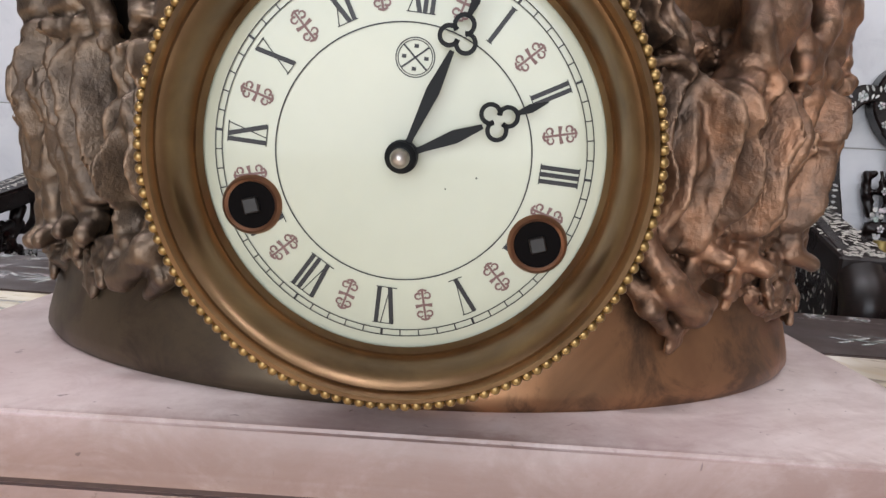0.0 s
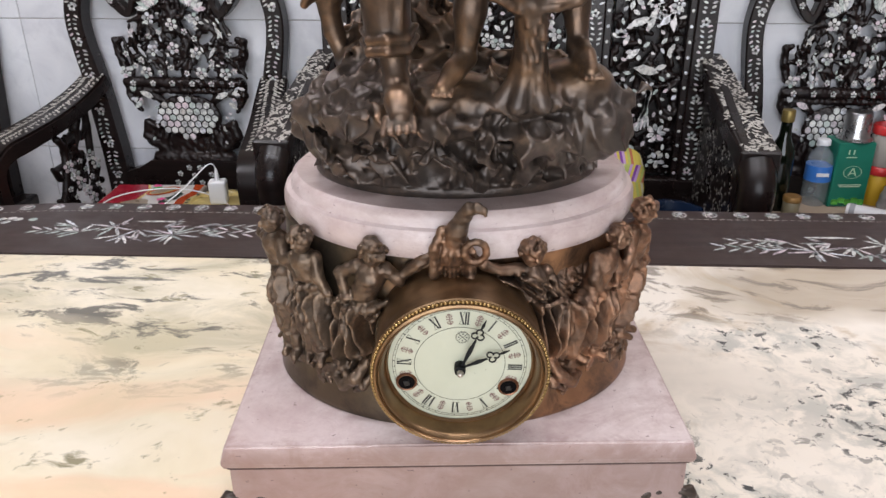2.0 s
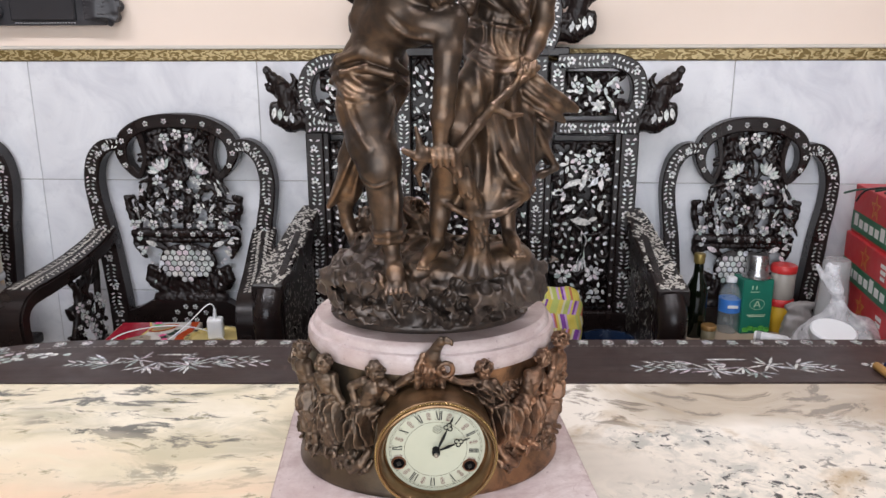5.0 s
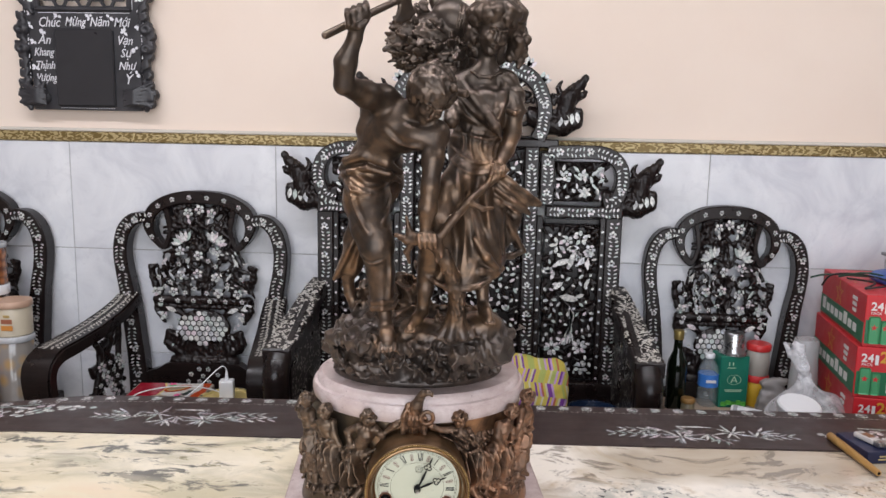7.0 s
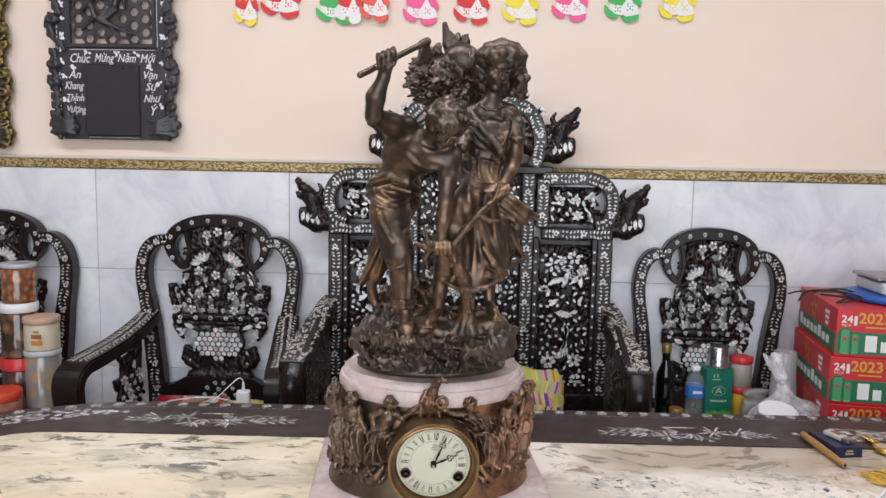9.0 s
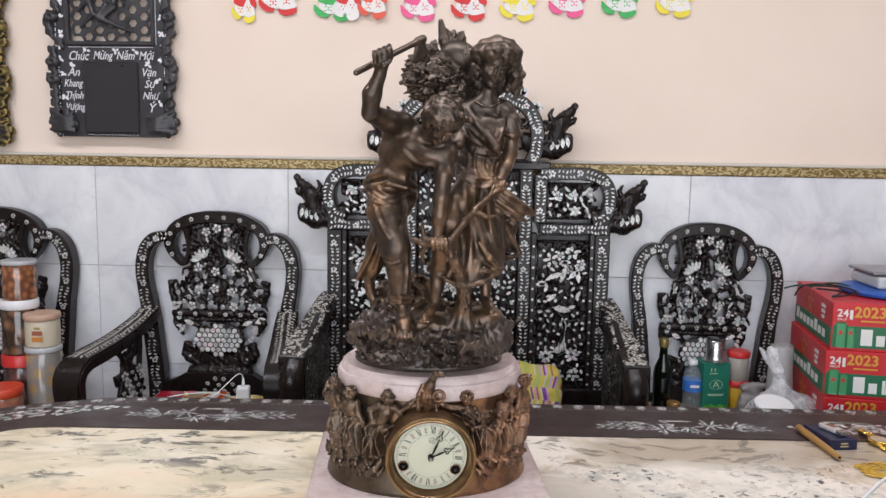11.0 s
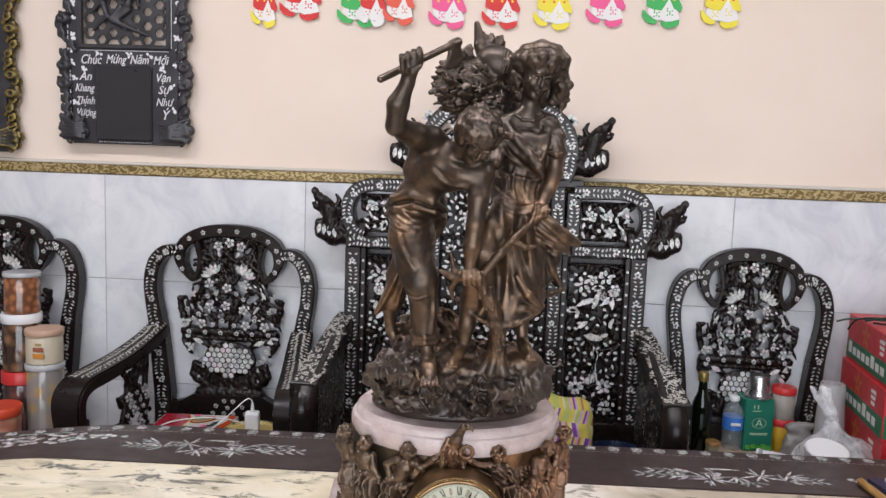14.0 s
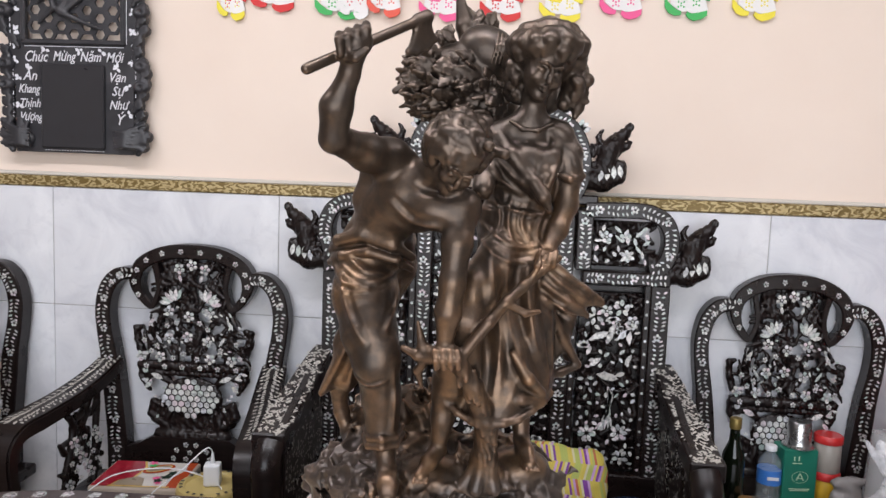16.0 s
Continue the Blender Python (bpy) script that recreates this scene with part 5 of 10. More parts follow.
f.path([(-0.002, -0.148, 0.502), (-0.014, -0.144, 0.508), (-0.019, -0.140, 0.530)], [0.0066, 0.0050, 0.0018], 0.003)
f.path([(-0.004, -0.148, 0.500), (-0.018, -0.144, 0.500), (-0.032, -0.140, 0.506)], [0.0066, 0.0052, 0.0030], 0.003)
f.path([(-0.010, -0.146, 0.498), (-0.018, -0.138, 0.484), (-0.014, -0.132, 0.468)], [0.0050, 0.0040, 0.0022], 0.003)
f.path([(0.020, -0.151, 0.500), (0.046, -0.144, 0.533), (0.062, -0.136, 0.551), (0.079, -0.126, 0.565), (0.098, -0.112, 0.579), (0.116, -0.098, 0.590)], [0.0058, 0.0056, 0.0054, 0.0052, 0.0046, 0.0032], 0.003)
f.path([(0.062, -0.138, 0.550), (0.080, -0.136, 0.541), (0.094, -0.130, 0.542)], [0.0042, 0.0038, 0.0022], 0.002)
f.path([(0.084, -0.124, 0.568), (0.092, -0.124, 0.584), (0.094, -0.122, 0.600)], [0.0036, 0.0030, 0.0014], 0.002)

# ---- bodice, kerchief crossed on the chest, sash and arms
f.ell((0.075, -0.048, 0.622), (0.036, 0.031, 0.034), k=0.008)
f.ell((0.084, -0.050, 0.668), (0.037, 0.027, 0.046), (0, 5, 0), 0.010)
f.ell((0.084, -0.070, 0.674), (0.029, 0.012, 0.022), (8, 0, 0), 0.012)
f.path([(0.054, -0.048, 0.708), (0.086, -0.050, 0.720), (0.118, -0.050, 0.710)], [0.0140, 0.0145, 0.0150], 0.012)
f.path([(0.116, -0.050, 0.709), (0.126, -0.052, 0.690), (0.129, -0.056, 0.672)], [0.0165, 0.0168, 0.0150], 0.005)      # short sleeve
folds(f, [[(0.108 + 0.005 * i, -0.066, 0.710 - 0.003 * i), (0.116 + 0.005 * i, -0.071, 0.690 - 0.001 * i), (0.118 + 0.006 * i, -0.070, 0.672)] for i in range(5)], 0.0022, 0.0015)
f.path([(0.112, -0.066, 0.672), (0.127, -0.074, 0.666), (0.143, -0.060, 0.670)], [0.0032, 0.0036, 0.0032], 0.0015)
f.path([(0.129, -0.056, 0.668), (0.128, -0.058, 0.640), (0.118, -0.072, 0.616), (0.106, -0.088, 0.596)], [0.0125, 0.0115, 0.0100, 0.0074], 0.005)
f.ell((0.104, -0.096, 0.588), (0.0105, 0.0095, 0.0105), k=0.004)
for i in range(4):
    f.path([(0.096 + 0.0052 * i, -0.104, 0.590 + 0.002 * i), (0.094 + 0.0052 * i, -0.109, 0.584 + 0.002 * i), (0.094 + 0.0052 * i, -0.106, 0.576 + 0.002 * i)], [0.0028, 0.0030, 0.0022], 0.0008)
f.path([(0.056, -0.050, 0.700), (0.046, -0.066, 0.676), (0.040, -0.084, 0.654)], [0.0150, 0.0135, 0.0110], 0.008)
f.path([(0.066, -0.066, 0.722), (0.077, -0.075, 0.714), (0.092, -0.077, 0.713), (0.108, -0.066, 0.721)], [0.0020, 0.0024, 0.0024, 0.0020], 0.0030)      # rounded neckline
for line in ([(0.056, -0.062, 0.708), (0.068, -0.075, 0.688), (0.084, -0.080, 0.666), (0.098, -0.080, 0.644)], [(0.114, -0.062, 0.704), (0.109, -0.072, 0.688), (0.104, -0.078, 0.670), (0.102, -0.080, 0.650)]):
    f.path(line, [0.0040, 0.0076, 0.0086, 0.0050], 0.0050)      # lapping edges of the kerchief
folds(f, ([(0.050, -0.072, 0.690), (0.064, -0.086, 0.672), (0.082, -0.090, 0.654)], [(0.048, -0.076, 0.676), (0.060, -0.086, 0.662), (0.078, -0.088, 0.650)], [(0.114, -0.070, 0.684), (0.108, -0.082, 0.668), (0.102, -0.088, 0.654)]), 0.0024, 0.0028)
f.path([(0.090, -0.086, 0.662), (0.099, -0.091, 0.648), (0.106, -0.088, 0.636)], [0.0070, 0.0068, 0.0030], 0.003)
folds(f, ([(0.044, -0.078, 0.644), (0.066, -0.086, 0.636), (0.092, -0.084, 0.630), (0.110, -0.068, 0.632)], [(0.040, -0.086, 0.620), (0.058, -0.096, 0.606), (0.080, -0.096, 0.598), (0.102, -0.088, 0.602)],
          [(0.036, -0.088, 0.608), (0.052, -0.100, 0.592), (0.076, -0.101, 0.584), (0.098, -0.094, 0.588)], [(0.052, -0.078, 0.650), (0.058, -0.090, 0.626), (0.052, -0.098, 0.606)], [(0.070, -0.084, 0.646), (0.066, -0.092, 0.622), (0.072, -0.098, 0.600)],
          [(0.086, -0.080, 0.640), (0.080, -0.090, 0.620), (0.090, -0.094, 0.600)], [(0.104, -0.074, 0.634), (0.096, -0.086, 0.614), (0.100, -0.092, 0.598)]), 0.0018, 0.0024)
# ---- her head, bent aside, under a cap of waved hair
f.cap((0.088, -0.050, 0.706), (0.090, -0.056, 0.748), 0.0140, 0.0122, 0.008)
head_of(f, (0.0955, -0.068, 0.7770), (24, 12, 18), 1.06, 1.10)
f.ell((0.100, -0.054, 0.792), (0.0335, 0.0345, 0.0305), (0, 8, 0), 0.004)
f.ell((0.129, -0.047, 0.772), (0.0105, 0.018, 0.026), (0, 6, 0), 0.006)
f.ell((0.073, -0.044, 0.772), (0.0100, 0.018, 0.026), (0, -6, 0), 0.006)
f.ell((0.100, -0.036, 0.764), (0.028, 0.016, 0.034), k=0.006)
for i in range(30):                              # broad strands combed over the crown
    a = rng.uniform(-2.6, 2.6)
    d = np.array((math.sin(a), -math.cos(a), 0.0))
    q = np.array((-d[1], d[0], 0.0)) * rng.uniform(-0.006, 0.006)
    f.path([np.array((0.102, -0.050, 0.8215)) + d * 0.004, np.array((0.101, -0.053, 0.813)) + d * 0.024 + q, np.array((0.100, -0.054, 0.795)) + d * 0.0325 + q * 1.5], [0.0034, 0.0050, 0.0050], 0.0050)
for row in range(2):                             # thick broken fringe
    for i in range(17):
        a = -1.9 + 3.8 * (i + rng.uniform(-0.4, 0.4)) / 16
        d = np.array((math.sin(a), -math.cos(a), 0.0))
        q = np.array((-d[1], d[0], 0.0)) * (1 if rng.rand() < 0.5 else -1)
        c = np.array((0.0995, -0.057, 0.0)) + d * (0.0340 - 0.0015 * row)
        z = 0.801 - 0.007 * row - 0.004 * rng.rand()
        w = 0.0056 + 0.0026 * rng.rand()
        f.path([c + (0, 0, z + 0.006) - d * 0.003, c + d * rng.uniform(0.0, 0.002) + q * 0.004 + (0, 0, z - 0.002), c + q * rng.uniform(0.004, 0.009) + (0, 0, z - 0.007 - 0.003 * rng.rand())], [w * 0.8, w, w * 0.55], 0.0032)
locks(f, (0.129, -0.047, 0.772), (0.0115, 0.019, 0.027), 70, 0.013, 0.0066, rng, lambda v: v[0] > -0.2 and v[1] < 0.5, 0.6)
locks(f, (0.073, -0.044, 0.772), (0.0110, 0.019, 0.027), 60, 0.013, 0.0066, rng, lambda v: v[0] < 0.2 and v[1] < 0.5, 0.6)
for p in ((0.126, -0.052, 0.748), (0.138, -0.052, 0.764), (0.122, -0.054, 0.741), (0.138, -0.048, 0.750), (0.130, -0.046, 0.738), (0.074, -0.044, 0.748)):
    p = np.array(p)
    f.path([p + rng.normal(size=3) * 0.003 + (0, 0, 0.007), p + rng.normal(size=3) * 0.003, p + rng.normal(size=3) * 0.003 + (0.004, -0.002, -0.006)], [0.0060, 0.0066, 0.0032], 0.0026)
# ---- bundle of oak brushwood on her back
f.ell((0.018, 0.004, 0.768), (0.046, 0.034, 0.040), k=0.008)
f.ell((0.046, -0.004, 0.735), (0.036, 0.030, 0.036), k=0.010)
f.ell((0.046, -0.002, 0.797), (0.034, 0.029, 0.028), (0, 25, 0), 0.004)
for i in range(8):
    f.path([(0.054 + 0.004 * i, -0.028, 0.816 - 0.0015 * i), (0.052 + 0.004 * i, -0.034, 0.800), (0.047 + 0.004 * i, -0.034, 0.782)], [0.0010, 0.0019, 0.0010], 0.0010)
for i in range(150):
    a, b = rng.uniform(-2.2, 1.5), rng.uniform(-1.15, 0.80)
    v = np.array((-math.sin(a) * math.cos(b) - 0.15, -math.cos(a) * math.cos(b) * 0.9, math.sin(b)))
    v /= np.linalg.norm(v)
    if v[2] > 0.60 and v[0] > 0.45:
        continue
    p = np.array((0.016, 0.002, 0.764)) + v * (0.045, 0.034, 0.041)
    d = np.array((-1.0, -0.1, 0.12)) + v * 0.30 + rng.normal(size=3) * 0.40
    leaf(f, p, d, v + rng.normal(size=3) * 0.30, 0.016 + 0.012 * rng.rand(), 0.009 + 0.004 * rng.rand())
for i in range(46):
    v = np.array((rng.uniform(-0.9, 0.7), -1.0, rng.uniform(-0.8, 0.9)))
    v /= np.linalg.norm(v)
    leaf(f, np.array((0.046, -0.006, 0.740)) + v * (0.036, 0.030, 0.040), np.array((-0.8, -0.2, -0.3)) + rng.normal(size=3) * 0.5, v + rng.normal(size=3) * 0.3, 0.016 + 0.010 * rng.rand(), 0.010)
for a, b, r in (((0.026, 0.005, 0.800), (0.014, 0.012, 0.858), 0.0100), ((0.032, 0.005, 0.810), (0.036, 0.012, 0.842), 0.0085), ((0.040, 0.01, 0.810), (0.054, 0.012, 0.832), 0.0070), ((0.010, 0.0, 0.790), (-0.008, 0.0, 0.816), 0.0085), ((-0.002, 0.0, 0.784), (-0.042, -0.010, 0.783), 0.0090),
                ((0.0, 0.0, 0.764), (-0.052, -0.010, 0.753), 0.0085), ((0.005, 0.0, 0.752), (-0.032, -0.014, 0.738), 0.0085), ((0.016, 0.0, 0.738), (-0.008, -0.020, 0.718), 0.0085), ((0.004, 0.0, 0.776), (-0.040, -0.014, 0.768), 0.0070)):
    m = np.array([(a[0] + b[0]) / 2 + 0.004 * rng.normal(), (a[1] + b[1]) / 2, (a[2] + b[2]) / 2 + 0.004 * rng.normal()])
    f.path([a, m, b], [r * 0.8, r, r * 0.45], 0.002)
    for q in range(4):
        leaf(f, m + rng.normal(size=3) * 0.004, np.array(b) - a + rng.normal(size=3) * 0.016, rng.normal(size=3), 0.018, 0.011)
# ---- her legs and bare feet
f.path([(0.012, -0.104, 0.470), (0.008, -0.105, 0.428), (0.005, -0.104, 0.402)], [0.0155, 0.0115, 0.0080], 0.004)
f.path([(0.005, -0.104, 0.396), (-0.004, -0.117, 0.388), (-0.012, -0.128, 0.379)], [0.0088, 0.0080, 0.0060], 0.003)
f.path([(0.086, -0.072, 0.470), (0.088, -0.074, 0.430), (0.090, -0.080, 0.404)], [0.0135, 0.0108, 0.0080], 0.004)
f.path([(0.090, -0.082, 0.400), (0.093, -0.096, 0.394), (0.096, -0.108, 0.386)], [0.0088, 0.0080, 0.0060], 0.003)
for i in range(4):
    f.cap((-0.0165 + 0.0038 * i, -0.128, 0.378), (-0.0185 + 0.0040 * i, -0.135, 0.375), 0.0022, 0.0019, 0.0008)
    f.cap((0.0905 + 0.0038 * i, -0.108, 0.385), (0.0915 + 0.0040 * i, -0.115, 0.382), 0.0022, 0.0019, 0.0008)
f.ell((0.0, -0.09, 0.365), (0.035, 0.030, 0.018), (0, 0, 0), 0.008)
f.ell((0.088, -0.080, 0.372), (0.032, 0.030, 0.018), (0, 0, 0), 0.008)
me = f.bm_mesh("statuette")
me.transform(Matrix.Translation((0, -0.020, 0.012)))
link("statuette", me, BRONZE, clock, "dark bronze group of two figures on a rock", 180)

# ---------------------------------------------------------------- relief round the drum
f = Field((-0.212, -0.180, 0.098), (0.212, 0.035, 0.316), 0.00098)
rng = np.random.RandomState(11)


def on(th, z, out=0.0):
    """A point on the drum, th degrees from the front, out metres before it."""
    s = float(np.interp(z, DRUM_Z, DRUM_S))
    a = radians(th)
    n = Vector((math.sin(a) / DRUM_A, -math.cos(a) / DRUM_B)).normalized()
    return np.array((DRUM_A * s * math.sin(a) + n.x * out, -DRUM_B * s * math.cos(a) + n.y * out, z))


def limb(pts, radii, k=0.003):
    f.path([on(*p) for p in pts], radii, k)


def gown(top, low, n, r, k=0.003):
    at = lambda row, t: tuple(float(np.interp(t, np.linspace(0, 1, len(row)), [p[i] for p in row])) for i in range(3))
    for i in range(n):                           # the hanging mass of the cloth
        t = (i + 0.5) / n
        a, b = at(top, t), at(low, t)
        c = tuple((p + q) / 2 for p, q in zip(a, b))
        limb([(a[0], a[1], a[2] * 0.7), (c[0], c[1], c[2] * 0.82), (b[0], b[1], b[2] * 0.7)], [r * 0.8, r * 1.2, r * 1.0], 0.007)
    for i in range(n):                           # its folds
        t = min(1, max(0, (i + 0.5 + 0.3 * rng.uniform(-1, 1)) / n))
        a, b = at(top, t), at(low, min(1, max(0, t + 0.10 * rng.normal())))
        c = ((a[0] + b[0]) / 2 + 0.8 * rng.normal(), (a[1] + b[1]) / 2)
        drum_crease([a[:2], c, b[:2]], r * (0.9 + 0.5 * rng.rand()), r * 0.95)


def drum_crease(line, amp, wide):
    """A sharp fold along a line of (angle, height) on the drum, with hollows beside it."""
    line = [(p.x, p.y) for p in curve([(a, b, 0) for a, b in line], 4)]
    pts = np.array([on(a, b, 0.008) for a, b in line])
    got = f.region(pts.min(0) - 3 * wide - 0.012, pts.max(0) + 3 * wide + 0.012, 0)
    if got is None:
        return
    sl, X, Y, Z = got
    S = np.degrees(np.arctan2(X / DRUM_A, -Y / DRUM_B)) * 0.0027
    dist, gain = 9.0, 0.0
    n = len(line) - 1
    for i in range(n):
        s0, z0, ds, dz = line[i][0] * 0.0027, line[i][1], (line[i + 1][0] - line[i][0]) * 0.0027, line[i + 1][1] - line[i][1]
        t = np.clip(((S - s0) * ds + (Z - z0) * dz) / max(ds * ds + dz * dz, 1e-9), 0, 1)
        d = np.sqrt((S - s0 - t * ds) ** 2 + (Z - z0 - t * dz) ** 2)
        near = d < dist
        dist, gain = np.where(near, d, dist), np.where(near, np.sin(math.pi * (0.15 + 0.70 * (i + t) / n)), gain)
    f.D[sl] -= (amp * gain * (np.clip(1 - dist / wide, 0, 1) ** 1.2 - 0.7 * np.clip(1 - np.abs(dist - 1.5 * wide) / wide, 0, 1))).astype(np.float32)


def stones(side, lo, hi):
    """Uneven rocky ground cast on the drum, between two angles."""
    sl, X, Y, Z = f.region(f.lo, f.lo + f.h * f.n, 0)
    s = np.interp(Z, DRUM_Z, DRUM_S).astype(np.float32)
    rho = np.sqrt((X / DRUM_A) ** 2 + (Y / DRUM_B) ** 2)
    th = side * np.degrees(np.arctan2(X / DRUM_A, -Y / DRUM_B))
    a = th * 0.0027
    n1 = np.abs(np.sin(a * 95 + 2.2 * np.sin(Z * 130 + side)) + np.sin(Z * 150 + 1.8 * np.sin(a * 120) + side * 2)) / 2
    n2 = np.abs(np.sin(a * 330 + 2 * np.sin(Z * 290) + 1) + np.sin(Z * 420 + 2 * np.sin(a * 300))) / 2
    ramp = np.clip((th - lo) / 6, 0, 1) * np.clip((hi - th) / 8, 0, 1) * np.clip((Z - 0.120 - 0.010 * np.sin(a * 70)) / 0.008, 0, 1) * np.clip((0.232 - Z) / 0.012, 0, 1)
    n3 = np.abs(np.sin(a * 900 + 3 * np.sin(Z * 700)) * np.sin(Z * 980 + 3 * np.sin(a * 760)))
    out = ramp * (0.0030 + 0.0044 * n1 + 0.0030 * n2 + 0.0016 * n3) - 0.003
    d = np.maximum((rho - s) * 0.145 - out, Z - 0.242)
    f.blend(sl, d.astype(np.float32), 0.001)


stones(1, 27, 96)
stones(-1, 56, 96)


def torso(hip, chest, neck, head, s=1.0, out=0.010):
    limb([(*hip, out), ((hip[0] + chest[0]) / 2, (hip[1] + chest[1]) / 2, out + 0.002), (*chest, out + 0.004)], [0.0118 * s, 0.0096 * s, 0.0122 * s], 0.005)
    limb([(*chest, out + 0.004), (*neck, out + 0.006)], [0.0100 * s, 0.0050 * s], 0.004)
    c = on(*head, out + 0.010)
    f.ell(c, (0.0088 * s, 0.0092 * s, 0.0105 * s), k=0.002)
    nose = on(head[0], head[1] - 0.001, out + 0.010 + 0.0098 * s)
    f.cap(nose + (0, 0, 0.002), nose - (0, 0, 0.001), 0.0010 * s, 0.0016 * s, 0.0015)
    fr = on(head[0], head[1], 1.0) - c
    fr /= np.linalg.norm(fr)
    curls(f, c + (0, 0, 0.0015), (0.0094 * s, 0.0098 * s, 0.0102 * s), 42, 0.0040 * s, rng, lambda v: v[2] > -0.2 and not (v @ fr > 0.55 and v[2] < 0.45))


def arm(*pts, s=1.0):
    limb(pts, [0.0062 * s, 0.0050 * s, 0.0040 * s, 0.0046 * s][:len(pts)], 0.003)
    f.ell(on(*pts[-1]), (0.0046, 0.0046, 0.0050), k=0.002)


def leg(*pts, s=1.0):
    limb(pts, [0.0098 * s, 0.0078 * s, 0.0068 * s, 0.0046 * s][:len(pts)], 0.004)
    th, z, o = pts[-1]
    limb([(th, z, o), (th + 2, z - 0.004, o + 0.007)], [0.0046, 0.0034], 0.002)


# boy with his fist on his hip, beside the bezel
torso((-29, 0.206), (-24.5, 0.233), (-23.5, 0.243), (-22.6, 0.257), 1.0)
arm((-29, 0.240, 0.012), (-34.5, 0.232, 0.014), (-31.5, 0.211, 0.020))
arm((-20.5, 0.241, 0.012), (-17, 0.232, 0.010), (-15, 0.224, 0.006))
leg((-30, 0.204, 0.010), (-33, 0.182, 0.014), (-34, 0.160, 0.010), (-36, 0.140, 0.006))
leg((-27, 0.203, 0.008), (-29, 0.180, 0.008), (-32, 0.158, 0.004))
gown([(-35, 0.212, 0.014), (-29, 0.207, 0.020), (-22, 0.208, 0.014)], [(-36, 0.196, 0.012), (-30, 0.188, 0.016), (-25, 0.190, 0.010)], 7, 0.0026)
limb([(-36, 0.208, 0.012), (-30, 0.200, 0.022), (-24, 0.204, 0.016), (-20, 0.210, 0.008)], [0.0030, 0.0040, 0.0036, 0.0024])
gown([(-38, 0.190, 0.008), (-34, 0.186, 0.012), (-30, 0.186, 0.010)], [(-40, 0.142, 0.006), (-36, 0.134, 0.008), (-33, 0.138, 0.004)], 6, 0.0026)
# second boy, holding cloth before him
torso((-47, 0.212), (-48, 0.234), (-47.5, 0.243), (-46.5, 0.255), 0.98, 0.012)
arm((-51, 0.240, 0.014), (-54, 0.224, 0.016), (-48, 0.211, 0.024))
arm((-44, 0.239, 0.014), (-42, 0.224, 0.018), (-38, 0.208, 0.018))
leg((-49, 0.208, 0.012), (-50, 0.186, 0.016), (-49, 0.164, 0.012), (-50, 0.140, 0.008))
leg((-45, 0.208, 0.012), (-44, 0.186, 0.014), (-45, 0.160, 0.008), (-45, 0.140, 0.006))
gown([(-52, 0.216, 0.018), (-47, 0.212, 0.024), (-41, 0.214, 0.018)], [(-54, 0.180, 0.012), (-47, 0.176, 0.016), (-43, 0.182, 0.010)], 7, 0.0026)
# third boy at the side, arm thrown back
torso((-63, 0.214), (-64, 0.238), (-63, 0.248), (-61, 0.262), 1.02, 0.014)
arm((-67, 0.244, 0.016), (-73, 0.236, 0.020), (-79, 0.222, 0.018))
arm((-60, 0.243, 0.018), (-56, 0.230, 0.022), (-51, 0.238, 0.020))
leg((-64, 0.210, 0.014), (-65, 0.184, 0.018), (-63, 0.158, 0.014), (-63, 0.132, 0.008))
leg((-61, 0.210, 0.014), (-58, 0.186, 0.018), (-58, 0.158, 0.012), (-57, 0.134, 0.008))
gown([(-68, 0.216, 0.018), (-63, 0.212, 0.024), (-57, 0.216, 0.018)], [(-71, 0.186, 0.012), (-63, 0.182, 0.018), (-55, 0.188, 0.012)], 7, 0.0028)
limb([(-71, 0.226, 0.018), (-77, 0.236, 0.022), (-81, 0.252, 0.016)], [0.004, 0.005, 0.003])
# girl reaching to the bird, her gown falling beside the bezel
torso((23, 0.210), (21, 0.230), (20.3, 0.241), (19.4, 0.256), 1.0)
arm((17, 0.240, 0.012), (11.5, 0.240, 0.012), (6.5, 0.248, 0.014), (3.2, 0.256, 0.014))
arm((25, 0.235, 0.012), (28.5, 0.219, 0.016), (34, 0.200, 0.018), (39, 0.186, 0.016))
gown([(15, 0.238, 0.008), (21, 0.226, 0.018), (26, 0.232, 0.012)], [(20, 0.216, 0.010), (24, 0.208, 0.018), (29, 0.212, 0.012)], 8, 0.0024)
limb([(18, 0.216, 0.010), (23, 0.208, 0.020), (29, 0.209, 0.018), (32, 0.214, 0.010)], [0.0034, 0.0042, 0.0042, 0.0026])
gown([(20, 0.208, 0.010), (24, 0.206, 0.016), (30, 0.208, 0.010)], [(23, 0.150, 0.006), (26.5, 0.144, 0.012), (31, 0.152, 0.008)], 9, 0.0034, 0.004)
gown([(8, 0.236, 0.008), (14, 0.232, 0.012)], [(15, 0.224, 0.006), (19, 0.222, 0.012)], 4, 0.0022)
gown([(31, 0.206, 0.012), (36, 0.194, 0.016), (40, 0.184, 0.012)], [(28, 0.160, 0.006), (33, 0.150, 0.008), (38, 0.150, 0.006)], 7, 0.0032, 0.004)
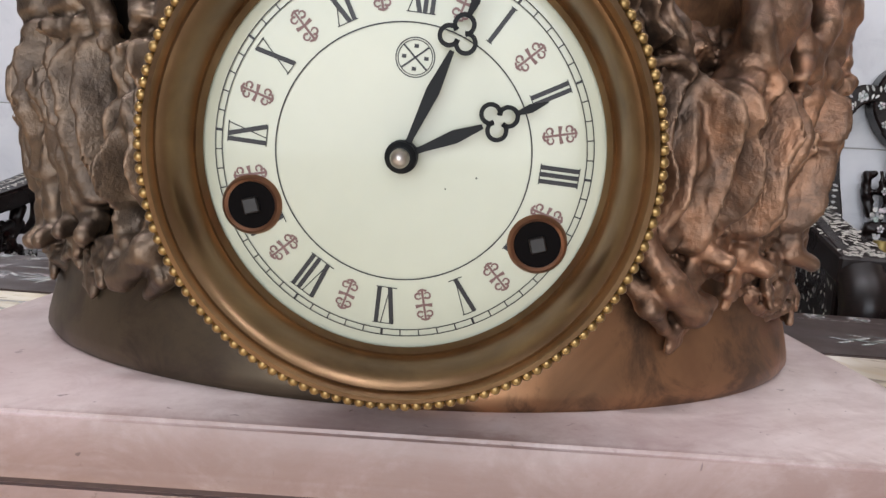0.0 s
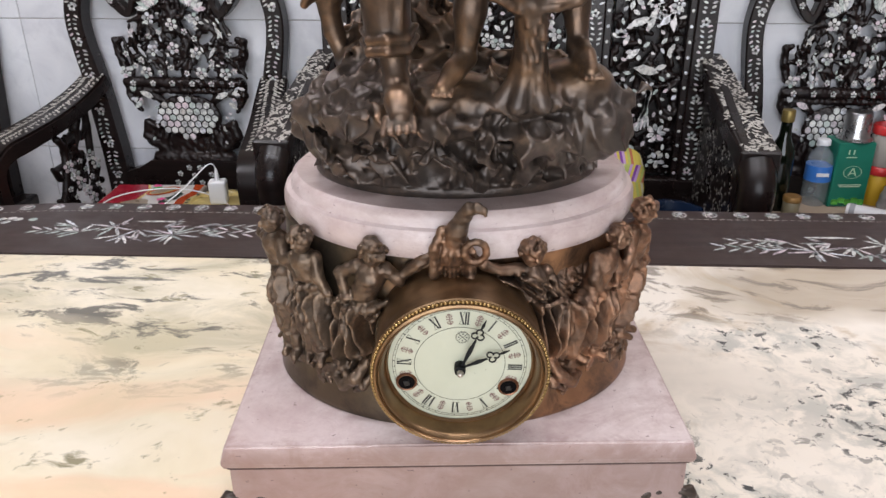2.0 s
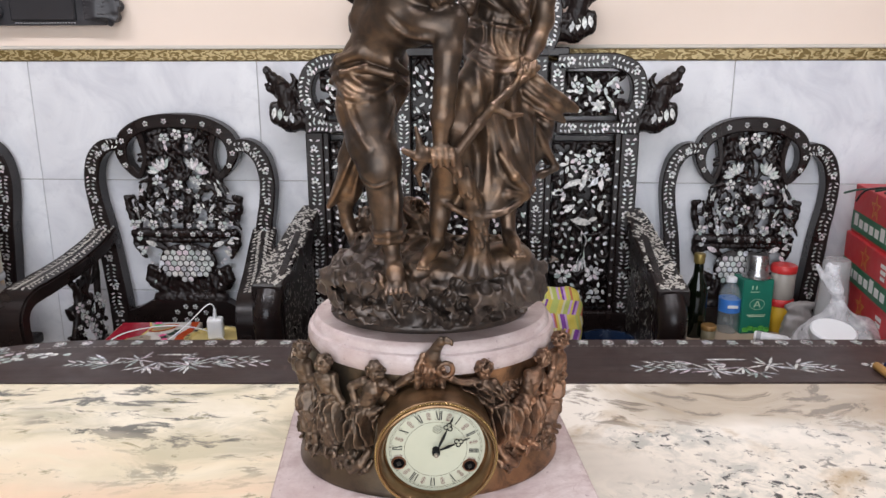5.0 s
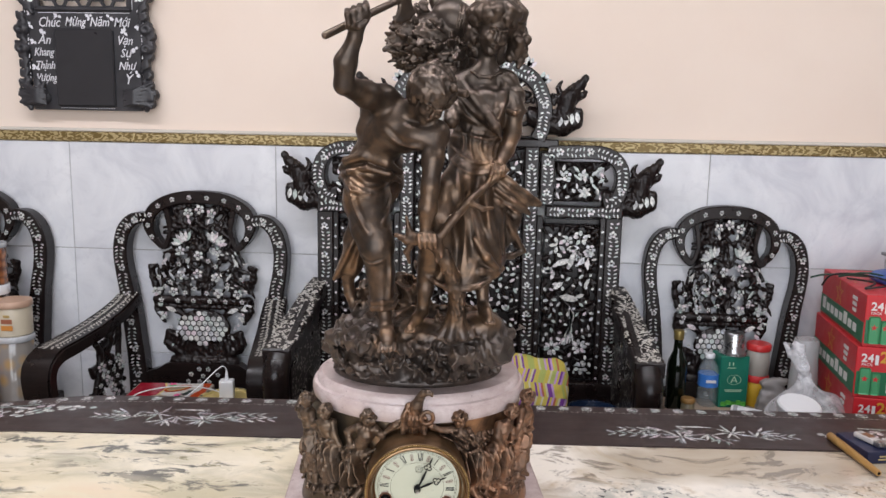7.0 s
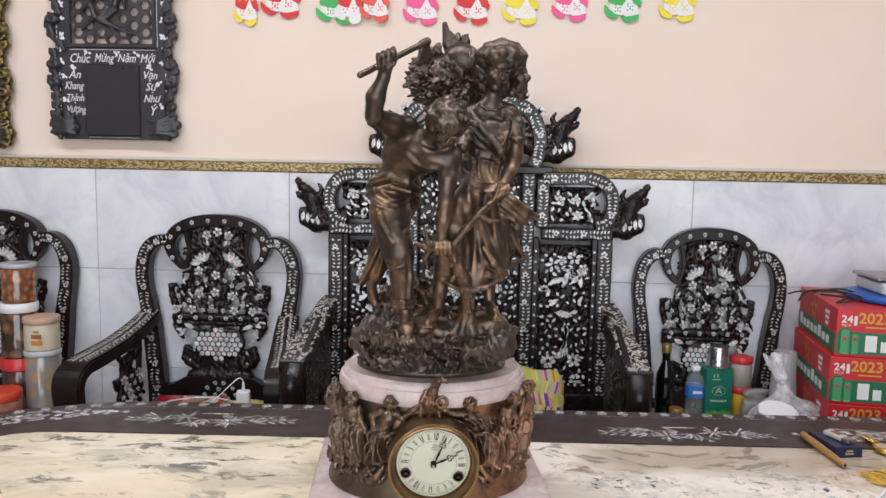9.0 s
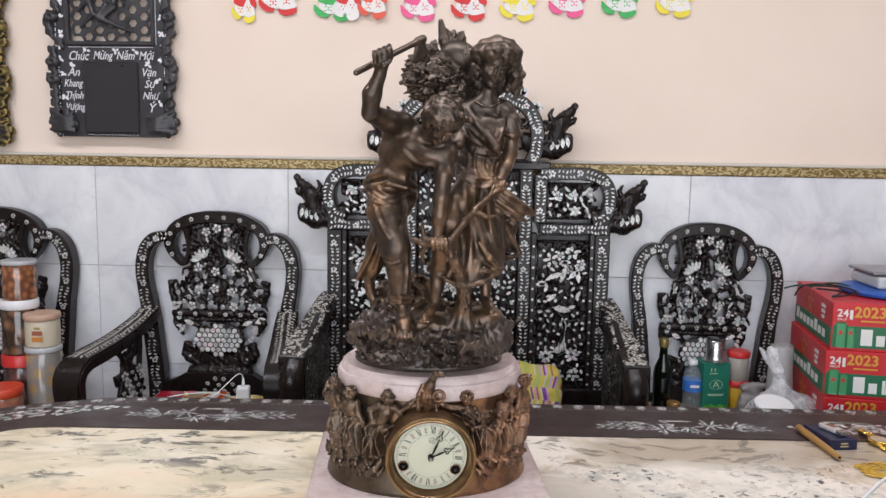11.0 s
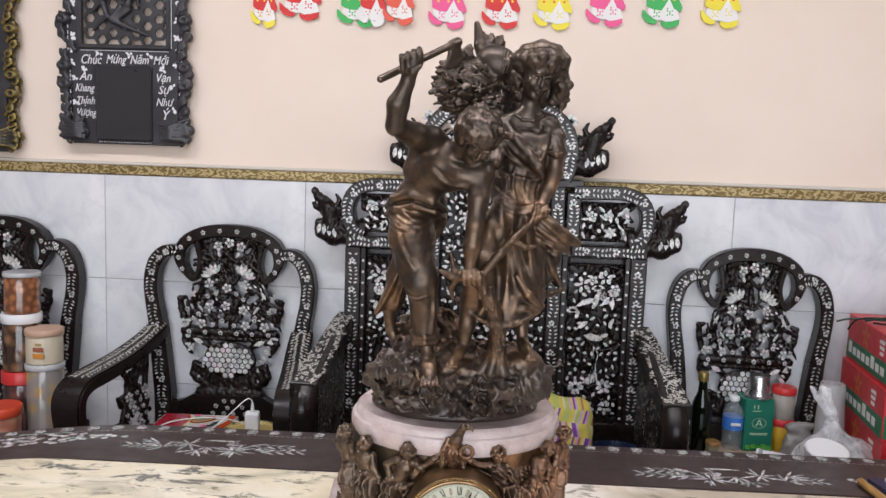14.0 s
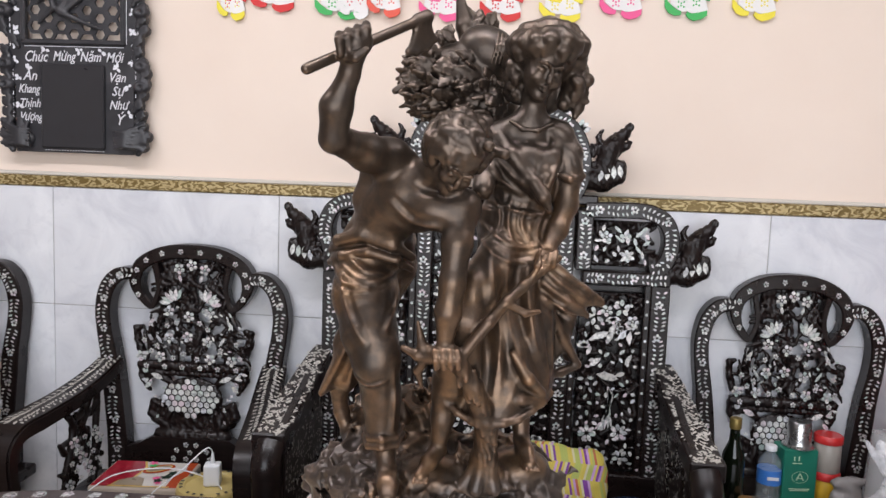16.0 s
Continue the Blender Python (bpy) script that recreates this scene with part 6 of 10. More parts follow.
# seated boy, leaning
torso((43, 0.208), (46, 0.230), (48, 0.240), (49.5, 0.252), 0.95, 0.012)
arm((43, 0.236, 0.014), (40.5, 0.222, 0.020), (43, 0.206, 0.022))
arm((50, 0.234, 0.014), (53, 0.220, 0.018), (50, 0.206, 0.022))
leg((42, 0.206, 0.014), (37, 0.192, 0.020), (38, 0.168, 0.014), (37, 0.146, 0.008))
leg((46, 0.206, 0.014), (49, 0.186, 0.020), (46, 0.164, 0.014), (45, 0.142, 0.008))
# standing boy at the side
torso((65, 0.216), (65.5, 0.240), (65, 0.250), (63.5, 0.264), 1.02, 0.014)
arm((61, 0.246, 0.018), (57, 0.230, 0.022), (54, 0.212, 0.020))
arm((69, 0.245, 0.018), (72, 0.228, 0.022), (68, 0.212, 0.026))
leg((63.5, 0.212, 0.014), (62, 0.188, 0.018), (62, 0.164, 0.014), (61, 0.142, 0.010))
leg((67, 0.212, 0.014), (68, 0.188, 0.016), (68, 0.162, 0.012), (68, 0.140, 0.008))
gown([(60, 0.218, 0.020), (65, 0.213, 0.026), (71, 0.218, 0.020)], [(58, 0.190, 0.014), (63, 0.184, 0.020), (72, 0.180, 0.014)], 7, 0.0026)
# skirts of cloth hanging over their legs
for c, lo in ((-32, 0.150), (-46, 0.146), (-62, 0.150), (34, 0.146), (46, 0.150), (65, 0.148)):
    gown([(c - 5, 0.206, 0.012), (c, 0.200, 0.020), (c + 5, 0.206, 0.012)], [(c - 8, lo + 0.008, 0.008), (c, lo, 0.014), (c + 7, lo + 0.010, 0.008)], 7, 0.0032)
# leaves, shells and tufts at their feet
for side in (-1, 1):
    for i in range(44):
        th = side * rng.uniform(30, 94)
        z = 0.122 + 0.045 * rng.rand() ** 1.6
        o = on(th, z, 0.004)
        n = on(th, z, 1.0) - o
        n = n / np.linalg.norm(n)
        d = rng.normal(size=3) + (0, 0, 0.4)
        leaf(f, o, d - n * (d @ n) * 0.85, n + rng.normal(size=3) * 0.3, 0.012 + 0.008 * rng.rand(), 0.008)
    for i in range(16):
        th = side * rng.uniform(52, 68)
        z = rng.uniform(0.15, 0.235)
        limb([(th, z, 0.004), (th + rng.normal() * 2, z + 0.010, 0.010), (th + rng.normal() * 3, z + 0.022, 0.006)], [0.0018, 0.0034, 0.0018], 0.002)
    limb([(side * 27, 0.150, 0.010), (side * 30, 0.134, 0.014), (side * 34, 0.124, 0.012), (side * 38, 0.126, 0.008)], [0.004, 0.0055, 0.005, 0.003])
    limb([(side * 26, 0.136, 0.006), (side * 28, 0.126, 0.010), (side * 31, 0.118, 0.006)], [0.003, 0.004, 0.0025])
# wing cloth from the boy up to the bird, feathered
for i in range(8):
    t = i / 7
    limb([(-17 + 2 * t, 0.230 + 0.010 * t, 0.008), (-11.5 + 2.2 * t, 0.244 + 0.010 * t, 0.012), (-6.5 + 1.5 * t, 0.258 + 0.008 * t, 0.012)], [0.0020, 0.0032, 0.0034], 0.002)
# bird perched over the dial, neck up before the slab, a coil at its side
f.path([(-0.005, -0.136, 0.240), (-0.006, -0.144, 0.262), (-0.002, -0.152, 0.284), (0.003, -0.158, 0.298)], [0.0075, 0.0105, 0.0078, 0.0056], 0.004)
f.path([(0.003, -0.158, 0.298), (0.007, -0.163, 0.3055), (0.0125, -0.167, 0.3075), (0.017, -0.170, 0.3068), (0.0182, -0.171, 0.3030)], [0.0056, 0.0050, 0.0038, 0.0024, 0.0012], 0.0025)
for i in range(11):
    t = i / 10
    x = -0.020 + 0.032 * t
    low = 0.232 + 0.012 * abs(math.sin(7 * t))
    b = 26 * (x + 0.004) ** 2
    f.path([(x * 0.55 - 0.002, -0.153 + b, 0.286 - 0.014 * abs(t - 0.4)), (x * 0.9, -0.1555 + b + 0.002 * (i % 2), 0.264), (x * 1.05, -0.146 + b * 0.6, low)], [0.0014, 0.0022, 0.0011], 0.0008)
ring = [(0.012 + 0.0085 * math.cos(a), -0.157 - 0.002 * math.sin(a), 0.268 + 0.0092 * math.sin(a)) for a in np.linspace(2.6, -3.4, 14)]
f.path(ring, [0.0029] * 14, 0.0010)
f.path([(-0.013, -0.150, 0.284), (-0.019, -0.149, 0.268), (-0.020, -0.145, 0.244), (-0.018, -0.141, 0.230)], [0.0036, 0.0046, 0.0036, 0.0014], 0.002)
f.path([(0.006, -0.146, 0.256), (0.009, -0.147, 0.242), (0.011, -0.143, 0.232)], [0.0034, 0.0030, 0.0014], 0.0015)
f.rough(0.0003, 0.010, 4)
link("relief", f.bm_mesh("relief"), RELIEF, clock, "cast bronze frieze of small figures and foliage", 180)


# ---------------------------------------------------------------- pearl inlay


def pearl_flower_mesh(r=0.0125, petals=5, name="pearl_flower"):
    bm = bmesh.new()
    for i in range(petals):
        a = 2 * math.pi * i / petals
        c = Vector((math.sin(a) * r * 0.62, 0, math.cos(a) * r * 0.62))
        ring = [bm.verts.new(c + Vector((math.cos(t) * r * 0.335, -0.0006, math.sin(t) * r * 0.335))) for t in [2 * math.pi * k / 8 for k in range(8)]]
        back = [bm.verts.new((v.co.x, 0.0004, v.co.z)) for v in ring]
        bm.faces.new(ring)
        for k in range(8):
            bm.faces.new((ring[(k + 1) % 8], ring[k], back[k], back[(k + 1) % 8]))
    ring = [bm.verts.new((math.cos(t) * r * 0.2, -0.0009, math.sin(t) * r * 0.2)) for t in [2 * math.pi * k / 6 for k in range(6)]]
    bm.faces.new(ring)
    me = bpy.data.meshes.new(name)
    bm.to_mesh(me)
    bm.free()
    me.materials.append(PEARL)
    return me


FLOWER = pearl_flower_mesh(0.0172)
SMALL_FLOWER = pearl_flower_mesh(0.0088)


def flower(parent, x, y, z, turn=0.0, big=True):
    ob = new("pearl_flower", FLOWER if big else SMALL_FLOWER)
    ob.parent = parent
    ob.matrix_basis = pose(x, y, z, 0, turn, 0)
    return ob


def leaf(bm, p, ang, ln, w, up, side):
    """One flat leaf of shell at p in the plane of side and up, its tip at ang."""
    d = side * math.sin(ang) + up * math.cos(ang)
    q = side * math.cos(ang) - up * math.sin(ang)
    p = Vector(p)
    pts = [p, p + d * ln * 0.35 + q * w * 0.5, p + d * ln * 0.75 + q * w * 0.42, p + d * ln, p + d * ln * 0.75 - q * w * 0.42, p + d * ln * 0.35 - q * w * 0.5]
    bm.faces.new([bm.verts.new(v) for v in pts])


XA, ZA = Vector((1, 0, 0)), Vector((0, 0, 1))


def sprig(bm, line, y, ln=0.0125, w=0.0062, step=0.0088, rng=random.Random(3), spread=0.011):
    """A trailing vine of small paired leaves with a blossom now and then, along a line of (x, z)."""
    ln, w, step = 0.0125, 0.0056, 0.0118
    line = [Vector((p[0], y, p[1])) for p in line]
    pos, k, run = 0.0, 0, 0.03
    for a, b in zip(line, line[1:]):
        seg = (b - a).length
        d = (b - a) / max(seg, 1e-6)
        ang = math.atan2(d.x, d.z)
        q = Vector((d.z, 0, -d.x))
        while pos < seg:
            p = a + d * pos + q * 0.003 * math.sin(run * 55)
            if run > 0.064:
                r = 0.0098 + 0.002 * rng.random()
                for i in range(5):
                    t = 2 * math.pi * i / 5 + run
                    c = p + Vector((math.sin(t), 0, math.cos(t))) * r * 0.62
                    bm.faces.new([bm.verts.new(c + Vector((math.cos(u), -0.04, math.sin(u))) * r * 0.37) for u in [2 * math.pi * j / 7 for j in range(7)]])
                run = 0.0
                pos += step * 1.7
                continue
            for e in (-1, 1):
                leaf(bm, p + q * e * spread * (0.18 + 0.30 * rng.random()), ang + e * (0.95 + 0.4 * rng.random()), ln * (0.8 + 0.35 * rng.random()), w * (0.8 + 0.3 * rng.random()), ZA, XA)
            n = step * (0.9 + 0.2 * rng.random())
            pos += n
            run += n
            k += 1
        pos -= seg


def dots(bm, line, y, r, gap):
    """Small round studs along a line of (x, z)."""
    line = [Vector((p[0], y, p[1])) for p in line]
    pos = gap / 2
    for a, b in zip(line, line[1:]):
        seg = (b - a).length
        while pos < seg:
            p = a + (b - a) * (pos / max(seg, 1e-6))
            bm.faces.new([bm.verts.new(p + Vector((math.cos(t) * r, 0, math.sin(t) * r))) for t in [2 * math.pi * i / 7 for i in range(7)]])
            pos += gap
        pos -= seg


def face_front(bm):
    """Turn flat inlay faces to the front."""
    bm.normal_update()
    for fc in bm.faces:
        if fc.normal.y > 0 or (abs(fc.normal.y) < 0.01 and fc.normal.z < 0):
            fc.normal_flip()
    return bm


def stuff_part(name, bm, mat, parent, label=""):
    ob = part(name, face_front(bm), mat, parent, label)
    ob["kind"] = "stuff"
    return ob


def hexes(bm, cx, cz, a, b, y, r):
    """Hexagonal shell pieces filling an oval."""
    dx, dz = r * 1.86, r * 1.62
    for j in range(-8, 9):
        for i in range(-10, 11):
            x, z = (i + 0.5 * (j % 2)) * dx, j * dz
            if (x / a) ** 2 + (z / b) ** 2 < 0.96:
                bm.faces.new([bm.verts.new((cx + x + 0.9 * r * math.sin(t), y, cz + z + 0.9 * r * math.cos(t))) for t in [math.pi / 3 * k for k in range(6)]])


# ---------------------------------------------------------------- armchairs


def carved_splat(seed):
    """The pierced and carved back panel of an armchair."""
    f = Field((-0.20, -0.034, 0.60), (0.20, 0.022, 1.165), 0.0032)
    rng = np.random.RandomState(seed)
    half = lambda z: float(np.interp(z, (0.60, 0.66, 0.72, 0.80, 0.845, 0.87, 0.93, 0.98, 1.02, 1.08, 1.12), (0.105, 0.120, 0.125, 0.140, 0.160, 0.165, 0.165, 0.130, 0.112, 0.105, 0.08)))
    # shelf and scrolls
    f.cap((-0.155, -0.006, 0.838), (0.155, -0.006, 0.838), 0.014, k=0.003)
    f.cap((-0.145, -0.004, 0.816), (0.145, -0.004, 0.816), 0.009, k=0.003)
    f.ell((0, -0.004, 0.746), (0.090, 0.016, 0.060), k=0.004)
    f.ell((0, 0.002, 0.668), (0.085, 0.010, 0.044), k=0.004)
    for s in (-1, 1):
        f.path([(s * 0.095, 0, 0.66), (s * 0.128, 0, 0.69), (s * 0.120, 0, 0.725), (s * 0.092, 0, 0.715), (s * 0.10, 0, 0.69)], [0.012, 0.013, 0.012, 0.010, 0.009], 0.004)
        f.ell((s * 0.106, 0.003, 0.688), (0.030, 0.009, 0.036), k=0.004)
        f.path([(s * 0.075, 0, 0.79), (s * 0.11, -0.004, 0.815), (s * 0.14, 0, 0.80), (s * 0.145, 0, 0.775)], [0.011, 0.012, 0.010, 0.007], 0.004)
        f.path([(s * 0.07, 0, 0.70), (s * 0.085, 0, 0.66), (s * 0.07, 0, 0.63)], [0.012, 0.014, 0.014], 0.004)
        f.path([(s * 0.155, 0, 0.87), (s * 0.168, 0, 0.91), (s * 0.172, -0.004, 0.945), (s * 0.155, -0.004, 0.95)], [0.011, 0.012, 0.010, 0.007], 0.004)
        f.path([(s * 0.16, 0, 0.83), (s * 0.158, 0, 0.80), (s * 0.135, 0, 0.76)], [0.010, 0.010, 0.006], 0.004)
    f.cap((-0.10, 0, 0.628), (0.10, 0, 0.628), 0.020, k=0.005)
    # foliage, with gaps between
    for i in range(185):
        z = rng.uniform(0.865, 1.155)
        x = rng.uniform(-1, 1) * half(z)
        a = rng.rand() * 6.28
        n = 0.010 + 0.016 * rng.rand()
        p = np.array((x, -0.004 - 0.012 * rng.rand(), z))
        d = np.array((math.cos(a), 0, math.sin(a))) * n
        f.cap(p - d, p + d, 0.0075, 0.0035, 0.003)
    f.path([(0, 0.008, 0.86), (0.02, 0.008, 0.93), (-0.01, 0.008, 1.0), (0.0, 0.008, 1.16)], [0.012, 0.012, 0.012, 0.012], 0.004)
    for s in (-1, 1):
        f.path([(s * 0.10, 0.008, 0.86), (s * 0.12, 0.008, 0.93), (s * 0.09, 0.008, 1.0), (s * 0.075, 0.008, 1.15)], [0.012, 0.012, 0.010, 0.010], 0.004)
    f.rough(0.0012, 0.02, seed)
    return f.bm_mesh("splat")


# flowers of a splat: (x, z, big)
BLOOMS = [(-0.064, 1.004, 1), (-0.004, 0.990, 1), (0.056, 1.004, 1), (-0.040, 0.972, 0), (0.028, 0.972, 0), (-0.064, 0.925, 1), (-0.008, 0.930, 1), (0.050, 0.918, 1), (-0.070, 0.960, 0), (0.052, 0.955, 0), (-0.100, 0.900, 0), (0.090, 0.895, 0),
          (-0.148, 0.868, 1), (-0.090, 0.868, 1), (-0.052, 0.866, 0), (0.020, 0.866, 0), (0.060, 0.868, 1), (0.088, 0.884, 0), (0.124, 0.866, 1), (-0.118, 0.884, 0), (-0.138, 0.915, 0), (0.138, 0.915, 0), (-0.020, 0.880, 0), (0.148, 0.872, 0)]
crest_line = curve([(-0.150, 1.035), (-0.168, 1.085), (-0.150, 1.135), (-0.085, 1.170), (0.0, 1.178), (0.085, 1.170), (0.150, 1.135), (0.168, 1.085), (0.150, 1.035)], 6)
ear_line = curve([(0.163, 1.098), (0.185, 1.108), (0.222, 1.100), (0.252, 1.065), (0.266, 1.005), (0.262, 0.940), (0.250, 0.870), (0.242, 0.80), (0.232, 0.70), (0.225, 0.62), (0.222, 0.50)], 6)


def flat2(line):
    return [(p[0], p[1]) for p in [(v.x, v.y) for v in line]]


def armchair():
    ch = thing("armchair", pose(-0.830, 1.445, 0), "black lacquered carved armchair with dense mother-of-pearl inlay", "chair", "carved armchairs along the wall")
    bm = bmesh.new()
    band(bm, flat2([Vector((p.x, p.y)) for p in crest_line]), [0.018, 0.036, 0.040, 0.040, 0.042, 0.040, 0.040, 0.036, 0.018], -0.026, 0.018, 0.004)
    crest = part("crest", bm, WOOD, ch, "arched top rail", 40)
    for s in (-1, 1):
        bm = bmesh.new()
        band(bm, [(s * p.x, p.y) for p in ear_line], [0.020, 0.034, 0.042, 0.046, 0.046, 0.046, 0.050, 0.056, 0.058, 0.060, 0.06], -0.028, 0.020, 0.004)
        bmesh.ops.recalc_face_normals(bm, faces=bm.faces)
        st = part("back_stile", bm, WOOD, ch, "", 40)
        bm = bmesh.new()
        sprig(bm, [(s * p.x, p.y) for p in ear_line[4:62]], -0.0288, 0.019, 0.0095, 0.0095, random.Random(4), 0.011)
        stuff_part("pearl_sprig", bm, PEARL, st)
        flower(st, s * 0.214, -0.0288, 1.098, 20, False)
        flower(st, s * 0.236, -0.0288, 1.082, 50, False)
        # openings' rim between crest and panel
        bm = bmesh.new()
        band(bm, [(s * p.x, p.y) for p in curve([(0.150, 1.04), (0.125, 1.015), (0.11, 1.03), (0.10, 1.07), (0.105, 1.11), (0.115, 1.15)], 5)], [0.026, 0.02, 0.016, 0.016, 0.018, 0.02], -0.020, 0.014, 0.003)
        bmesh.ops.recalc_face_normals(bm, faces=bm.faces)
        part("bracket", bm, WOOD, ch, "", 40)
    splat = link("splat", carved_splat(7), WOOD, ch, "pierced carved back panel with flowers", 60)
    rnd = random.Random(8)
    for x, z, big in BLOOMS:
        flower(splat, x, -0.024 - 0.004 * rnd.random(), z, rnd.random() * 70, bool(big))
    for x, z in [(p.x, p.y) for p in crest_line[2:-2:4]]:
        flower(crest, x, -0.0268, z, rnd.random() * 70, False)
    for x, z in ((-0.034, 1.140), (0.004, 1.152), (0.042, 1.140)):
        flower(crest, x, -0.024, z - 0.012, rnd.random() * 70, True)
    bm = bmesh.new()
    for s in (-1, 1):
        for i in range(6):                       # lotus fans under the crest
            leaf(bm, (s * (0.040 + 0.004 * i), -0.026, 1.036 - 0.002 * i), s * (-0.35 + 0.36 * i), 0.040 - 0.002 * abs(i - 2), 0.0125, ZA, XA)
        leaf(bm, (s * 0.108, -0.024, 0.985), s * -0.55 + math.pi, 0.036, 0.010, ZA, XA)
        leaf(bm, (s * 0.084, -0.025, 0.905), s * 0.6, 0.036, 0.009, ZA, XA)
        leaf(bm, (s * 0.028, -0.025, 1.090), s * 0.3, 0.022, 0.010, ZA, XA)
        leaf(bm, (s * 0.112, -0.024, 0.955), s * 0.7, 0.022, 0.008, ZA, XA)
        for i in range(15):
            z = rnd.uniform(0.875, 1.02)
            leaf(bm, (s * rnd.uniform(0.02, 0.145), -0.024, z), rnd.uniform(-3, 3), rnd.uniform(0.010, 0.018), 0.006, ZA, XA)
        leaf(bm, (s * 0.085, -0.018, 0.800), s * 1.2, 0.040, 0.016, ZA, XA)
        leaf(bm, (s * 0.12, -0.018, 0.79), s * 2.3, 0.030, 0.013, ZA, XA)
        for i in range(6):
            leaf(bm, (s * rnd.uniform(0.125, 0.150), -0.016, rnd.uniform(0.775, 0.83)), rnd.uniform(-3, 3), 0.018, 0.009, ZA, XA)
        for i in range(5):
            leaf(bm, (s * rnd.uniform(0.085, 0.12), -0.016, rnd.uniform(0.68, 0.775)), rnd.uniform(-3, 3), 0.013, 0.007, ZA, XA)
    hexes(bm, 0, 0.746, 0.080, 0.052, -0.0215, 0.0104)
    stuff_part("pearl_inlay", bm, PEARL, splat)
    for x in (-0.135, -0.08, -0.027, 0.027, 0.08, 0.135):
        flower(splat, x, -0.0205, 0.838, 0, False)
    # lower back block with studs, seat, legs
    bm = bmesh.new()
    plate(bm, [(-0.204, 0.50), (0.204, 0.50), (0.204, 0.588), (0.160, 0.602), (0.118, 0.626), (-0.118, 0.626), (-0.160, 0.602), (-0.204, 0.588)], -0.022, 0.014, 0.003)
    bmesh.ops.recalc_face_normals(bm, faces=bm.faces)
    blk = part("lower_back", bm, WOOD, ch)
    for x, z in ((-0.012, 0.608), (0.018, 0.608), (-0.04, 0.59), (0.05, 0.59), (0.0, 0.585), (-0.012, 0.565), (0.02, 0.565), (-0.05, 0.565), (0.06, 0.567)):
        flower(blk, x, -0.0265, z, 10, False)
    bm = bmesh.new()
    box(bm, (0, -0.215, 0.485), (0.60, 0.46, 0.035), 0.008, seg=2)
    part("seat", bm, WOOD, ch, "dark wooden seat")
    bm = bmesh.new()
    box(bm, (0, -0.42, 0.44), (0.54, 0.025, 0.06), 0.004)
    part("seat_rail", bm, WOOD, ch)
    for s in (-1, 1):
        bm = bmesh.new()
        tube(bm, curve([(s * 0.225, 0, 0.47), (s * 0.225, 0.005, 0.25), (s * 0.23, 0.02, 0.0)], 4), 0.026, 8)
        part("leg", bm, WOOD, ch)
        # arm: a broad flat rail that slopes outwards and bends down into the front post
        line = curve([(s * 0.246, 0.0, 0.842), (s * 0.258, -0.08, 0.808), (s * 0.280, -0.19, 0.776), (s * 0.302, -0.30, 0.757), (s * 0.316, -0.375, 0.744), (s * 0.322, -0.412, 0.705), (s * 0.320, -0.408, 0.62), (s * 0.305, -0.40, 0.50)], 6)
        bm = bmesh.new()
        rows = []
        for i, p in enumerate(line):
            d = (line[min(i + 1, len(line) - 1)] - line[max(i - 1, 0)]).normalized()
            sd = Vector((1, 0, 0))
            up = sd.cross(d).normalized()
            if up.z < 0 or (abs(up.z) < 0.3 and up.y > 0):
                up = -up
            t = i / (len(line) - 1)
            w, h = 0.036 + 0.010 * math.sin(3 * t), 0.021
            rows.append([bm.verts.new(p + sd * e * w + up * g * h) for e, g in ((-1, 1), (1, 1), (1, -1), (-1, -1))])
        for r0, r1 in zip(rows, rows[1:]):
            for j in range(4):
                bm.faces.new((r0[j], r0[(j + 1) % 4], r1[(j + 1) % 4], r1[j]))
        bm.faces.new(rows[0])
        bm.faces.new(list(reversed(rows[-1])))
        bmesh.ops.recalc_face_normals(bm, faces=bm.faces)
        bmesh.ops.bevel(bm, geom=[e for e in bm.edges if len(e.link_faces) == 2 and e.calc_face_angle(0) > 0.9], offset=0.006, segments=2, affect="EDGES")
        arm = part("arm", bm, WOOD, ch, "broad sloping arm inlaid with vine", 50)
        bm = bmesh.new()
        for i in range(0, 23):
            p, d = line[i], (line[i + 1] - line[i]).normalized()
            sd = Vector((1, 0, 0))
            up = sd.cross(d).normalized()
            up = up if up.z > 0 else -up
            for e in (-1, 1):
                for k, off in ((0.0, 0.004), (0.5, 0.004), (0.25, 0.017)):
                    leaf(bm, p + (line[i + 1] - line[i]) * k + sd * e * (off + 0.003 * rnd.random()) + up * 0.0217, e * rnd.uniform(0.6, 1.1), rnd.uniform(0.012, 0.018), 0.0058, d, sd)
        for fc in bm.faces:
            fc.normal_update()
            if fc.normal.z < 0:
                fc.normal_flip()
        ob = part("pearl_sprig", bm, BONE, arm)
        ob["kind"] = "stuff"
        # carved bracket under the arm
        f = Field((-0.02, -0.13, -0.17), (0.02, 0.13, 0.13), 0.0035)
        r2 = np.random.RandomState(5)
        for i in range(58):
            y, z = r2.uniform(-0.085, 0.115), r2.uniform(-0.15, 0.10)
            if z > 0.10 - 0.35 * (0.1 - y):
                continue
            a = r2.rand() * 6.28
            d = np.array((0, math.cos(a), math.sin(a))) * 0.022
            f.cap((0.004 * r2.normal(), y - d[1], z - d[2]), (0.004 * r2.normal(), y + d[1], z + d[2]), 0.010, 0.006, 0.004)
        f.cap((0, 0.08, -0.15), (0, 0.10, 0.10), 0.010, k=0.004)
        f.cap((0, -0.07, -0.15), (0, -0.02, 0.03), 0.010, k=0.004)
        br = link("arm_bracket", f.bm_mesh("arm_bracket"), WOOD, ch, "carved pierced bracket under arm", 60)
        br.location = (s * 0.268, -0.155, 0.665)
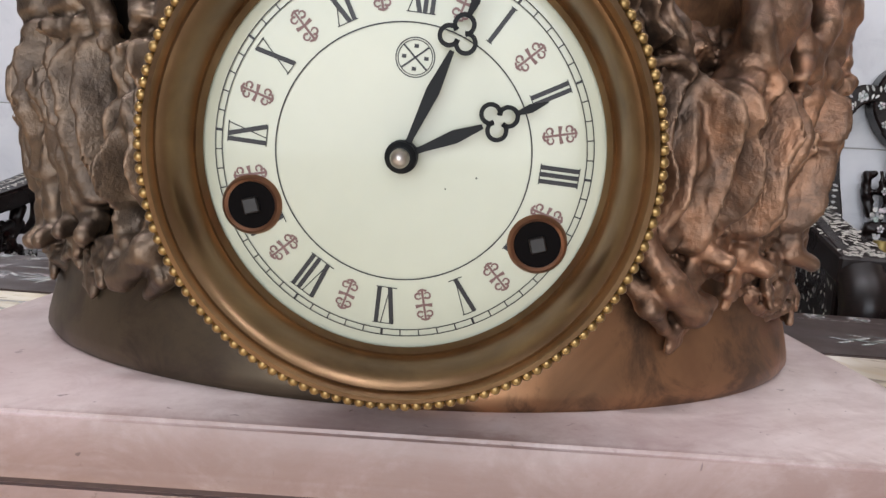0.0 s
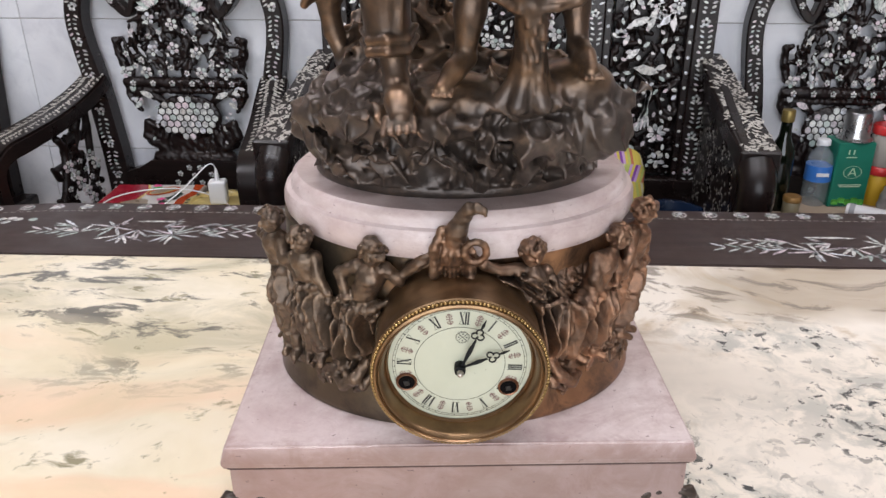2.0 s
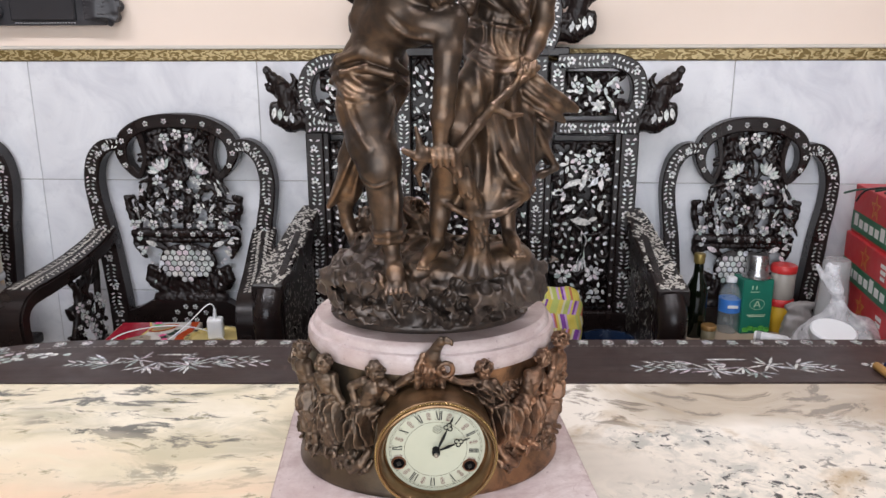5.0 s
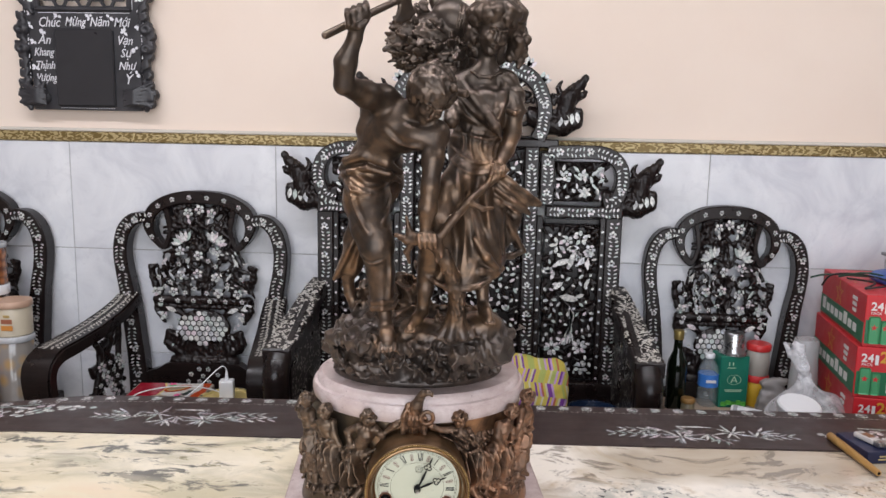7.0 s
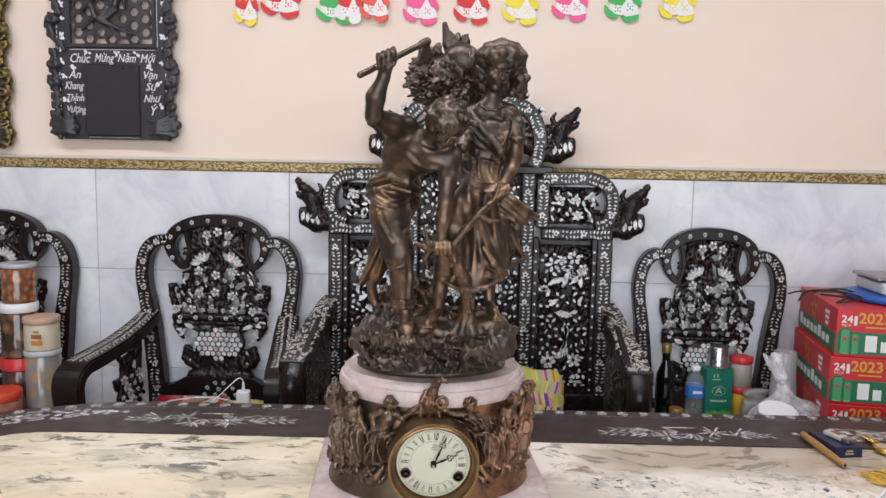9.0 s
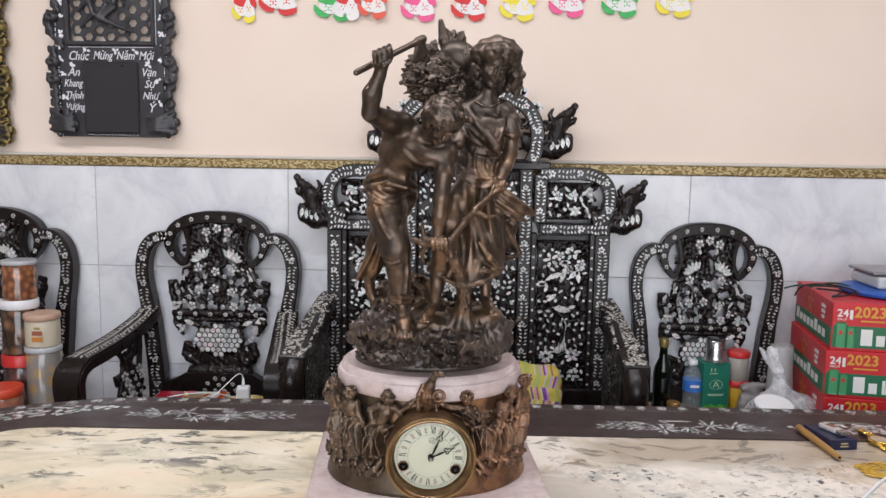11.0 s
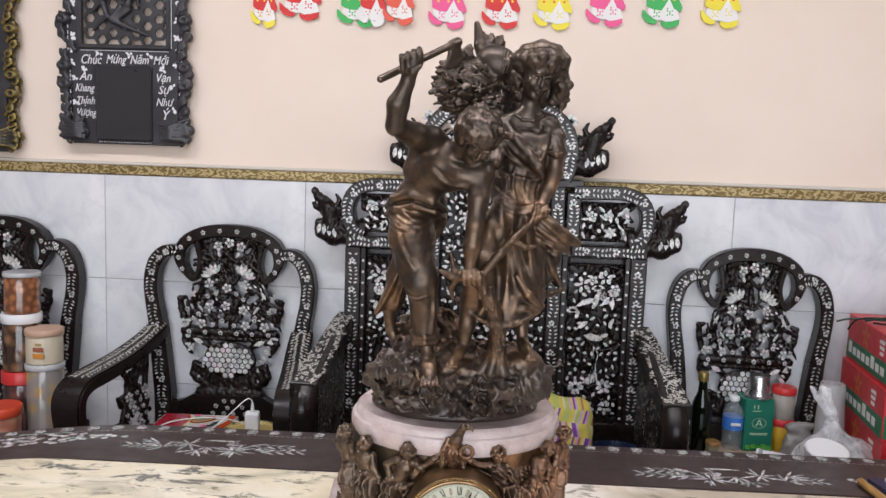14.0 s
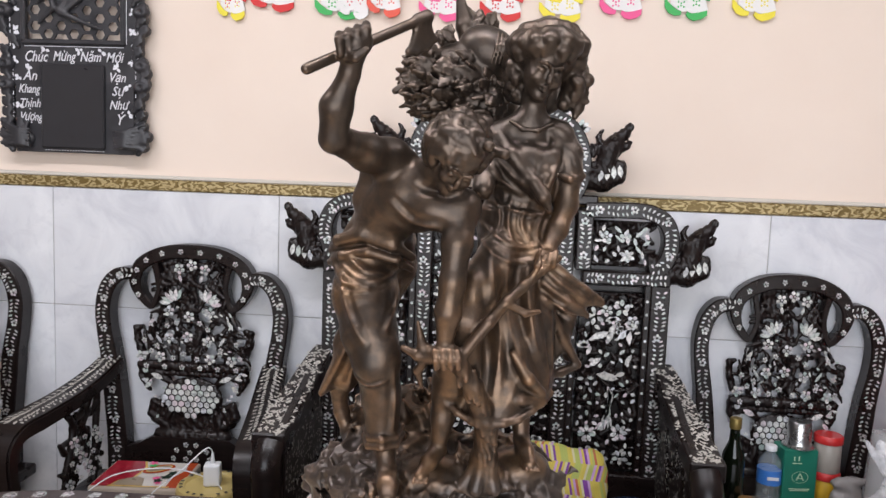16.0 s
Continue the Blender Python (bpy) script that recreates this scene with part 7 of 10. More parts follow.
        for i in range(16):
            ob = flower(br, s * -0.014, 0, 0, 0, i % 2 == 0)
            ob.matrix_basis = pose(-s * 0.013, -0.06 + 0.0105 * i, -0.12 + 0.07 * ((i * 7) % 5) / 2.5, 0, 0, -70 * s)
    return ch


chair = armchair()
side = copy_thing(chair, pose(0.848, 1.462, 0, 0, 0, -1) @ Matrix.Diagonal((0.87, 1, 0.993, 1)))
side.name = "carved_chair"
tagged(side, "black lacquered carved chair without arms, inlaid with mother-of-pearl", "chair", "carved armchairs along the wall")
for o in [c for c in side.children if c.name.startswith("arm")]:
    for q in list(o.children_recursive) + [o]:
        bpy.data.objects.remove(q)
far = copy_thing(chair, pose(-1.635, 1.445, 0, 0, 0, 1))
for o in [c for c in far.children if c.name.startswith("arm") and sum(v.co.x for v in c.data.vertices) / len(c.data.vertices) + c.matrix_basis.translation.x > 0.1]:
    for q in list(o.children_recursive) + [o]:
        bpy.data.objects.remove(q)

# ---------------------------------------------------------------- great armchair in the middle


def dragon_head(seed):
    """A carved dragon's head that looks outwards (+x) from a scroll."""
    f = Field((-0.10, -0.035, -0.10), (0.10, 0.035, 0.12), 0.0028)
    rng = np.random.RandomState(seed)
    f.path([(-0.085, 0, -0.03), (-0.04, 0, -0.055), (0.01, -0.004, -0.062), (0.045, -0.004, -0.045), (0.052, -0.004, -0.02)], [0.030, 0.028, 0.026, 0.022, 0.018], 0.010)
    f.path([(0.01, -0.004, -0.03), (0.02, -0.006, 0.02), (0.035, -0.006, 0.045)], [0.030, 0.026, 0.022], 0.008)
    f.path([(0.035, -0.006, 0.045), (0.058, -0.006, 0.065), (0.072, -0.006, 0.085)], [0.020, 0.015, 0.011], 0.005)
    f.path([(0.04, -0.006, 0.02), (0.066, -0.006, 0.035), (0.074, -0.006, 0.045)], [0.013, 0.010, 0.006], 0.004)
    f.path([(0.0, -0.01, 0.03), (-0.01, -0.01, 0.055), (0.0, -0.01, 0.075)], [0.010, 0.008, 0.004], 0.003)
    f.ell((0.03, -0.028, 0.052), (0.007, 0.006, 0.006), k=0.002)
    for i in range(12):
        a = rng.uniform(1.6, 4.2)
        p = np.array((0.008 + 0.03 * math.cos(a), -0.012, 0.0 + 0.035 * math.sin(a)))
        f.cap(p, p + (0.02 * math.cos(a + 0.5), 0, 0.02 * math.sin(a + 0.5)), 0.008, 0.003, 0.003)
    f.path([(-0.02, -0.02, -0.05), (-0.008, -0.026, -0.035), (-0.022, -0.026, -0.028), (-0.03, -0.026, -0.04)], [0.008, 0.007, 0.006, 0.005], 0.002)
    f.rough(0.0012, 0.018, seed)
    return f.bm_mesh("dragon_head")


def carved_panel(name, x0, x1, z0, z1, seed, count, h=0.0032, thick=0.012):
    """A pierced carved panel of boughs, leaves and birds between two stiles."""
    f = Field((x0, -0.03, z0), (x1, 0.016, z1), h)
    rng = np.random.RandomState(seed)
    n = 7
    zs = np.linspace(z0, z1, n)
    for k in range(3):
        xs = x0 + (x1 - x0) * (0.2 + 0.3 * k + 0.12 * rng.normal(size=n))
        f.path([(x, 0.0, z) for x, z in zip(xs, zs)], [0.009] * n, 0.004)
    for i in range(count):
        p = np.array((rng.uniform(x0, x1), -0.002 - 0.012 * rng.rand(), rng.uniform(z0, z1)))
        a = rng.rand() * 6.28
        d = np.array((math.cos(a), 0, math.sin(a))) * rng.uniform(0.008, 0.020)
        f.cap(p - d, p + d, 0.0075, 0.0035, 0.003)
    f.cap((x0, 0.004, z0), (x1, 0.004, z0), 0.010, k=0.003)
    f.cap((x0, 0.004, z1), (x1, 0.004, z1), 0.010, k=0.003)
    f.rough(0.001, 0.02, seed)
    return f.bm_mesh(name)


def panel_inlay(bm, x0, x1, z0, z1, n, rng, y=-0.0235, ln=(0.012, 0.022)):
    """Shell petals, rosettes and small leaves spread over a panel without touching."""
    got = []
    for i in range(n * 12):
        x, z = rng.uniform(x0, x1), rng.uniform(z0, z1)
        big = i < n * 0.3 and rng.random() < 0.25
        r = 0.022 if big else 0.0085
        if any((x - p) ** 2 + (z - q) ** 2 < (r + t) ** 2 for p, q, t in got):
            continue
        got.append((x, z, r))
        a = rng.uniform(-3.1, 3.1)
        if big:
            m = rng.choice((3, 5, 6))
            for k in range(m):
                leaf(bm, (x, y - 0.002, z), a + (k - m / 2) * (0.55 if m < 6 else 1.05), rng.uniform(0.018, 0.024), 0.0105, ZA, XA)
        else:
            l2 = rng.uniform(*ln)
            leaf(bm, (x - math.sin(a) * l2 / 2, y - 0.003 * rng.random(), z - math.cos(a) * l2 / 2), a, l2, rng.uniform(0.007, 0.0105), ZA, XA)


TX = 0.038
throne = thing("great_armchair", pose(TX, 1.41, 0), "tall black carved master armchair with dragon heads and pearl inlay", "chair")
rnd = random.Random(21)


def stile(name, x, w, z0, z1, mirror_sprigs=1, y0=-0.030):
    bm = bmesh.new()
    box(bm, (x, (y0 + 0.022) / 2, (z0 + z1) / 2), (w, 0.022 - y0, z1 - z0), 0.003)
    st = part(name, bm, WOOD, throne)
    bm = bmesh.new()
    sprig(bm, [(x, z0 + 0.02), (x, z1 - 0.015)], y0 - 0.0008, 0.019, 0.0085, 0.010, rnd, 0.011)
    stuff_part("pearl_sprig", bm, PEARL, st)
    return st


for s in (-1, 1):
    stile("outer_stile", s * 0.447, 0.050, 0.50, 1.150)
    stile("inner_stile", s * 0.191, 0.044, 0.50, 1.362)
    # studs between the stiles and the panels
    bm = bmesh.new()
    box(bm, (s * 0.222, -0.004, 0.87), (0.018, 0.036, 0.56), 0.002)
    fl = part("fillet", bm, WOOD, throne)
    bm = bmesh.new()
    dots(bm, [(s * 0.222, 0.62), (s * 0.222, 1.14)], -0.0228, 0.0042, 0.036)
    stuff_part("pearl_stud", bm, PEARL, fl)
    bm = bmesh.new()
    box(bm, (s * 0.415, -0.004, 0.87), (0.016, 0.036, 0.56), 0.002)
    fl = part("fillet", bm, WOOD, throne)
    bm = bmesh.new()
    dots(bm, [(s * 0.415, 0.62), (s * 0.415, 1.14)], -0.0228, 0.0042, 0.036)
    stuff_part("pearl_stud", bm, PEARL, fl)
    x0, x1 = sorted((s * 0.232, s * 0.406))
    pn = link("side_panel", carved_panel("side_panel", x0, x1, 0.63, 1.125, 31 + s, 150), WOOD, throne, "pierced carved side panel with birds and pines", 60)
    bm = bmesh.new()
    cx = (x0 + x1) / 2
    for rx, rz, n, ln in ((-0.046, 0.735, 7, 0.021), (0.040, 0.742, 7, 0.020), (-0.010, 0.668, 6, 0.022), (0.048, 0.672, 5, 0.018), (-0.040, 1.062, 5, 0.022), (0.030, 1.085, 5, 0.020)):
        for i in range(n):                       # blossoms of separate petals
            t = 2 * math.pi * i / n + rx * 40
            leaf(bm, (cx + rx + 0.005 * math.sin(t), -0.0265, rz + 0.005 * math.cos(t)), t, ln, 0.0115, ZA, XA)
    for i in range(6):                           # bird: long curved tail, body, wings and head
        p, a = Vector((cx + 0.004 + 0.003 * i, -0.0275, 0.872 - 0.004 * i)), math.pi - 0.10 + 0.05 * i
        for q in range(4):
            leaf(bm, p, a, 0.034, 0.0062, ZA, XA)
            p = p + Vector((math.sin(a), 0, math.cos(a))) * 0.028
            a += 0.05 + 0.035 * (i - 2)
    for dx, dz, a, ln, w in ((-0.030, 0.902, 1.75, 0.062, 0.022), (-0.050, 0.922, 0.9, 0.040, 0.015), (0.020, 0.898, 1.2, 0.030, 0.013), (-0.052, 1.000, 1.25, 0.058, 0.018), (-0.004, 0.985, 0.25, 0.060, 0.017), (0.020, 1.000, 0.9, 0.046, 0.016), (0.056, 0.985, -0.15, 0.050, 0.016), (-0.058, 0.952, 0.4, 0.030, 0.012), (0.046, 0.930, 0.5, 0.034, 0.012)):
        leaf(bm, (cx + dx, -0.0275, dz), a, ln, w, ZA, XA)
    panel_inlay(bm, x0 + 0.012, x1 - 0.012, 0.65, 1.10, 26, rnd, -0.0225, (0.010, 0.020))
    stuff_part("pearl_inlay", bm, PEARL, pn)
    for i in range(4):
        flower(pn, rnd.uniform(x0 + 0.02, x1 - 0.02), -0.0265, rnd.uniform(0.95, 1.10), rnd.random() * 70, True)
    # shoulder panel with its rounded frame
    bm = bmesh.new()
    line = curve([(s * 0.240, 1.345), (s * 0.33, 1.348), (s * 0.405, 1.345), (s * 0.452, 1.318), (s * 0.468, 1.262), (s * 0.450, 1.205), (s * 0.415, 1.190)], 6)
    band(bm, [(p.x, p.y) for p in line], 0.042, -0.032, 0.020, 0.003)
    bmesh.ops.recalc_face_normals(bm, faces=bm.faces)
    sh = part("shoulder_rail", bm, WOOD, throne, "", 40)
    bm = bmesh.new()
    sprig(bm, [(p.x, p.y) for p in line], -0.0328, 0.017, 0.0085, 0.0095, rnd, 0.010)
    stuff_part("pearl_sprig", bm, PEARL, sh)
    bm = bmesh.new()
    box(bm, (s * 0.355, -0.006, 1.166), (0.235, 0.052, 0.036), 0.004)
    ra = part("cross_rail", bm, WOOD, throne)
    bm = bmesh.new()
    sprig(bm, [(s * 0.25, 1.166), (s * 0.46, 1.166)], -0.0328, 0.016, 0.008, 0.0095, rnd, 0.009)
    stuff_part("pearl_sprig", bm, PEARL, ra)
    bm = bmesh.new()
    box(bm, (s * 0.2395, -0.005, 1.265), (0.043, 0.054, 0.162), 0.003)
    iu = part("inner_post", bm, WOOD, throne)
    bm = bmesh.new()
    sprig(bm, [(s * 0.2395, 1.19), (s * 0.2395, 1.342)], -0.0328, 0.019, 0.0085, 0.010, rnd, 0.011)
    stuff_part("pearl_sprig", bm, PEARL, iu)
    x0, x1 = sorted((s * 0.252, s * 0.430))
    pn = link("shoulder_panel", carved_panel("shoulder_panel", x0, x1, 1.195, 1.318, 41 + s, 46), WOOD, throne, "", 60)
    bm = bmesh.new()
    panel_inlay(bm, x0 + 0.02, x1 - 0.02, 1.21, 1.30, 11, rnd, -0.0235, (0.016, 0.028))
    stuff_part("pearl_inlay", bm, PEARL, pn)
    for i in range(2):
        flower(pn, x0 + 0.045 + 0.05 * i, -0.0265, 1.27 + 0.02 * rnd.random(), rnd.random() * 70, True)
dragon_me = dragon_head(50)
dragon_me.materials.append(WOOD)
dragon_me.shade_smooth()
tooth = bmesh.new()
for i in range(4):
    leaf(tooth, (-0.004 + 0.019 * i, -0.0315, -0.062 + 0.004 * i), 0.25 - 0.15 * i, 0.034, 0.014, ZA, XA)
face_front(tooth)
tooth_me = bpy.data.meshes.new("pearl_scale")
tooth.to_mesh(tooth_me)
tooth.free()
tooth_me.materials.append(PEARL)
for s in (-1, 1):
    for x, z in ((0.508, 1.238), (0.272, 1.484)):
        ob = new("dragon_head", dragon_me)
        ob.parent = throne
        ob.matrix_basis = Matrix.Translation((s * x, -0.002, z)) @ Matrix.Diagonal((s, 1, 1, 1))
        ob["label"] = "carved dragon head with pearl scales"
        t = new("pearl_scale", tooth_me)
        t.parent = ob

for cx, w, z0, z1 in ((0.0, 0.40, 0.62, 1.37), (-0.330, 0.18, 0.62, 1.14), (0.330, 0.18, 0.62, 1.14)):
    bm = bmesh.new()
    box(bm, (cx, 0.0165, (z0 + z1) / 2), (w, 0.006, z1 - z0), 0.001)
    part("backing_board", bm, WOOD, throne)
# middle panel, its crest and the seat
x0, x1 = -0.168, 0.168
pn = link("middle_panel", carved_panel("middle_panel", x0, x1, 0.63, 1.36, 61, 330), WOOD, throne, "pierced carved middle panel with flowers", 60)
bm = bmesh.new()
panel_inlay(bm, x0 + 0.015, x1 - 0.015, 0.66, 1.33, 260, rnd)
hexes(bm, 0.0, 0.80, 0.085, 0.060, -0.0285, 0.0085)
dots(bm, [(-0.158, 0.65), (-0.158, 1.35)], -0.0285, 0.0042, 0.036)
dots(bm, [(0.158, 0.65), (0.158, 1.35)], -0.0285, 0.0042, 0.036)
stuff_part("pearl_inlay", bm, PEARL, pn)
for i in range(22):
    flower(pn, rnd.uniform(-0.135, 0.135), -0.0275, rnd.uniform(0.68, 1.33), rnd.random() * 70, True)
bm = bmesh.new()
line = curve([(-0.205, 1.385), (-0.222, 1.43), (-0.220, 1.50), (-0.186, 1.562), (-0.11, 1.600), (0.0, 1.612), (0.11, 1.600), (0.186, 1.562), (0.220, 1.50), (0.222, 1.43), (0.205, 1.385)], 6)
band(bm, [(p.x, p.y) for p in line], 0.046, -0.032, 0.020, 0.003)
cr = part("crest", bm, WOOD, throne, "high arched crest", 40)
bm = bmesh.new()
sprig(bm, [(p.x, p.y) for p in line], -0.0328, 0.020, 0.0095, 0.010, rnd, 0.011)
for i in range(12):
    p = line[5 * i]
    if 2 < i < 10:
        for k in (-0.5, 0.0, 0.5):
            leaf(bm, (p.x, -0.030, p.y + 0.020), k + p.x * 4, 0.034, 0.016, ZA, XA)
stuff_part("pearl_sprig", bm, PEARL, cr)
cp = link("crest_panel", carved_panel("crest_panel", -0.200, 0.200, 1.385, 1.585, 71, 110), WOOD, throne, "", 60)
bm = bmesh.new()
panel_inlay(bm, -0.16, 0.16, 1.41, 1.56, 70, rnd)
stuff_part("pearl_inlay", bm, PEARL, cp)
for i in range(8):
    flower(cp, rnd.uniform(-0.15, 0.15), -0.0275, rnd.uniform(1.42, 1.55), rnd.random() * 70, True)
bm = bmesh.new()
box(bm, (0, -0.004, 1.372), (0.54, 0.05, 0.026), 0.004)
part("crest_rail", bm, WOOD, throne)
bm = bmesh.new()
box(bm, (0, -0.006, 0.585), (0.94, 0.05, 0.075), 0.004)
part("lower_rail", bm, WOOD, throne)
bm = bmesh.new()
box(bm, (0, -0.26, 0.515), (0.96, 0.56, 0.04), 0.008, seg=2)
part("seat", bm, WOOD, throne, "dark polished wooden seat")
bm = bmesh.new()
box(bm, (0, -0.51, 0.455), (0.90, 0.03, 0.08), 0.004)
part("seat_rail", bm, WOOD, throne)
for s in (-1, 1):
    for y in (0.0, -0.50):
        bm = bmesh.new()
        tube(bm, curve([(s * 0.44, y, 0.50), (s * 0.44, y, 0.25), (s * 0.45, y, 0.0)], 4), 0.036, 8)
        part("leg", bm, WOOD, throne)
    # arm rail: broad top, sloping to a blunt front, with a carved panel under it
    bm = bmesh.new()
    rows = []
    prof = [(0.0, 0.935, 0.050), (-0.06, 0.918, 0.062), (-0.16, 0.885, 0.070), (-0.27, 0.850, 0.075), (-0.36, 0.825, 0.078), (-0.41, 0.812, 0.080)]
    for y, z, w in prof:
        c = s * (0.470 + 0.03 * y / -0.41)
        rows.append([bm.verts.new(v) for v in ((c - w / 2, y, z), (c + w / 2, y, z), (c + w / 2, y, z - 0.045), (c - w / 2, y, z - 0.045))])
    for a, b in zip(rows, rows[1:]):
        for j in range(4):
            bm.faces.new((a[j], a[(j + 1) % 4], b[(j + 1) % 4], b[j]))
    bm.faces.new(rows[0])
    bm.faces.new(list(reversed(rows[-1])))
    bmesh.ops.recalc_face_normals(bm, faces=bm.faces)
    bmesh.ops.bevel(bm, geom=list(bm.edges), offset=0.004, segments=1, affect="EDGES")
    arm = part("arm", bm, WOOD, throne, "broad sloping arm rail inlaid with blossom")
    bm = bmesh.new()
    for i in range(330):
        t = rnd.random() ** 0.9
        y = -0.02 - 0.385 * t
        z = float(np.interp(-y, [-p[0] for p in prof], [p[1] for p in prof])) + 0.0016
        w = float(np.interp(-y, [-p[0] for p in prof], [p[2] for p in prof]))
        c = s * (0.470 + 0.03 * y / -0.41)
        leaf(bm, (c + rnd.uniform(-0.42, 0.42) * w, y, z), rnd.choice((-0.7, 0.7, 2.4, -2.4)) + rnd.uniform(-0.35, 0.35), rnd.uniform(0.010, 0.017), 0.0048, Vector((0, -1, -0.28)).normalized(), XA)
    for fc in bm.faces:
        fc.normal_update()
        if fc.normal.z < 0:
            fc.normal_flip()
    ob = part("blossom_inlay", bm, BONE, arm)
    ob["kind"] = "stuff"
    # front post below the arm, with rounded scroll
    bm = bmesh.new()
    tube(bm, curve([(s * 0.495, -0.395, 0.785), (s * 0.497, -0.425, 0.74), (s * 0.495, -0.420, 0.66), (s * 0.485, -0.43, 0.50)], 6), 0.036, 10)
    part("arm_post", bm, WOOD, throne, "", 50)
    bm = bmesh.new()
    box(bm, (0, -0.20, 0.69), (0.022, 0.38, 0.26), 0.003)
    for v in bm.verts:
        if v.co.z > 0.75:
            v.co.z += 0.055 + (v.co.y + 0.2) * 0.30
    bmesh.ops.translate(bm, verts=bm.verts, vec=(s * 0.475, 0, 0))
    pn = part("arm_panel", bm, WOOD, throne, "panel under the arm inlaid with blossom")
    bm = bmesh.new()
    for i in range(340):
        y, z = rnd.uniform(-0.38, -0.02), rnd.uniform(0.55, 0.80)
        leaf(bm, (s * 0.4632, y, z), rnd.uniform(-3.1, 3.1), rnd.uniform(0.007, 0.014), 0.0045, ZA, Vector((0, 1, 0)))
    for fc in bm.faces:
        fc.normal_update()
        if fc.normal.x * s > 0:
            fc.normal_flip()
    ob = part("blossom_inlay", bm, BONE, pn)
    ob["kind"] = "stuff"


# ---------------------------------------------------------------- inlay of the table rim
rnd = random.Random(77)
YA = Vector((0, 1, 0))
RIM_Z = TABLE + 0.0019
rim_ob = [o for o in table.children if o.name.startswith("rim")][0]


def flat_mesh(name, bm, mat):
    bm.normal_update()
    for fc in bm.faces:
        if fc.normal.z < 0:
            fc.normal_flip()
    me = bpy.data.meshes.new(name)
    bm.to_mesh(me)
    bm.free()
    me.materials.append(mat)
    return me


bm = bmesh.new()
for i in range(5):
    a = 2 * math.pi * i / 5
    c = Vector((math.sin(a) * 0.0062, math.cos(a) * 0.0062, 0))
    bm.faces.new([bm.verts.new(c + Vector((math.cos(t) * 0.0046, math.sin(t) * 0.0046, 0))) for t in [2 * math.pi * k / 9 for k in range(9)]])
bm.faces.new([bm.verts.new((math.cos(t) * 0.003, math.sin(t) * 0.003, 0.0002)) for t in [2 * math.pi * k / 8 for k in range(8)]])
RIM_FLOWER = flat_mesh("shell_blossom", bm, PEARL)
bm = bmesh.new()
for k in range(20):
    a, b = 2 * math.pi * k / 20, 2 * math.pi * (k + 1) / 20
    bm.faces.new([bm.verts.new((r * math.cos(t), r * math.sin(t), 0)) for r, t in ((0.0082, a), (0.0108, a), (0.0108, b), (0.0082, b))])
for k in range(4):
    t = math.pi / 4 + k * math.pi / 2
    leaf(bm, (0.001 * math.cos(t), 0.001 * math.sin(t), 0), t, 0.0072, 0.0056, YA, XA)
RIM_COIN = flat_mesh("shell_coin", bm, PEARL)
x = -1.93
k = 0
while x < 1.95:
    ob = new("shell_blossom" if (k // 3) % 2 else "shell_coin", RIM_FLOWER if (k // 3) % 2 else RIM_COIN)
    ob.parent = rim_ob
    ob.location = (x, 0.776 + 0.004 * rnd.uniform(-1, 1) * 0.3, RIM_Z)
    ob.rotation_euler = (0, 0, rnd.random() * 3)
    ob.scale = (1.22, 1.22, 1)
    x += 0.0545
    k += 1
bm = bmesh.new()
x = -2.1
while x < 2.1:                                # fine double strokes between them, and a dotted line before them
    for d in (-0.0035, 0.0035):
        y0, y1 = 0.762, 0.790
        bm.faces.new([bm.verts.new((x + d + e, y, RIM_Z)) for e, y in ((0, y0), (0.0011, y0), (0.0041, y1), (0.003, y1))])
    x += 0.0545
x = -2.1
while x < 2.1:
    bm.faces.new([bm.verts.new((x + e, y, RIM_Z)) for e, y in ((0, 0.7535), (0.009, 0.7535), (0.009, 0.7552), (0, 0.7552))])
    x += 0.0135
me = flat_mesh("rim_line", bm, BONE)
ob = new("rim_line", me)
ob.parent = rim_ob
ob["kind"] = "stuff"


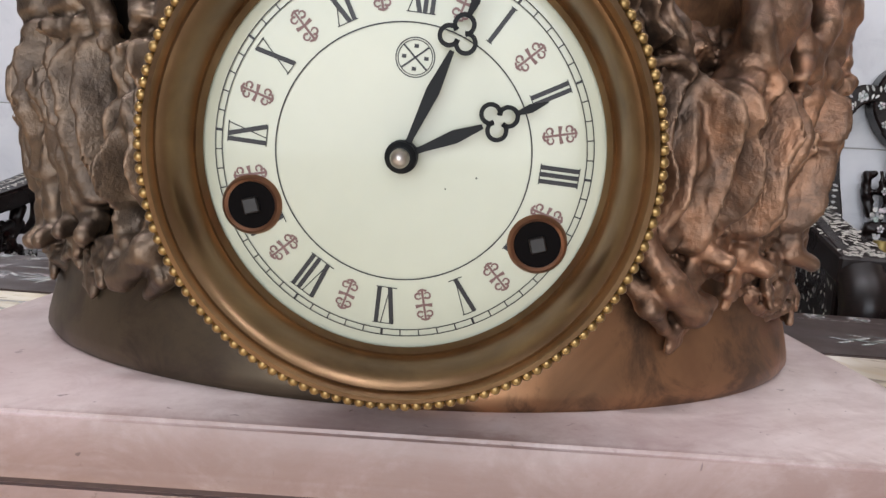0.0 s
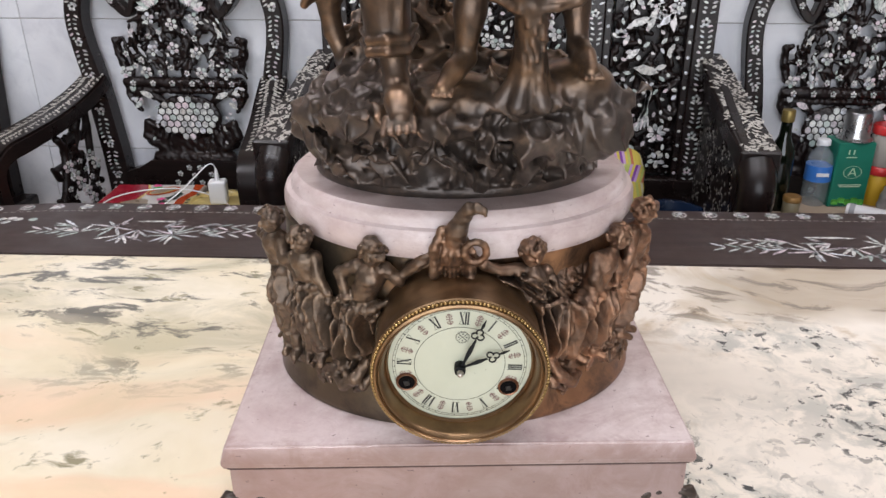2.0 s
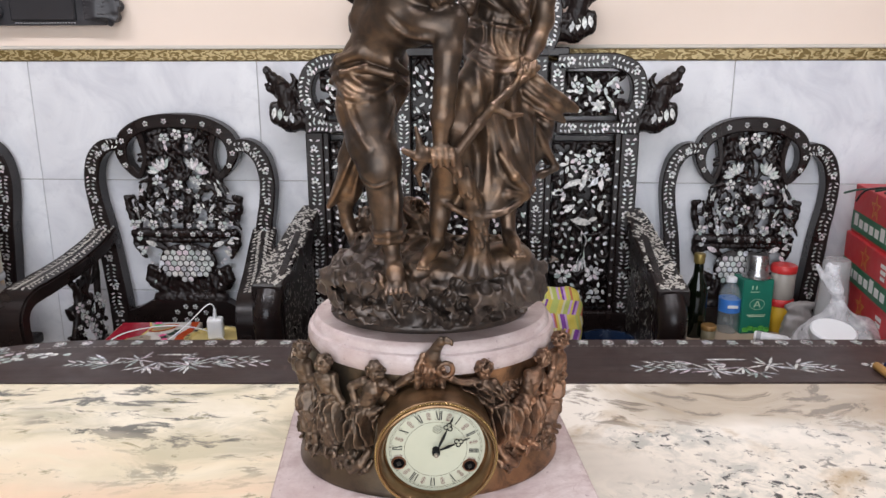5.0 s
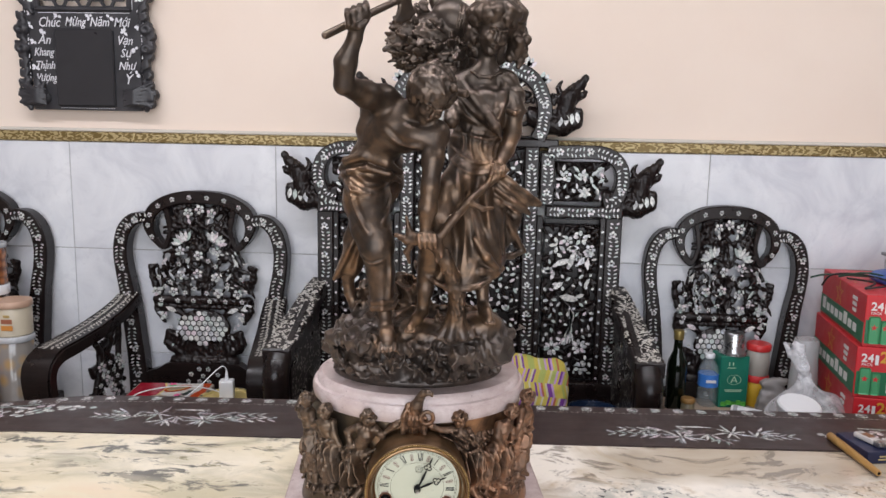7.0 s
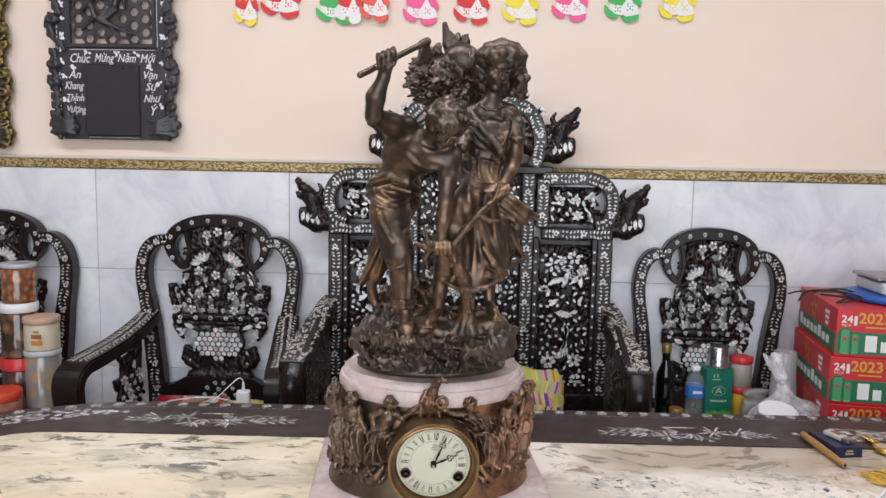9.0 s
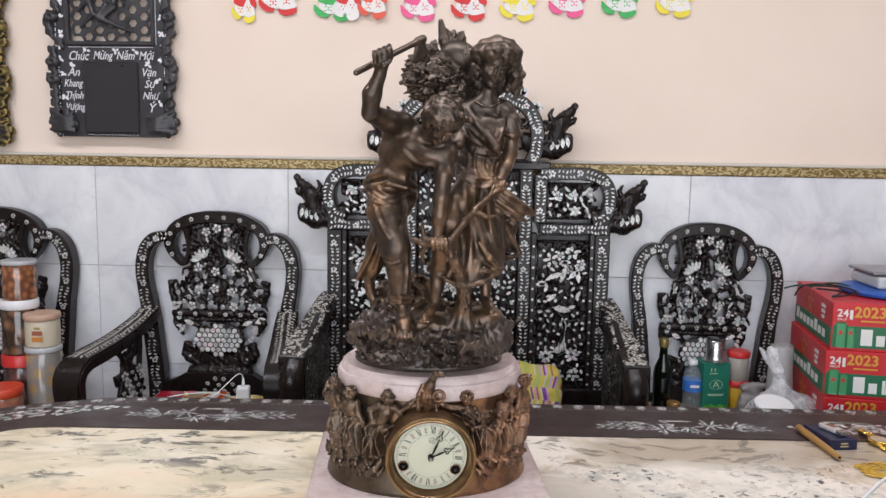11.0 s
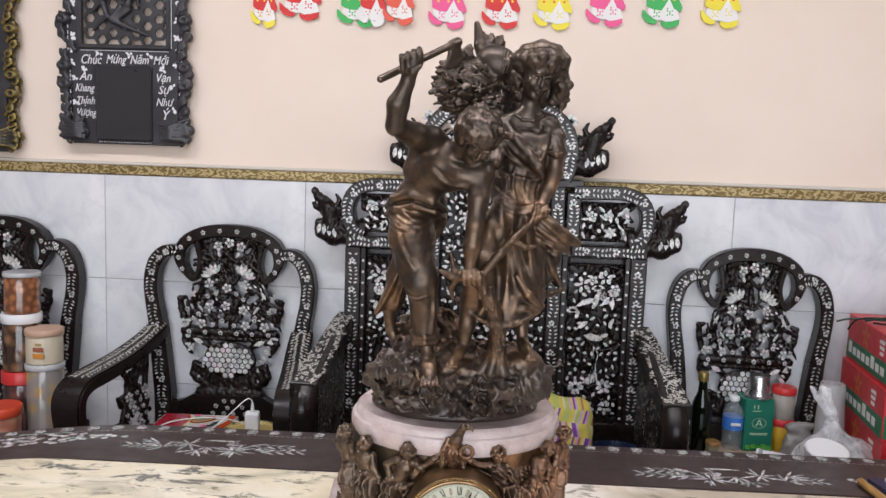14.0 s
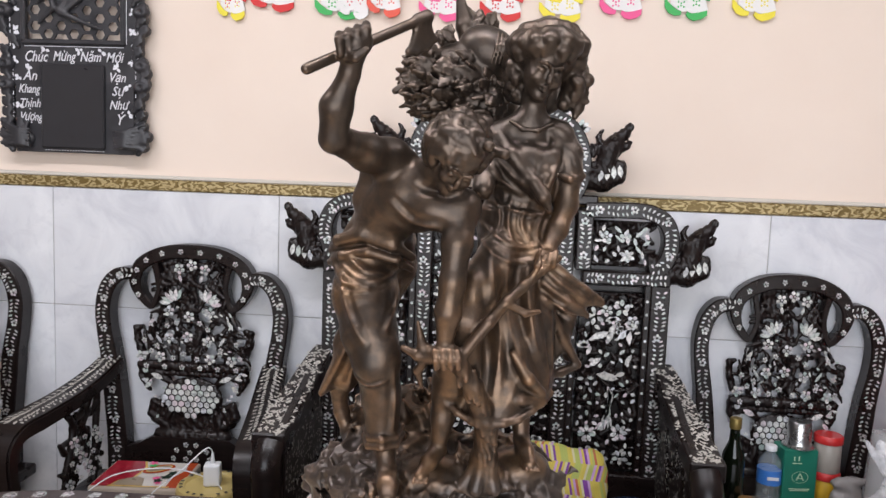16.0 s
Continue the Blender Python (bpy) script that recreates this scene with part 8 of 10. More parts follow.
def bamboo(cx, cy, s=1.0):
    """A spray of slender bamboo leaves in shell, 0.40 m long."""
    bm = bmesh.new()
    for gx, gy, n, a0, a1, ln in ((-0.140, 0.018, 5, -2.3, -0.7, 0.046), (-0.128, -0.006, 5, -2.2, 1.0, 0.044), (-0.075, 0.018, 8, -2.9, 2.6, 0.046), (-0.025, 0.006, 5, 1.9, 3.6, 0.050), (-0.045, -0.018, 5, 2.2, 4.2, 0.046), (0.012, 0.020, 5, 0.6, 2.4, 0.046),
                              (0.040, -0.012, 11, -3.0, 3.0, 0.048), (0.085, -0.004, 4, 0.7, 2.2, 0.044), (0.070, 0.022, 4, 1.0, 2.1, 0.048)):
        for i in range(n):
            a = a0 + (a1 - a0) * i / (n - 1) + rnd.uniform(-0.14, 0.14)
            leaf(bm, (cx + s * gx + 0.006 * rnd.uniform(-1, 1), cy + gy, RIM_Z), s * a, ln * rnd.uniform(0.75, 1.15), 0.0062, YA * 0.9, XA)
    for i in range(4):
        for e in (-1, 1):
            leaf(bm, (cx + s * (0.110 + 0.023 * i), cy - 0.008 + 0.003 * i, RIM_Z), s * (1.57 - e * 0.55), 0.030, 0.0052, YA, XA)
            leaf(bm, (cx + s * (0.085 + 0.022 * i), cy + 0.024, RIM_Z), s * (1.57 - e * 0.5), 0.028, 0.0050, YA, XA)
            leaf(bm, (cx - s * (0.135 + 0.020 * i), cy - 0.004 + 0.002 * i, RIM_Z), -s * (1.57 - e * 0.55), 0.030, 0.0052, YA, XA)
    bm.faces.new([bm.verts.new((cx + s * a, cy + b, RIM_Z)) for a, b in ((-0.045, 0.045), (-0.035, 0.042), (0.030, 0.042), (0.042, 0.047), (0.02, 0.049), (-0.02, 0.049))])
    ob = new("bamboo_inlay", flat_mesh("bamboo_inlay", bm, PEARL))
    ob.parent = rim_ob
    ob["kind"] = "stuff"


def plum(cx, cy, s=1.0):
    bm = bmesh.new()
    got = []
    for i in range(900):
        x = rnd.uniform(-0.17, 0.18)
        w = 0.040 * (1 - abs(x / 0.19) ** 1.6) * (0.55 + 0.45 * abs(math.sin(x * 26)))
        y = rnd.uniform(-1, 0.8) * w
        if any((x - p) ** 2 / 0.0155 ** 2 + (y - q) ** 2 / 0.0140 ** 2 < 1 for p, q in got):
            continue
        got.append((x, y))
        bm.faces.new([bm.verts.new((cx + s * x + 0.0082 * math.cos(t), cy + y + 0.0072 * math.sin(t), RIM_Z)) for t in [2 * math.pi * k / 12 for k in range(12)]])
    for a, b, c, d in ((-0.06, 0.045, 0.05, 0.035), (-0.02, 0.03, -0.07, 0.0), (0.0, 0.03, 0.05, 0.01)):
        p, q = Vector((cx + s * a, cy + b, 0)), Vector((cx + s * c, cy + d, 0))
        n = Vector((-(q - p).y, (q - p).x, 0)).normalized() * 0.004
        bm.faces.new([bm.verts.new((v.x, v.y, RIM_Z + 0.0005)) for v in (p - n, q - n * 0.5, q + n * 0.5, p + n)])
    ob = new("plum_inlay", flat_mesh("plum_inlay", bm, PEARL))
    ob.parent = rim_ob
    ob["kind"] = "stuff"


bamboo(-0.561, 0.662)
bamboo(0.582, 0.634, -1.0)
plum(-0.975, 0.715)
plum(1.02, 0.648, 1.0)

# ---------------------------------------------------------------- on the wall
BLACK = Mat("black_carved_lacquer")
n = BLACK.noise(12, 4)
BLACK.put(Base_Color=BLACK.ramp(n, (0.3, (0.020, 0.020, 0.023)), (0.7, (0.042, 0.040, 0.044))), Roughness=BLACK.ramp(n, (0.3, 0.32), (0.7, 0.5)))
BLACK = BLACK.m
SILVER = plain("silver_paint", (0.74, 0.74, 0.77), 0.4)


# the inlay follows the rounded end of the rim
for ob in rim_ob.children_recursive:
    ox, oy = ob.matrix_basis.translation.x, ob.matrix_basis.translation.y
    if ob.data.users > 1 and ox > -0.65:
        continue
    if ob.data.users > 1:
        x = ox
        ob.matrix_basis = Matrix.Translation((0, -float(np.interp(-x, (0.70, 0.80, 0.883, 0.96, 1.10, 1.20), (0, 0.004, 0.018, 0.045, 0.107, 0.195))), 0)) @ ob.matrix_basis
        if x < -1.12:
            bpy.data.objects.remove(ob)
        continue
    bm = bmesh.new()
    bm.from_mesh(ob.data)
    for v in bm.verts:
        v.co.y -= float(np.interp(-(v.co.x + ox), (0.70, 0.80, 0.883, 0.96, 1.10, 1.20), (0, 0.004, 0.018, 0.045, 0.107, 0.195)))
    bmesh.ops.delete(bm, geom=[v for v in bm.verts if v.co.x + ox < -1.15], context="VERTS")
    bm.to_mesh(ob.data)
    bm.free()


def wall_plaque(name, x, z_low, mat, label, edge_mat, words=True):
    """A carved new-year plaque: hollow picture above, smooth tablet below, scrolled border."""
    pl = thing(name, pose(x, WALL_Y - 0.030, z_low), label, "plaque", "carved plaques on the wall")
    f = Field((-0.255, -0.035, -0.02), (0.255, 0.026, 0.90), 0.004)
    rng = np.random.RandomState(9)
    for s in (-1, 1):                            # border of scrolls and clouds
        z = 0.0
        while z < 0.86:
            w = 0.199 + 0.010 * math.sin(z * 40) + 0.006 * rng.normal()
            f.ell((s * w, 0.004, z + 0.02), (0.018, 0.015, 0.015 + 0.006 * rng.rand()), (0, 30 * rng.normal(), 0), 0.004)
            f.cap((s * (w - 0.01), -0.008, z), (s * (w + 0.012), -0.012, z + 0.03), 0.008, 0.006, 0.003)
            c = (s * (w + 0.004), z + 0.018)
            f.path([(c[0] + 0.013 * math.cos(t) * (1 - t / 14), -0.014, c[1] + 0.013 * math.sin(t) * (1 - t / 14)) for t in np.linspace(0, 8, 14)], [0.0032] * 14, 0.002)
            z += 0.030
        for i in range(9):                       # big lotus scrolls in the lower corners
            a = rng.uniform(-0.6, 2.2)
            f.cap((s * 0.165, -0.010, 0.035), (s * (0.165 + 0.055 * math.cos(a)), -0.016, 0.035 + 0.055 * math.sin(a)), 0.014, 0.006, 0.003)
        f.ell((s * 0.165, -0.006, 0.035), (0.045, 0.020, 0.030), k=0.006)
        for i in range(6):
            f.path([(s * 0.128, -0.024, 0.012 + 0.010 * i), (s * 0.160, -0.030, 0.020 + 0.008 * i), (s * (0.200 + 0.004 * i), -0.018, 0.016 + 0.014 * i)], [0.004, 0.0055, 0.003], 0.002)
        for zz in (0.19, 0.25, 0.40):
            f.ell((s * 0.205, -0.010, zz), (0.026, 0.018, 0.018), k=0.004)
            f.ell((s * 0.205, -0.030, zz), (0.010, 0.012, 0.008), k=0.004, cut=True)
    ob = link("border", f.bm_mesh("border"), edge_mat, pl, "carved scroll border", 60)
    for c, d in (((0, 0.008, 0.2525), (0.40, 0.026, 0.125)), ((0, 0.008, 0.0935), (0.36, 0.026, 0.193)), ((-0.178, 0.008, 0.5855), (0.044, 0.026, 0.541)), ((0.178, 0.008, 0.5855), (0.044, 0.026, 0.541))):
        bm = bmesh.new()
        box(bm, c, d, 0.0006)
        part("board", bm, mat, pl)
    bm = bmesh.new()
    box(bm, (0, -0.010, 0.130), (0.190, 0.018, 0.242), 0.004)
    part("tablet", bm, plain("grey_black_panel", (0.028, 0.027, 0.030), 0.32), pl, "smooth dark tablet")
    # pierced picture with honeycomb
    bm = bmesh.new()
    for j in range(24):                          # a plate pierced with hexagons in staggered rows
        for i in range(-3, 4):
            cx, cz = (i + 0.5 * (j % 2)) * 0.078, 0.337 + j * 0.0225
            if abs(cx) < 0.136 and cz < 0.84:
                inner = [(0.0152 * math.cos(math.pi / 3 * q), 0.0152 * math.sin(math.pi / 3 * q)) for q in range(6)]
                outer = [(0.026, 0), (0.013, 0.0225), (-0.013, 0.0225), (-0.026, 0), (-0.013, -0.0225), (0.013, -0.0225)]
                inner, outer = [[bm.verts.new((cx + x0, 0.002, cz + z0)) for x0, z0 in ring] for ring in (inner, outer)]
                for q in range(6):
                    bm.faces.new((inner[q], inner[(q + 1) % 6], outer[(q + 1) % 6], outer[q]))
    bmesh.ops.remove_doubles(bm, verts=bm.verts, dist=0.0008)
    bmesh.ops.solidify(bm, geom=list(bm.faces), thickness=0.006)
    part("lattice", bm, mat, pl, "pierced honeycomb lattice")
    bm = bmesh.new()
    for s in (-1, 1):
        box(bm, (s * 0.150, -0.006, 0.586), (0.014, 0.020, 0.55), 0.003)
    box(bm, (0, -0.006, 0.313), (0.314, 0.020, 0.014), 0.003)
    part("picture_frame", bm, mat, pl)
    f = Field((-0.14, -0.03, 0.33), (0.14, 0.008, 0.84), 0.004)
    for i in range(34):
        x0, z0 = rng.uniform(-0.07, 0.05), rng.uniform(0.43, 0.84)
        f.path([(x0, -0.008, z0), (x0 + rng.uniform(-0.05, 0.05), -0.014, z0 - 0.04), (x0 + rng.uniform(-0.08, 0.08), -0.010, z0 - 0.085)], [0.010, 0.009, 0.004], 0.004)
    link("carved_bough", f.bm_mesh("carved_bough"), mat, pl, "", 60)
    if words:
        bm = bmesh.new()
        for i in range(44):
            for s in (-1, 1):
                z = 0.09 + i * 0.0175
                bm.faces.new([bm.verts.new((s * (0.186 if z < 0.24 else 0.193) + e, -0.0065, z + d)) for e, d in ((-0.0012, 0), (0.0012, 0), (0.0012, 0.011), (-0.0012, 0.011))])
        for x0, z0, x1, z1 in ((-0.160, 0.310, -0.158, 0.84), (0.158, 0.310, 0.160, 0.84), (-0.150, 0.300, 0.150, 0.302)):      # thin line round the picture
            bm.faces.new([bm.verts.new((x, -0.0065, z)) for x, z in ((x0, z0), (x1, z0), (x1, z1), (x0, z1))])
        for i in range(22):
            x0 = -0.09 + i * 0.0083
            bm.faces.new([bm.verts.new((x0 + e, -0.0065, 0.0035 + d)) for e, d in ((0, -0.0012), (0.0055, -0.0012), (0.0055, 0.0012), (0, 0.0012))])
        for sx, sz, n in ((-0.136, 0.243, 6), (-0.168, 0.212, 4), (-0.168, 0.128, 5), (0.130, 0.243, 6), (0.164, 0.190, 6), (0.166, 0.112, 5), (-0.178, 0.262, 3), (0.176, 0.262, 3), (-0.178, 0.30, 3), (0.178, 0.30, 3), (-0.176, 0.345, 6), (0.176, 0.345, 6), (-0.178, 0.40, 3), (0.178, 0.40, 3), (-0.176, 0.450, 6), (0.176, 0.450, 6), (-0.178, 0.56, 5), (0.178, 0.57, 5), (-0.178, 0.66, 4), (0.178, 0.67, 4), (-0.086, 0.290, 4), (0.018, 0.290, 4), (0.084, 0.288, 4)):
            for q in range(n):
                leaf(bm, (sx, -0.0066 - 0.00002 * q, sz), rnd.uniform(-3, 3), rnd.uniform(0.010, 0.017), 0.0085, ZA, XA)
        stuff_part("silver_ornament", bm, SILVER, pl)
        # words
        for text, tx, tz, size, sx in (("Chúc", -0.116, 0.257, 0.044, 0.76), ("Mừng", -0.030, 0.260, 0.040, 0.72), ("Năm", 0.050, 0.260, 0.040, 0.76), ("Mới", 0.122, 0.259, 0.040, 0.80), ("An", -0.134, 0.204, 0.040, 0.9), ("Khang", -0.138, 0.167, 0.036, 0.72), ("Thịnh", -0.136, 0.126, 0.035, 0.80), ("Vượng", -0.134, 0.087, 0.035, 0.72),
                                       ("Vạn", 0.130, 0.204, 0.038, 0.82), ("Sự", 0.132, 0.165, 0.038, 0.9), ("Như", 0.134, 0.126, 0.036, 0.82), ("Ý", 0.136, 0.082, 0.044, 0.9)):
            cu = bpy.data.curves.new("lettering", "FONT")
            cu.body, cu.size, cu.shear, cu.extrude, cu.offset, cu.align_x, cu.resolution_u = text, size, 0.30, 0.0006, 0.0002, "CENTER", 2
            ob = new("lettering", cu)
            dg = bpy.context.evaluated_depsgraph_get()
            me = bpy.data.meshes.new_from_object(ob.evaluated_get(dg))
            bpy.data.objects.remove(ob)
            bpy.data.curves.remove(cu)
            me.materials.clear()
            me.materials.append(SILVER)
            ob = new("lettering", me)
            ob.parent = pl
            ob.matrix_basis = pose(tx, -0.0068, tz, 90, 0, 0) @ Matrix.Diagonal((sx, 1, 1, 1))
    return pl


wall_plaque("new_year_plaque", -1.198, 1.452, BLACK, "black carved new-year plaque with silver lettering, hung on the wall", BLACK)
m = Mat("gilt_black_lacquer")
nn = m.noise(30, 3)
geo = m.t.nodes.new("ShaderNodeNewGeometry")
m.put(Base_Color=m.mix(m.ramp(geo.outputs["Pointiness"], (0.5, 0.0), (0.58, 0.9)), (0.02, 0.018, 0.014), (0.42, 0.30, 0.07)), Metallic=0.4, Roughness=0.42)
wall_plaque("gilt_plaque", -1.790, 1.415, BLACK, "black carved plaque with gilded border, hung on the wall", m.m, False)

# row of paper cut-outs
def paper(name, c):
    return plain(name, c, 0.6, vary=0.06)


P_RED, P_YEL, P_PINK, P_GRN, P_WHT, P_ORG = paper("red_paper", (0.62, 0.03, 0.03)), paper("yellow_paper", (0.80, 0.68, 0.05)), paper("pink_paper", (0.80, 0.10, 0.28)), paper("green_paper", (0.05, 0.42, 0.10)), paper("white_paper", (0.78, 0.76, 0.74)), paper("orange_red_paper", (0.72, 0.10, 0.06))


def cut_out(cx, zb, mats, w=0.105, dy=0.0, label="paper cut-out of a child in bright clothes stuck on the wall"):
    """Flat printed card: coat, wide white trousers with dots, two shoes."""
    coat, shoe = mats
    co = thing("paper_cutout", pose(cx, WALL_Y - 0.004 - dy, zb), label, "decoration", "paper cut-outs in a row")
    k = w / 0.105

    def card(name, pts, y0, y1, mat, parent=co):
        bm = bmesh.new()
        plate(bm, [(x * k, z) for x, z in pts], y0, y1)
        bmesh.ops.recalc_face_normals(bm, faces=bm.faces)
        return part(name, bm, mat, parent)

    card("coat", [(-0.050, 0.066), (-0.030, 0.056), (-0.004, 0.052), (0.004, 0.064), (0.018, 0.090), (0.034, 0.058), (0.056, 0.050), (0.060, 0.062), (0.044, 0.095), (0.040, 0.150), (0.030, 0.190), (-0.030, 0.190), (-0.046, 0.140), (-0.050, 0.100)], -0.0042, 0.0, coat)
    legs = (([(-0.044, 0.060), (-0.020, 0.055), (0.004, 0.056), (0.008, 0.050), (-0.004, 0.022), (-0.022, 0.024), (-0.046, 0.042)], [(-0.062, 0.054), (-0.056, 0.052), (-0.046, 0.040), (-0.030, 0.027), (-0.016, 0.023), (-0.018, 0.012), (-0.034, 0.011), (-0.050, 0.018), (-0.061, 0.034)]),
            ([(0.002, 0.064), (0.018, 0.092), (0.032, 0.086), (0.046, 0.052), (0.054, 0.028), (0.030, 0.018), (0.004, 0.020), (-0.008, 0.030)], [(0.000, 0.022), (0.010, 0.017), (0.030, 0.020), (0.052, 0.026), (0.052, 0.012), (0.040, 0.003), (0.018, -0.002), (0.004, 0.004), (-0.004, 0.014)]))
    for i, (leg_pts, shoe_pts) in enumerate(legs):
        tr = card("trouser_leg", leg_pts, -0.0030 - 0.0002 * i, 0.0, P_WHT)
        mx, mz = sum(p[0] for p in leg_pts) / len(leg_pts), sum(p[1] for p in leg_pts) / len(leg_pts)
        for q in range(7):
            x0, z0 = mx + 0.0075 * ((q % 3) - 1), mz - 0.010 + 0.0095 * (q // 3) + 0.003 * (q % 2)
            card("dot", [(x0 + 0.0026 * math.cos(t), z0 + 0.0026 * math.sin(t)) for t in [2 * math.pi * j / 8 for j in range(8)]], -0.0040, -0.0033, coat if q % 2 else shoe, tr)
        card("shoe", shoe_pts, -0.0044, 0.0, shoe)
    for q in range(5):
        x0, z0 = -0.030 + 0.016 * q, 0.085 + 0.022 * (q % 2)
        card("dot", [(x0 + 0.004 * math.cos(t), z0 + 0.004 * math.sin(t)) for t in [2 * math.pi * j / 7 for j in range(7)]], -0.0048, -0.0042, P_YEL if coat != P_YEL else P_ORG)
    return co


cut_out(-0.741, 1.842, (P_RED, P_YEL), 0.075)
cut_out(-0.620, 1.868, (P_RED, P_RED), 0.12)
cut_out(-0.430, 1.850, (P_GRN, P_GRN), 0.12)
cut_out(-0.385, 1.851, (P_RED, P_WHT), 0.08, 0.006)
cut_out(-0.298, 1.856, (P_ORG, P_ORG), 0.088, 0.012)
for cx, zb, mm in ((-0.143, 1.850, (P_PINK, P_PINK)), (0.027, 1.853, (P_RED, P_RED)), (0.190, 1.853, (P_YEL, P_YEL)), (0.354, 1.866, (P_PINK, P_PINK)), (0.528, 1.866, (P_GRN, P_GRN)), (0.706, 1.868, (P_YEL, P_YEL))):
    cut_out(cx, zb, mm)

# ---------------------------------------------------------------- on the seats
SEAT = 0.5025


DARK_GLASS = plain("dark_green_glass", (0.004, 0.006, 0.003), 0.10)
WHITE = plain("white_plastic", (0.74, 0.75, 0.76), 0.35, vary=0.05)
RED_P = plain("red_plastic", (0.55, 0.03, 0.03), 0.32)
STEEL = plain("brushed_steel", (0.5, 0.5, 0.5), 0.28, 0.95)


def turned(thing_ob, name, prof, mat, label="", n=32):
    bm = bmesh.new()
    lathe(bm, prof, n)
    ob = part(name, bm, mat, thing_ob, label, 40)
    return ob


MAT_Z = SEAT + 0.0655                           # top of the folded blanket on the chair
# right chair: oil bottle, water bottle, green box with a steel cup, jars, bag
t = thing("oil_bottle", pose(0.694, 1.345, MAT_Z) @ Matrix.Diagonal((1, 1, 0.82, 1)), "dark glass sauce bottle with a gold cap", "bottle", "bottles and jars on the chair")
turned(t, "body", [(0.028, 0), (0.030, 0.004), (0.030, 0.16), (0.027, 0.185), (0.014, 0.225), (0.0125, 0.265), (0.0135, 0.27)], DARK_GLASS)
turned(t, "cap", [(0.0150, 0.268), (0.0155, 0.272), (0.0155, 0.298), (0.014, 0.302)], plain("gold_foil", (0.26, 0.19, 0.06), 0.4, 0.6), "gold foil cap")

t = thing("water_bottle", pose(0.803, 1.385, MAT_Z) @ Matrix.Diagonal((1, 1, 0.73, 1)), "half-full clear plastic water bottle with a blue label", "bottle", "bottles and jars on the chair")
turned(t, "body", [(0.026, 0), (0.030, 0.006), (0.031, 0.05), (0.0295, 0.055), (0.031, 0.06), (0.031, 0.150), (0.027, 0.175), (0.015, 0.198), (0.0125, 0.205), (0.0125, 0.212)], plain("clear_bottle", (0.52, 0.57, 0.58), 0.06, Alpha=0.24), "clear ribbed plastic")
turned(t, "wrapper", [(0.0316, 0.088), (0.0316, 0.142)], plain("blue_label", (0.05, 0.20, 0.60), 0.3), "blue printed wrapper")
bm = bmesh.new()
box(bm, (0, -0.0322, 0.116), (0.030, 0.0016, 0.012), 0.0003)
part("label_bar", bm, WHITE, t)
turned(t, "cap", [(0.0150, 0.210), (0.0155, 0.213), (0.0155, 0.226), (0.014, 0.229)], WHITE, "white screw cap")

TIN = plain("green_card", (0.01, 0.17, 0.11), 0.42, vary=0.25)
t = thing("green_carton", pose(0.872, 1.400, MAT_Z, 0, 0, 6) @ Matrix.Diagonal((1, 1, 0.72, 1)), "tall dark green printed carton", "box", "bottles and jars on the chair")
bm = bmesh.new()
box(bm, (0, 0, 0.114), (0.090, 0.070, 0.228), 0.002)
part("carton_body", bm, TIN, t)
LIME = plain("pale_green_print", (0.45, 0.62, 0.42), 0.45)
bm = bmesh.new()
for q in range(28):
    a, b = 2 * math.pi * q / 28, 2 * math.pi * (q + 1) / 28
    bm.faces.new([bm.verts.new((r * math.cos(u), -0.0358, 0.125 + r * math.sin(u))) for r, u in ((0.021, a), (0.0225, a), (0.0225, b), (0.021, b))])
part("print_ring", face_front(bm), LIME, t)
for dx, tilt in ((-0.005, 18), (0.005, -18)):
    bm = bmesh.new()
    box(bm, (0, 0, 0), (0.003, 0.0008, 0.028), 0, pose(dx, -0.0358, 0.126, 0, tilt, 0))
    ob = part("print_stroke", bm, LIME, t)
bm = bmesh.new()
box(bm, (0, -0.0358, 0.121), (0.012, 0.0008, 0.0025))
part("print_stroke", bm, LIME, t)
for dx in (-0.018, -0.006):
    bm = bmesh.new()
    box(bm, (dx, -0.0358, 0.196), (0.003, 0.0008, 0.016))
    part("print_stroke", bm, LIME, t)
for zz, ww in ((0.178, 0.026), (0.080, 0.056), (0.074, 0.05)):
    bm = bmesh.new()
    box(bm, (0 if ww > 0.03 else -0.01, -0.0358, zz), (ww, 0.0008, 0.003))
    part("print_bar", bm, LIME, t)
for i in range(5):
    bm = bmesh.new()
    box(bm, (-0.03 + 0.016 * i, -0.0358, 0.018 + 0.006 * (i % 2)), (0.016, 0.0008, 0.018), 0.003)
    part("print_leaf", bm, plain("leaf_print", (0.10, 0.40, 0.06), 0.5), t)
t = thing("steel_cup", pose(0.878, 1.400, MAT_Z + 0.1644), "upturned brushed steel cup standing on the green carton", "cup")
turned(t, "cup_body", [(0.040, 0), (0.042, 0.001), (0.042, 0.004), (0.034, 0.008), (0.031, 0.02), (0.030, 0.064), (0.0275, 0.069)], STEEL)

for dz, body, lab in ((0.0, plain("yellow_spice", (0.55, 0.33, 0.02), 0.5), "clear jar of yellow powder with a red lid"), (0.132, plain("pale_spice", (0.36, 0.33, 0.29), 0.4), "clear jar of pale spice with a red lid")):
    t = thing("spice_jar", pose(0.957, 1.405, MAT_Z + dz * 0.76) @ Matrix.Diagonal((1, 1, 0.76, 1)), lab, "jar", "bottles and jars on the chair")
    turned(t, "jar_body", [(0.032, 0), (0.034, 0.004), (0.034, 0.10), (0.031, 0.106)], body)
    turned(t, "lid", [(0.036, 0.104), (0.037, 0.107), (0.037, 0.127), (0.034, 0.1318)], RED_P, "ribbed red lid")

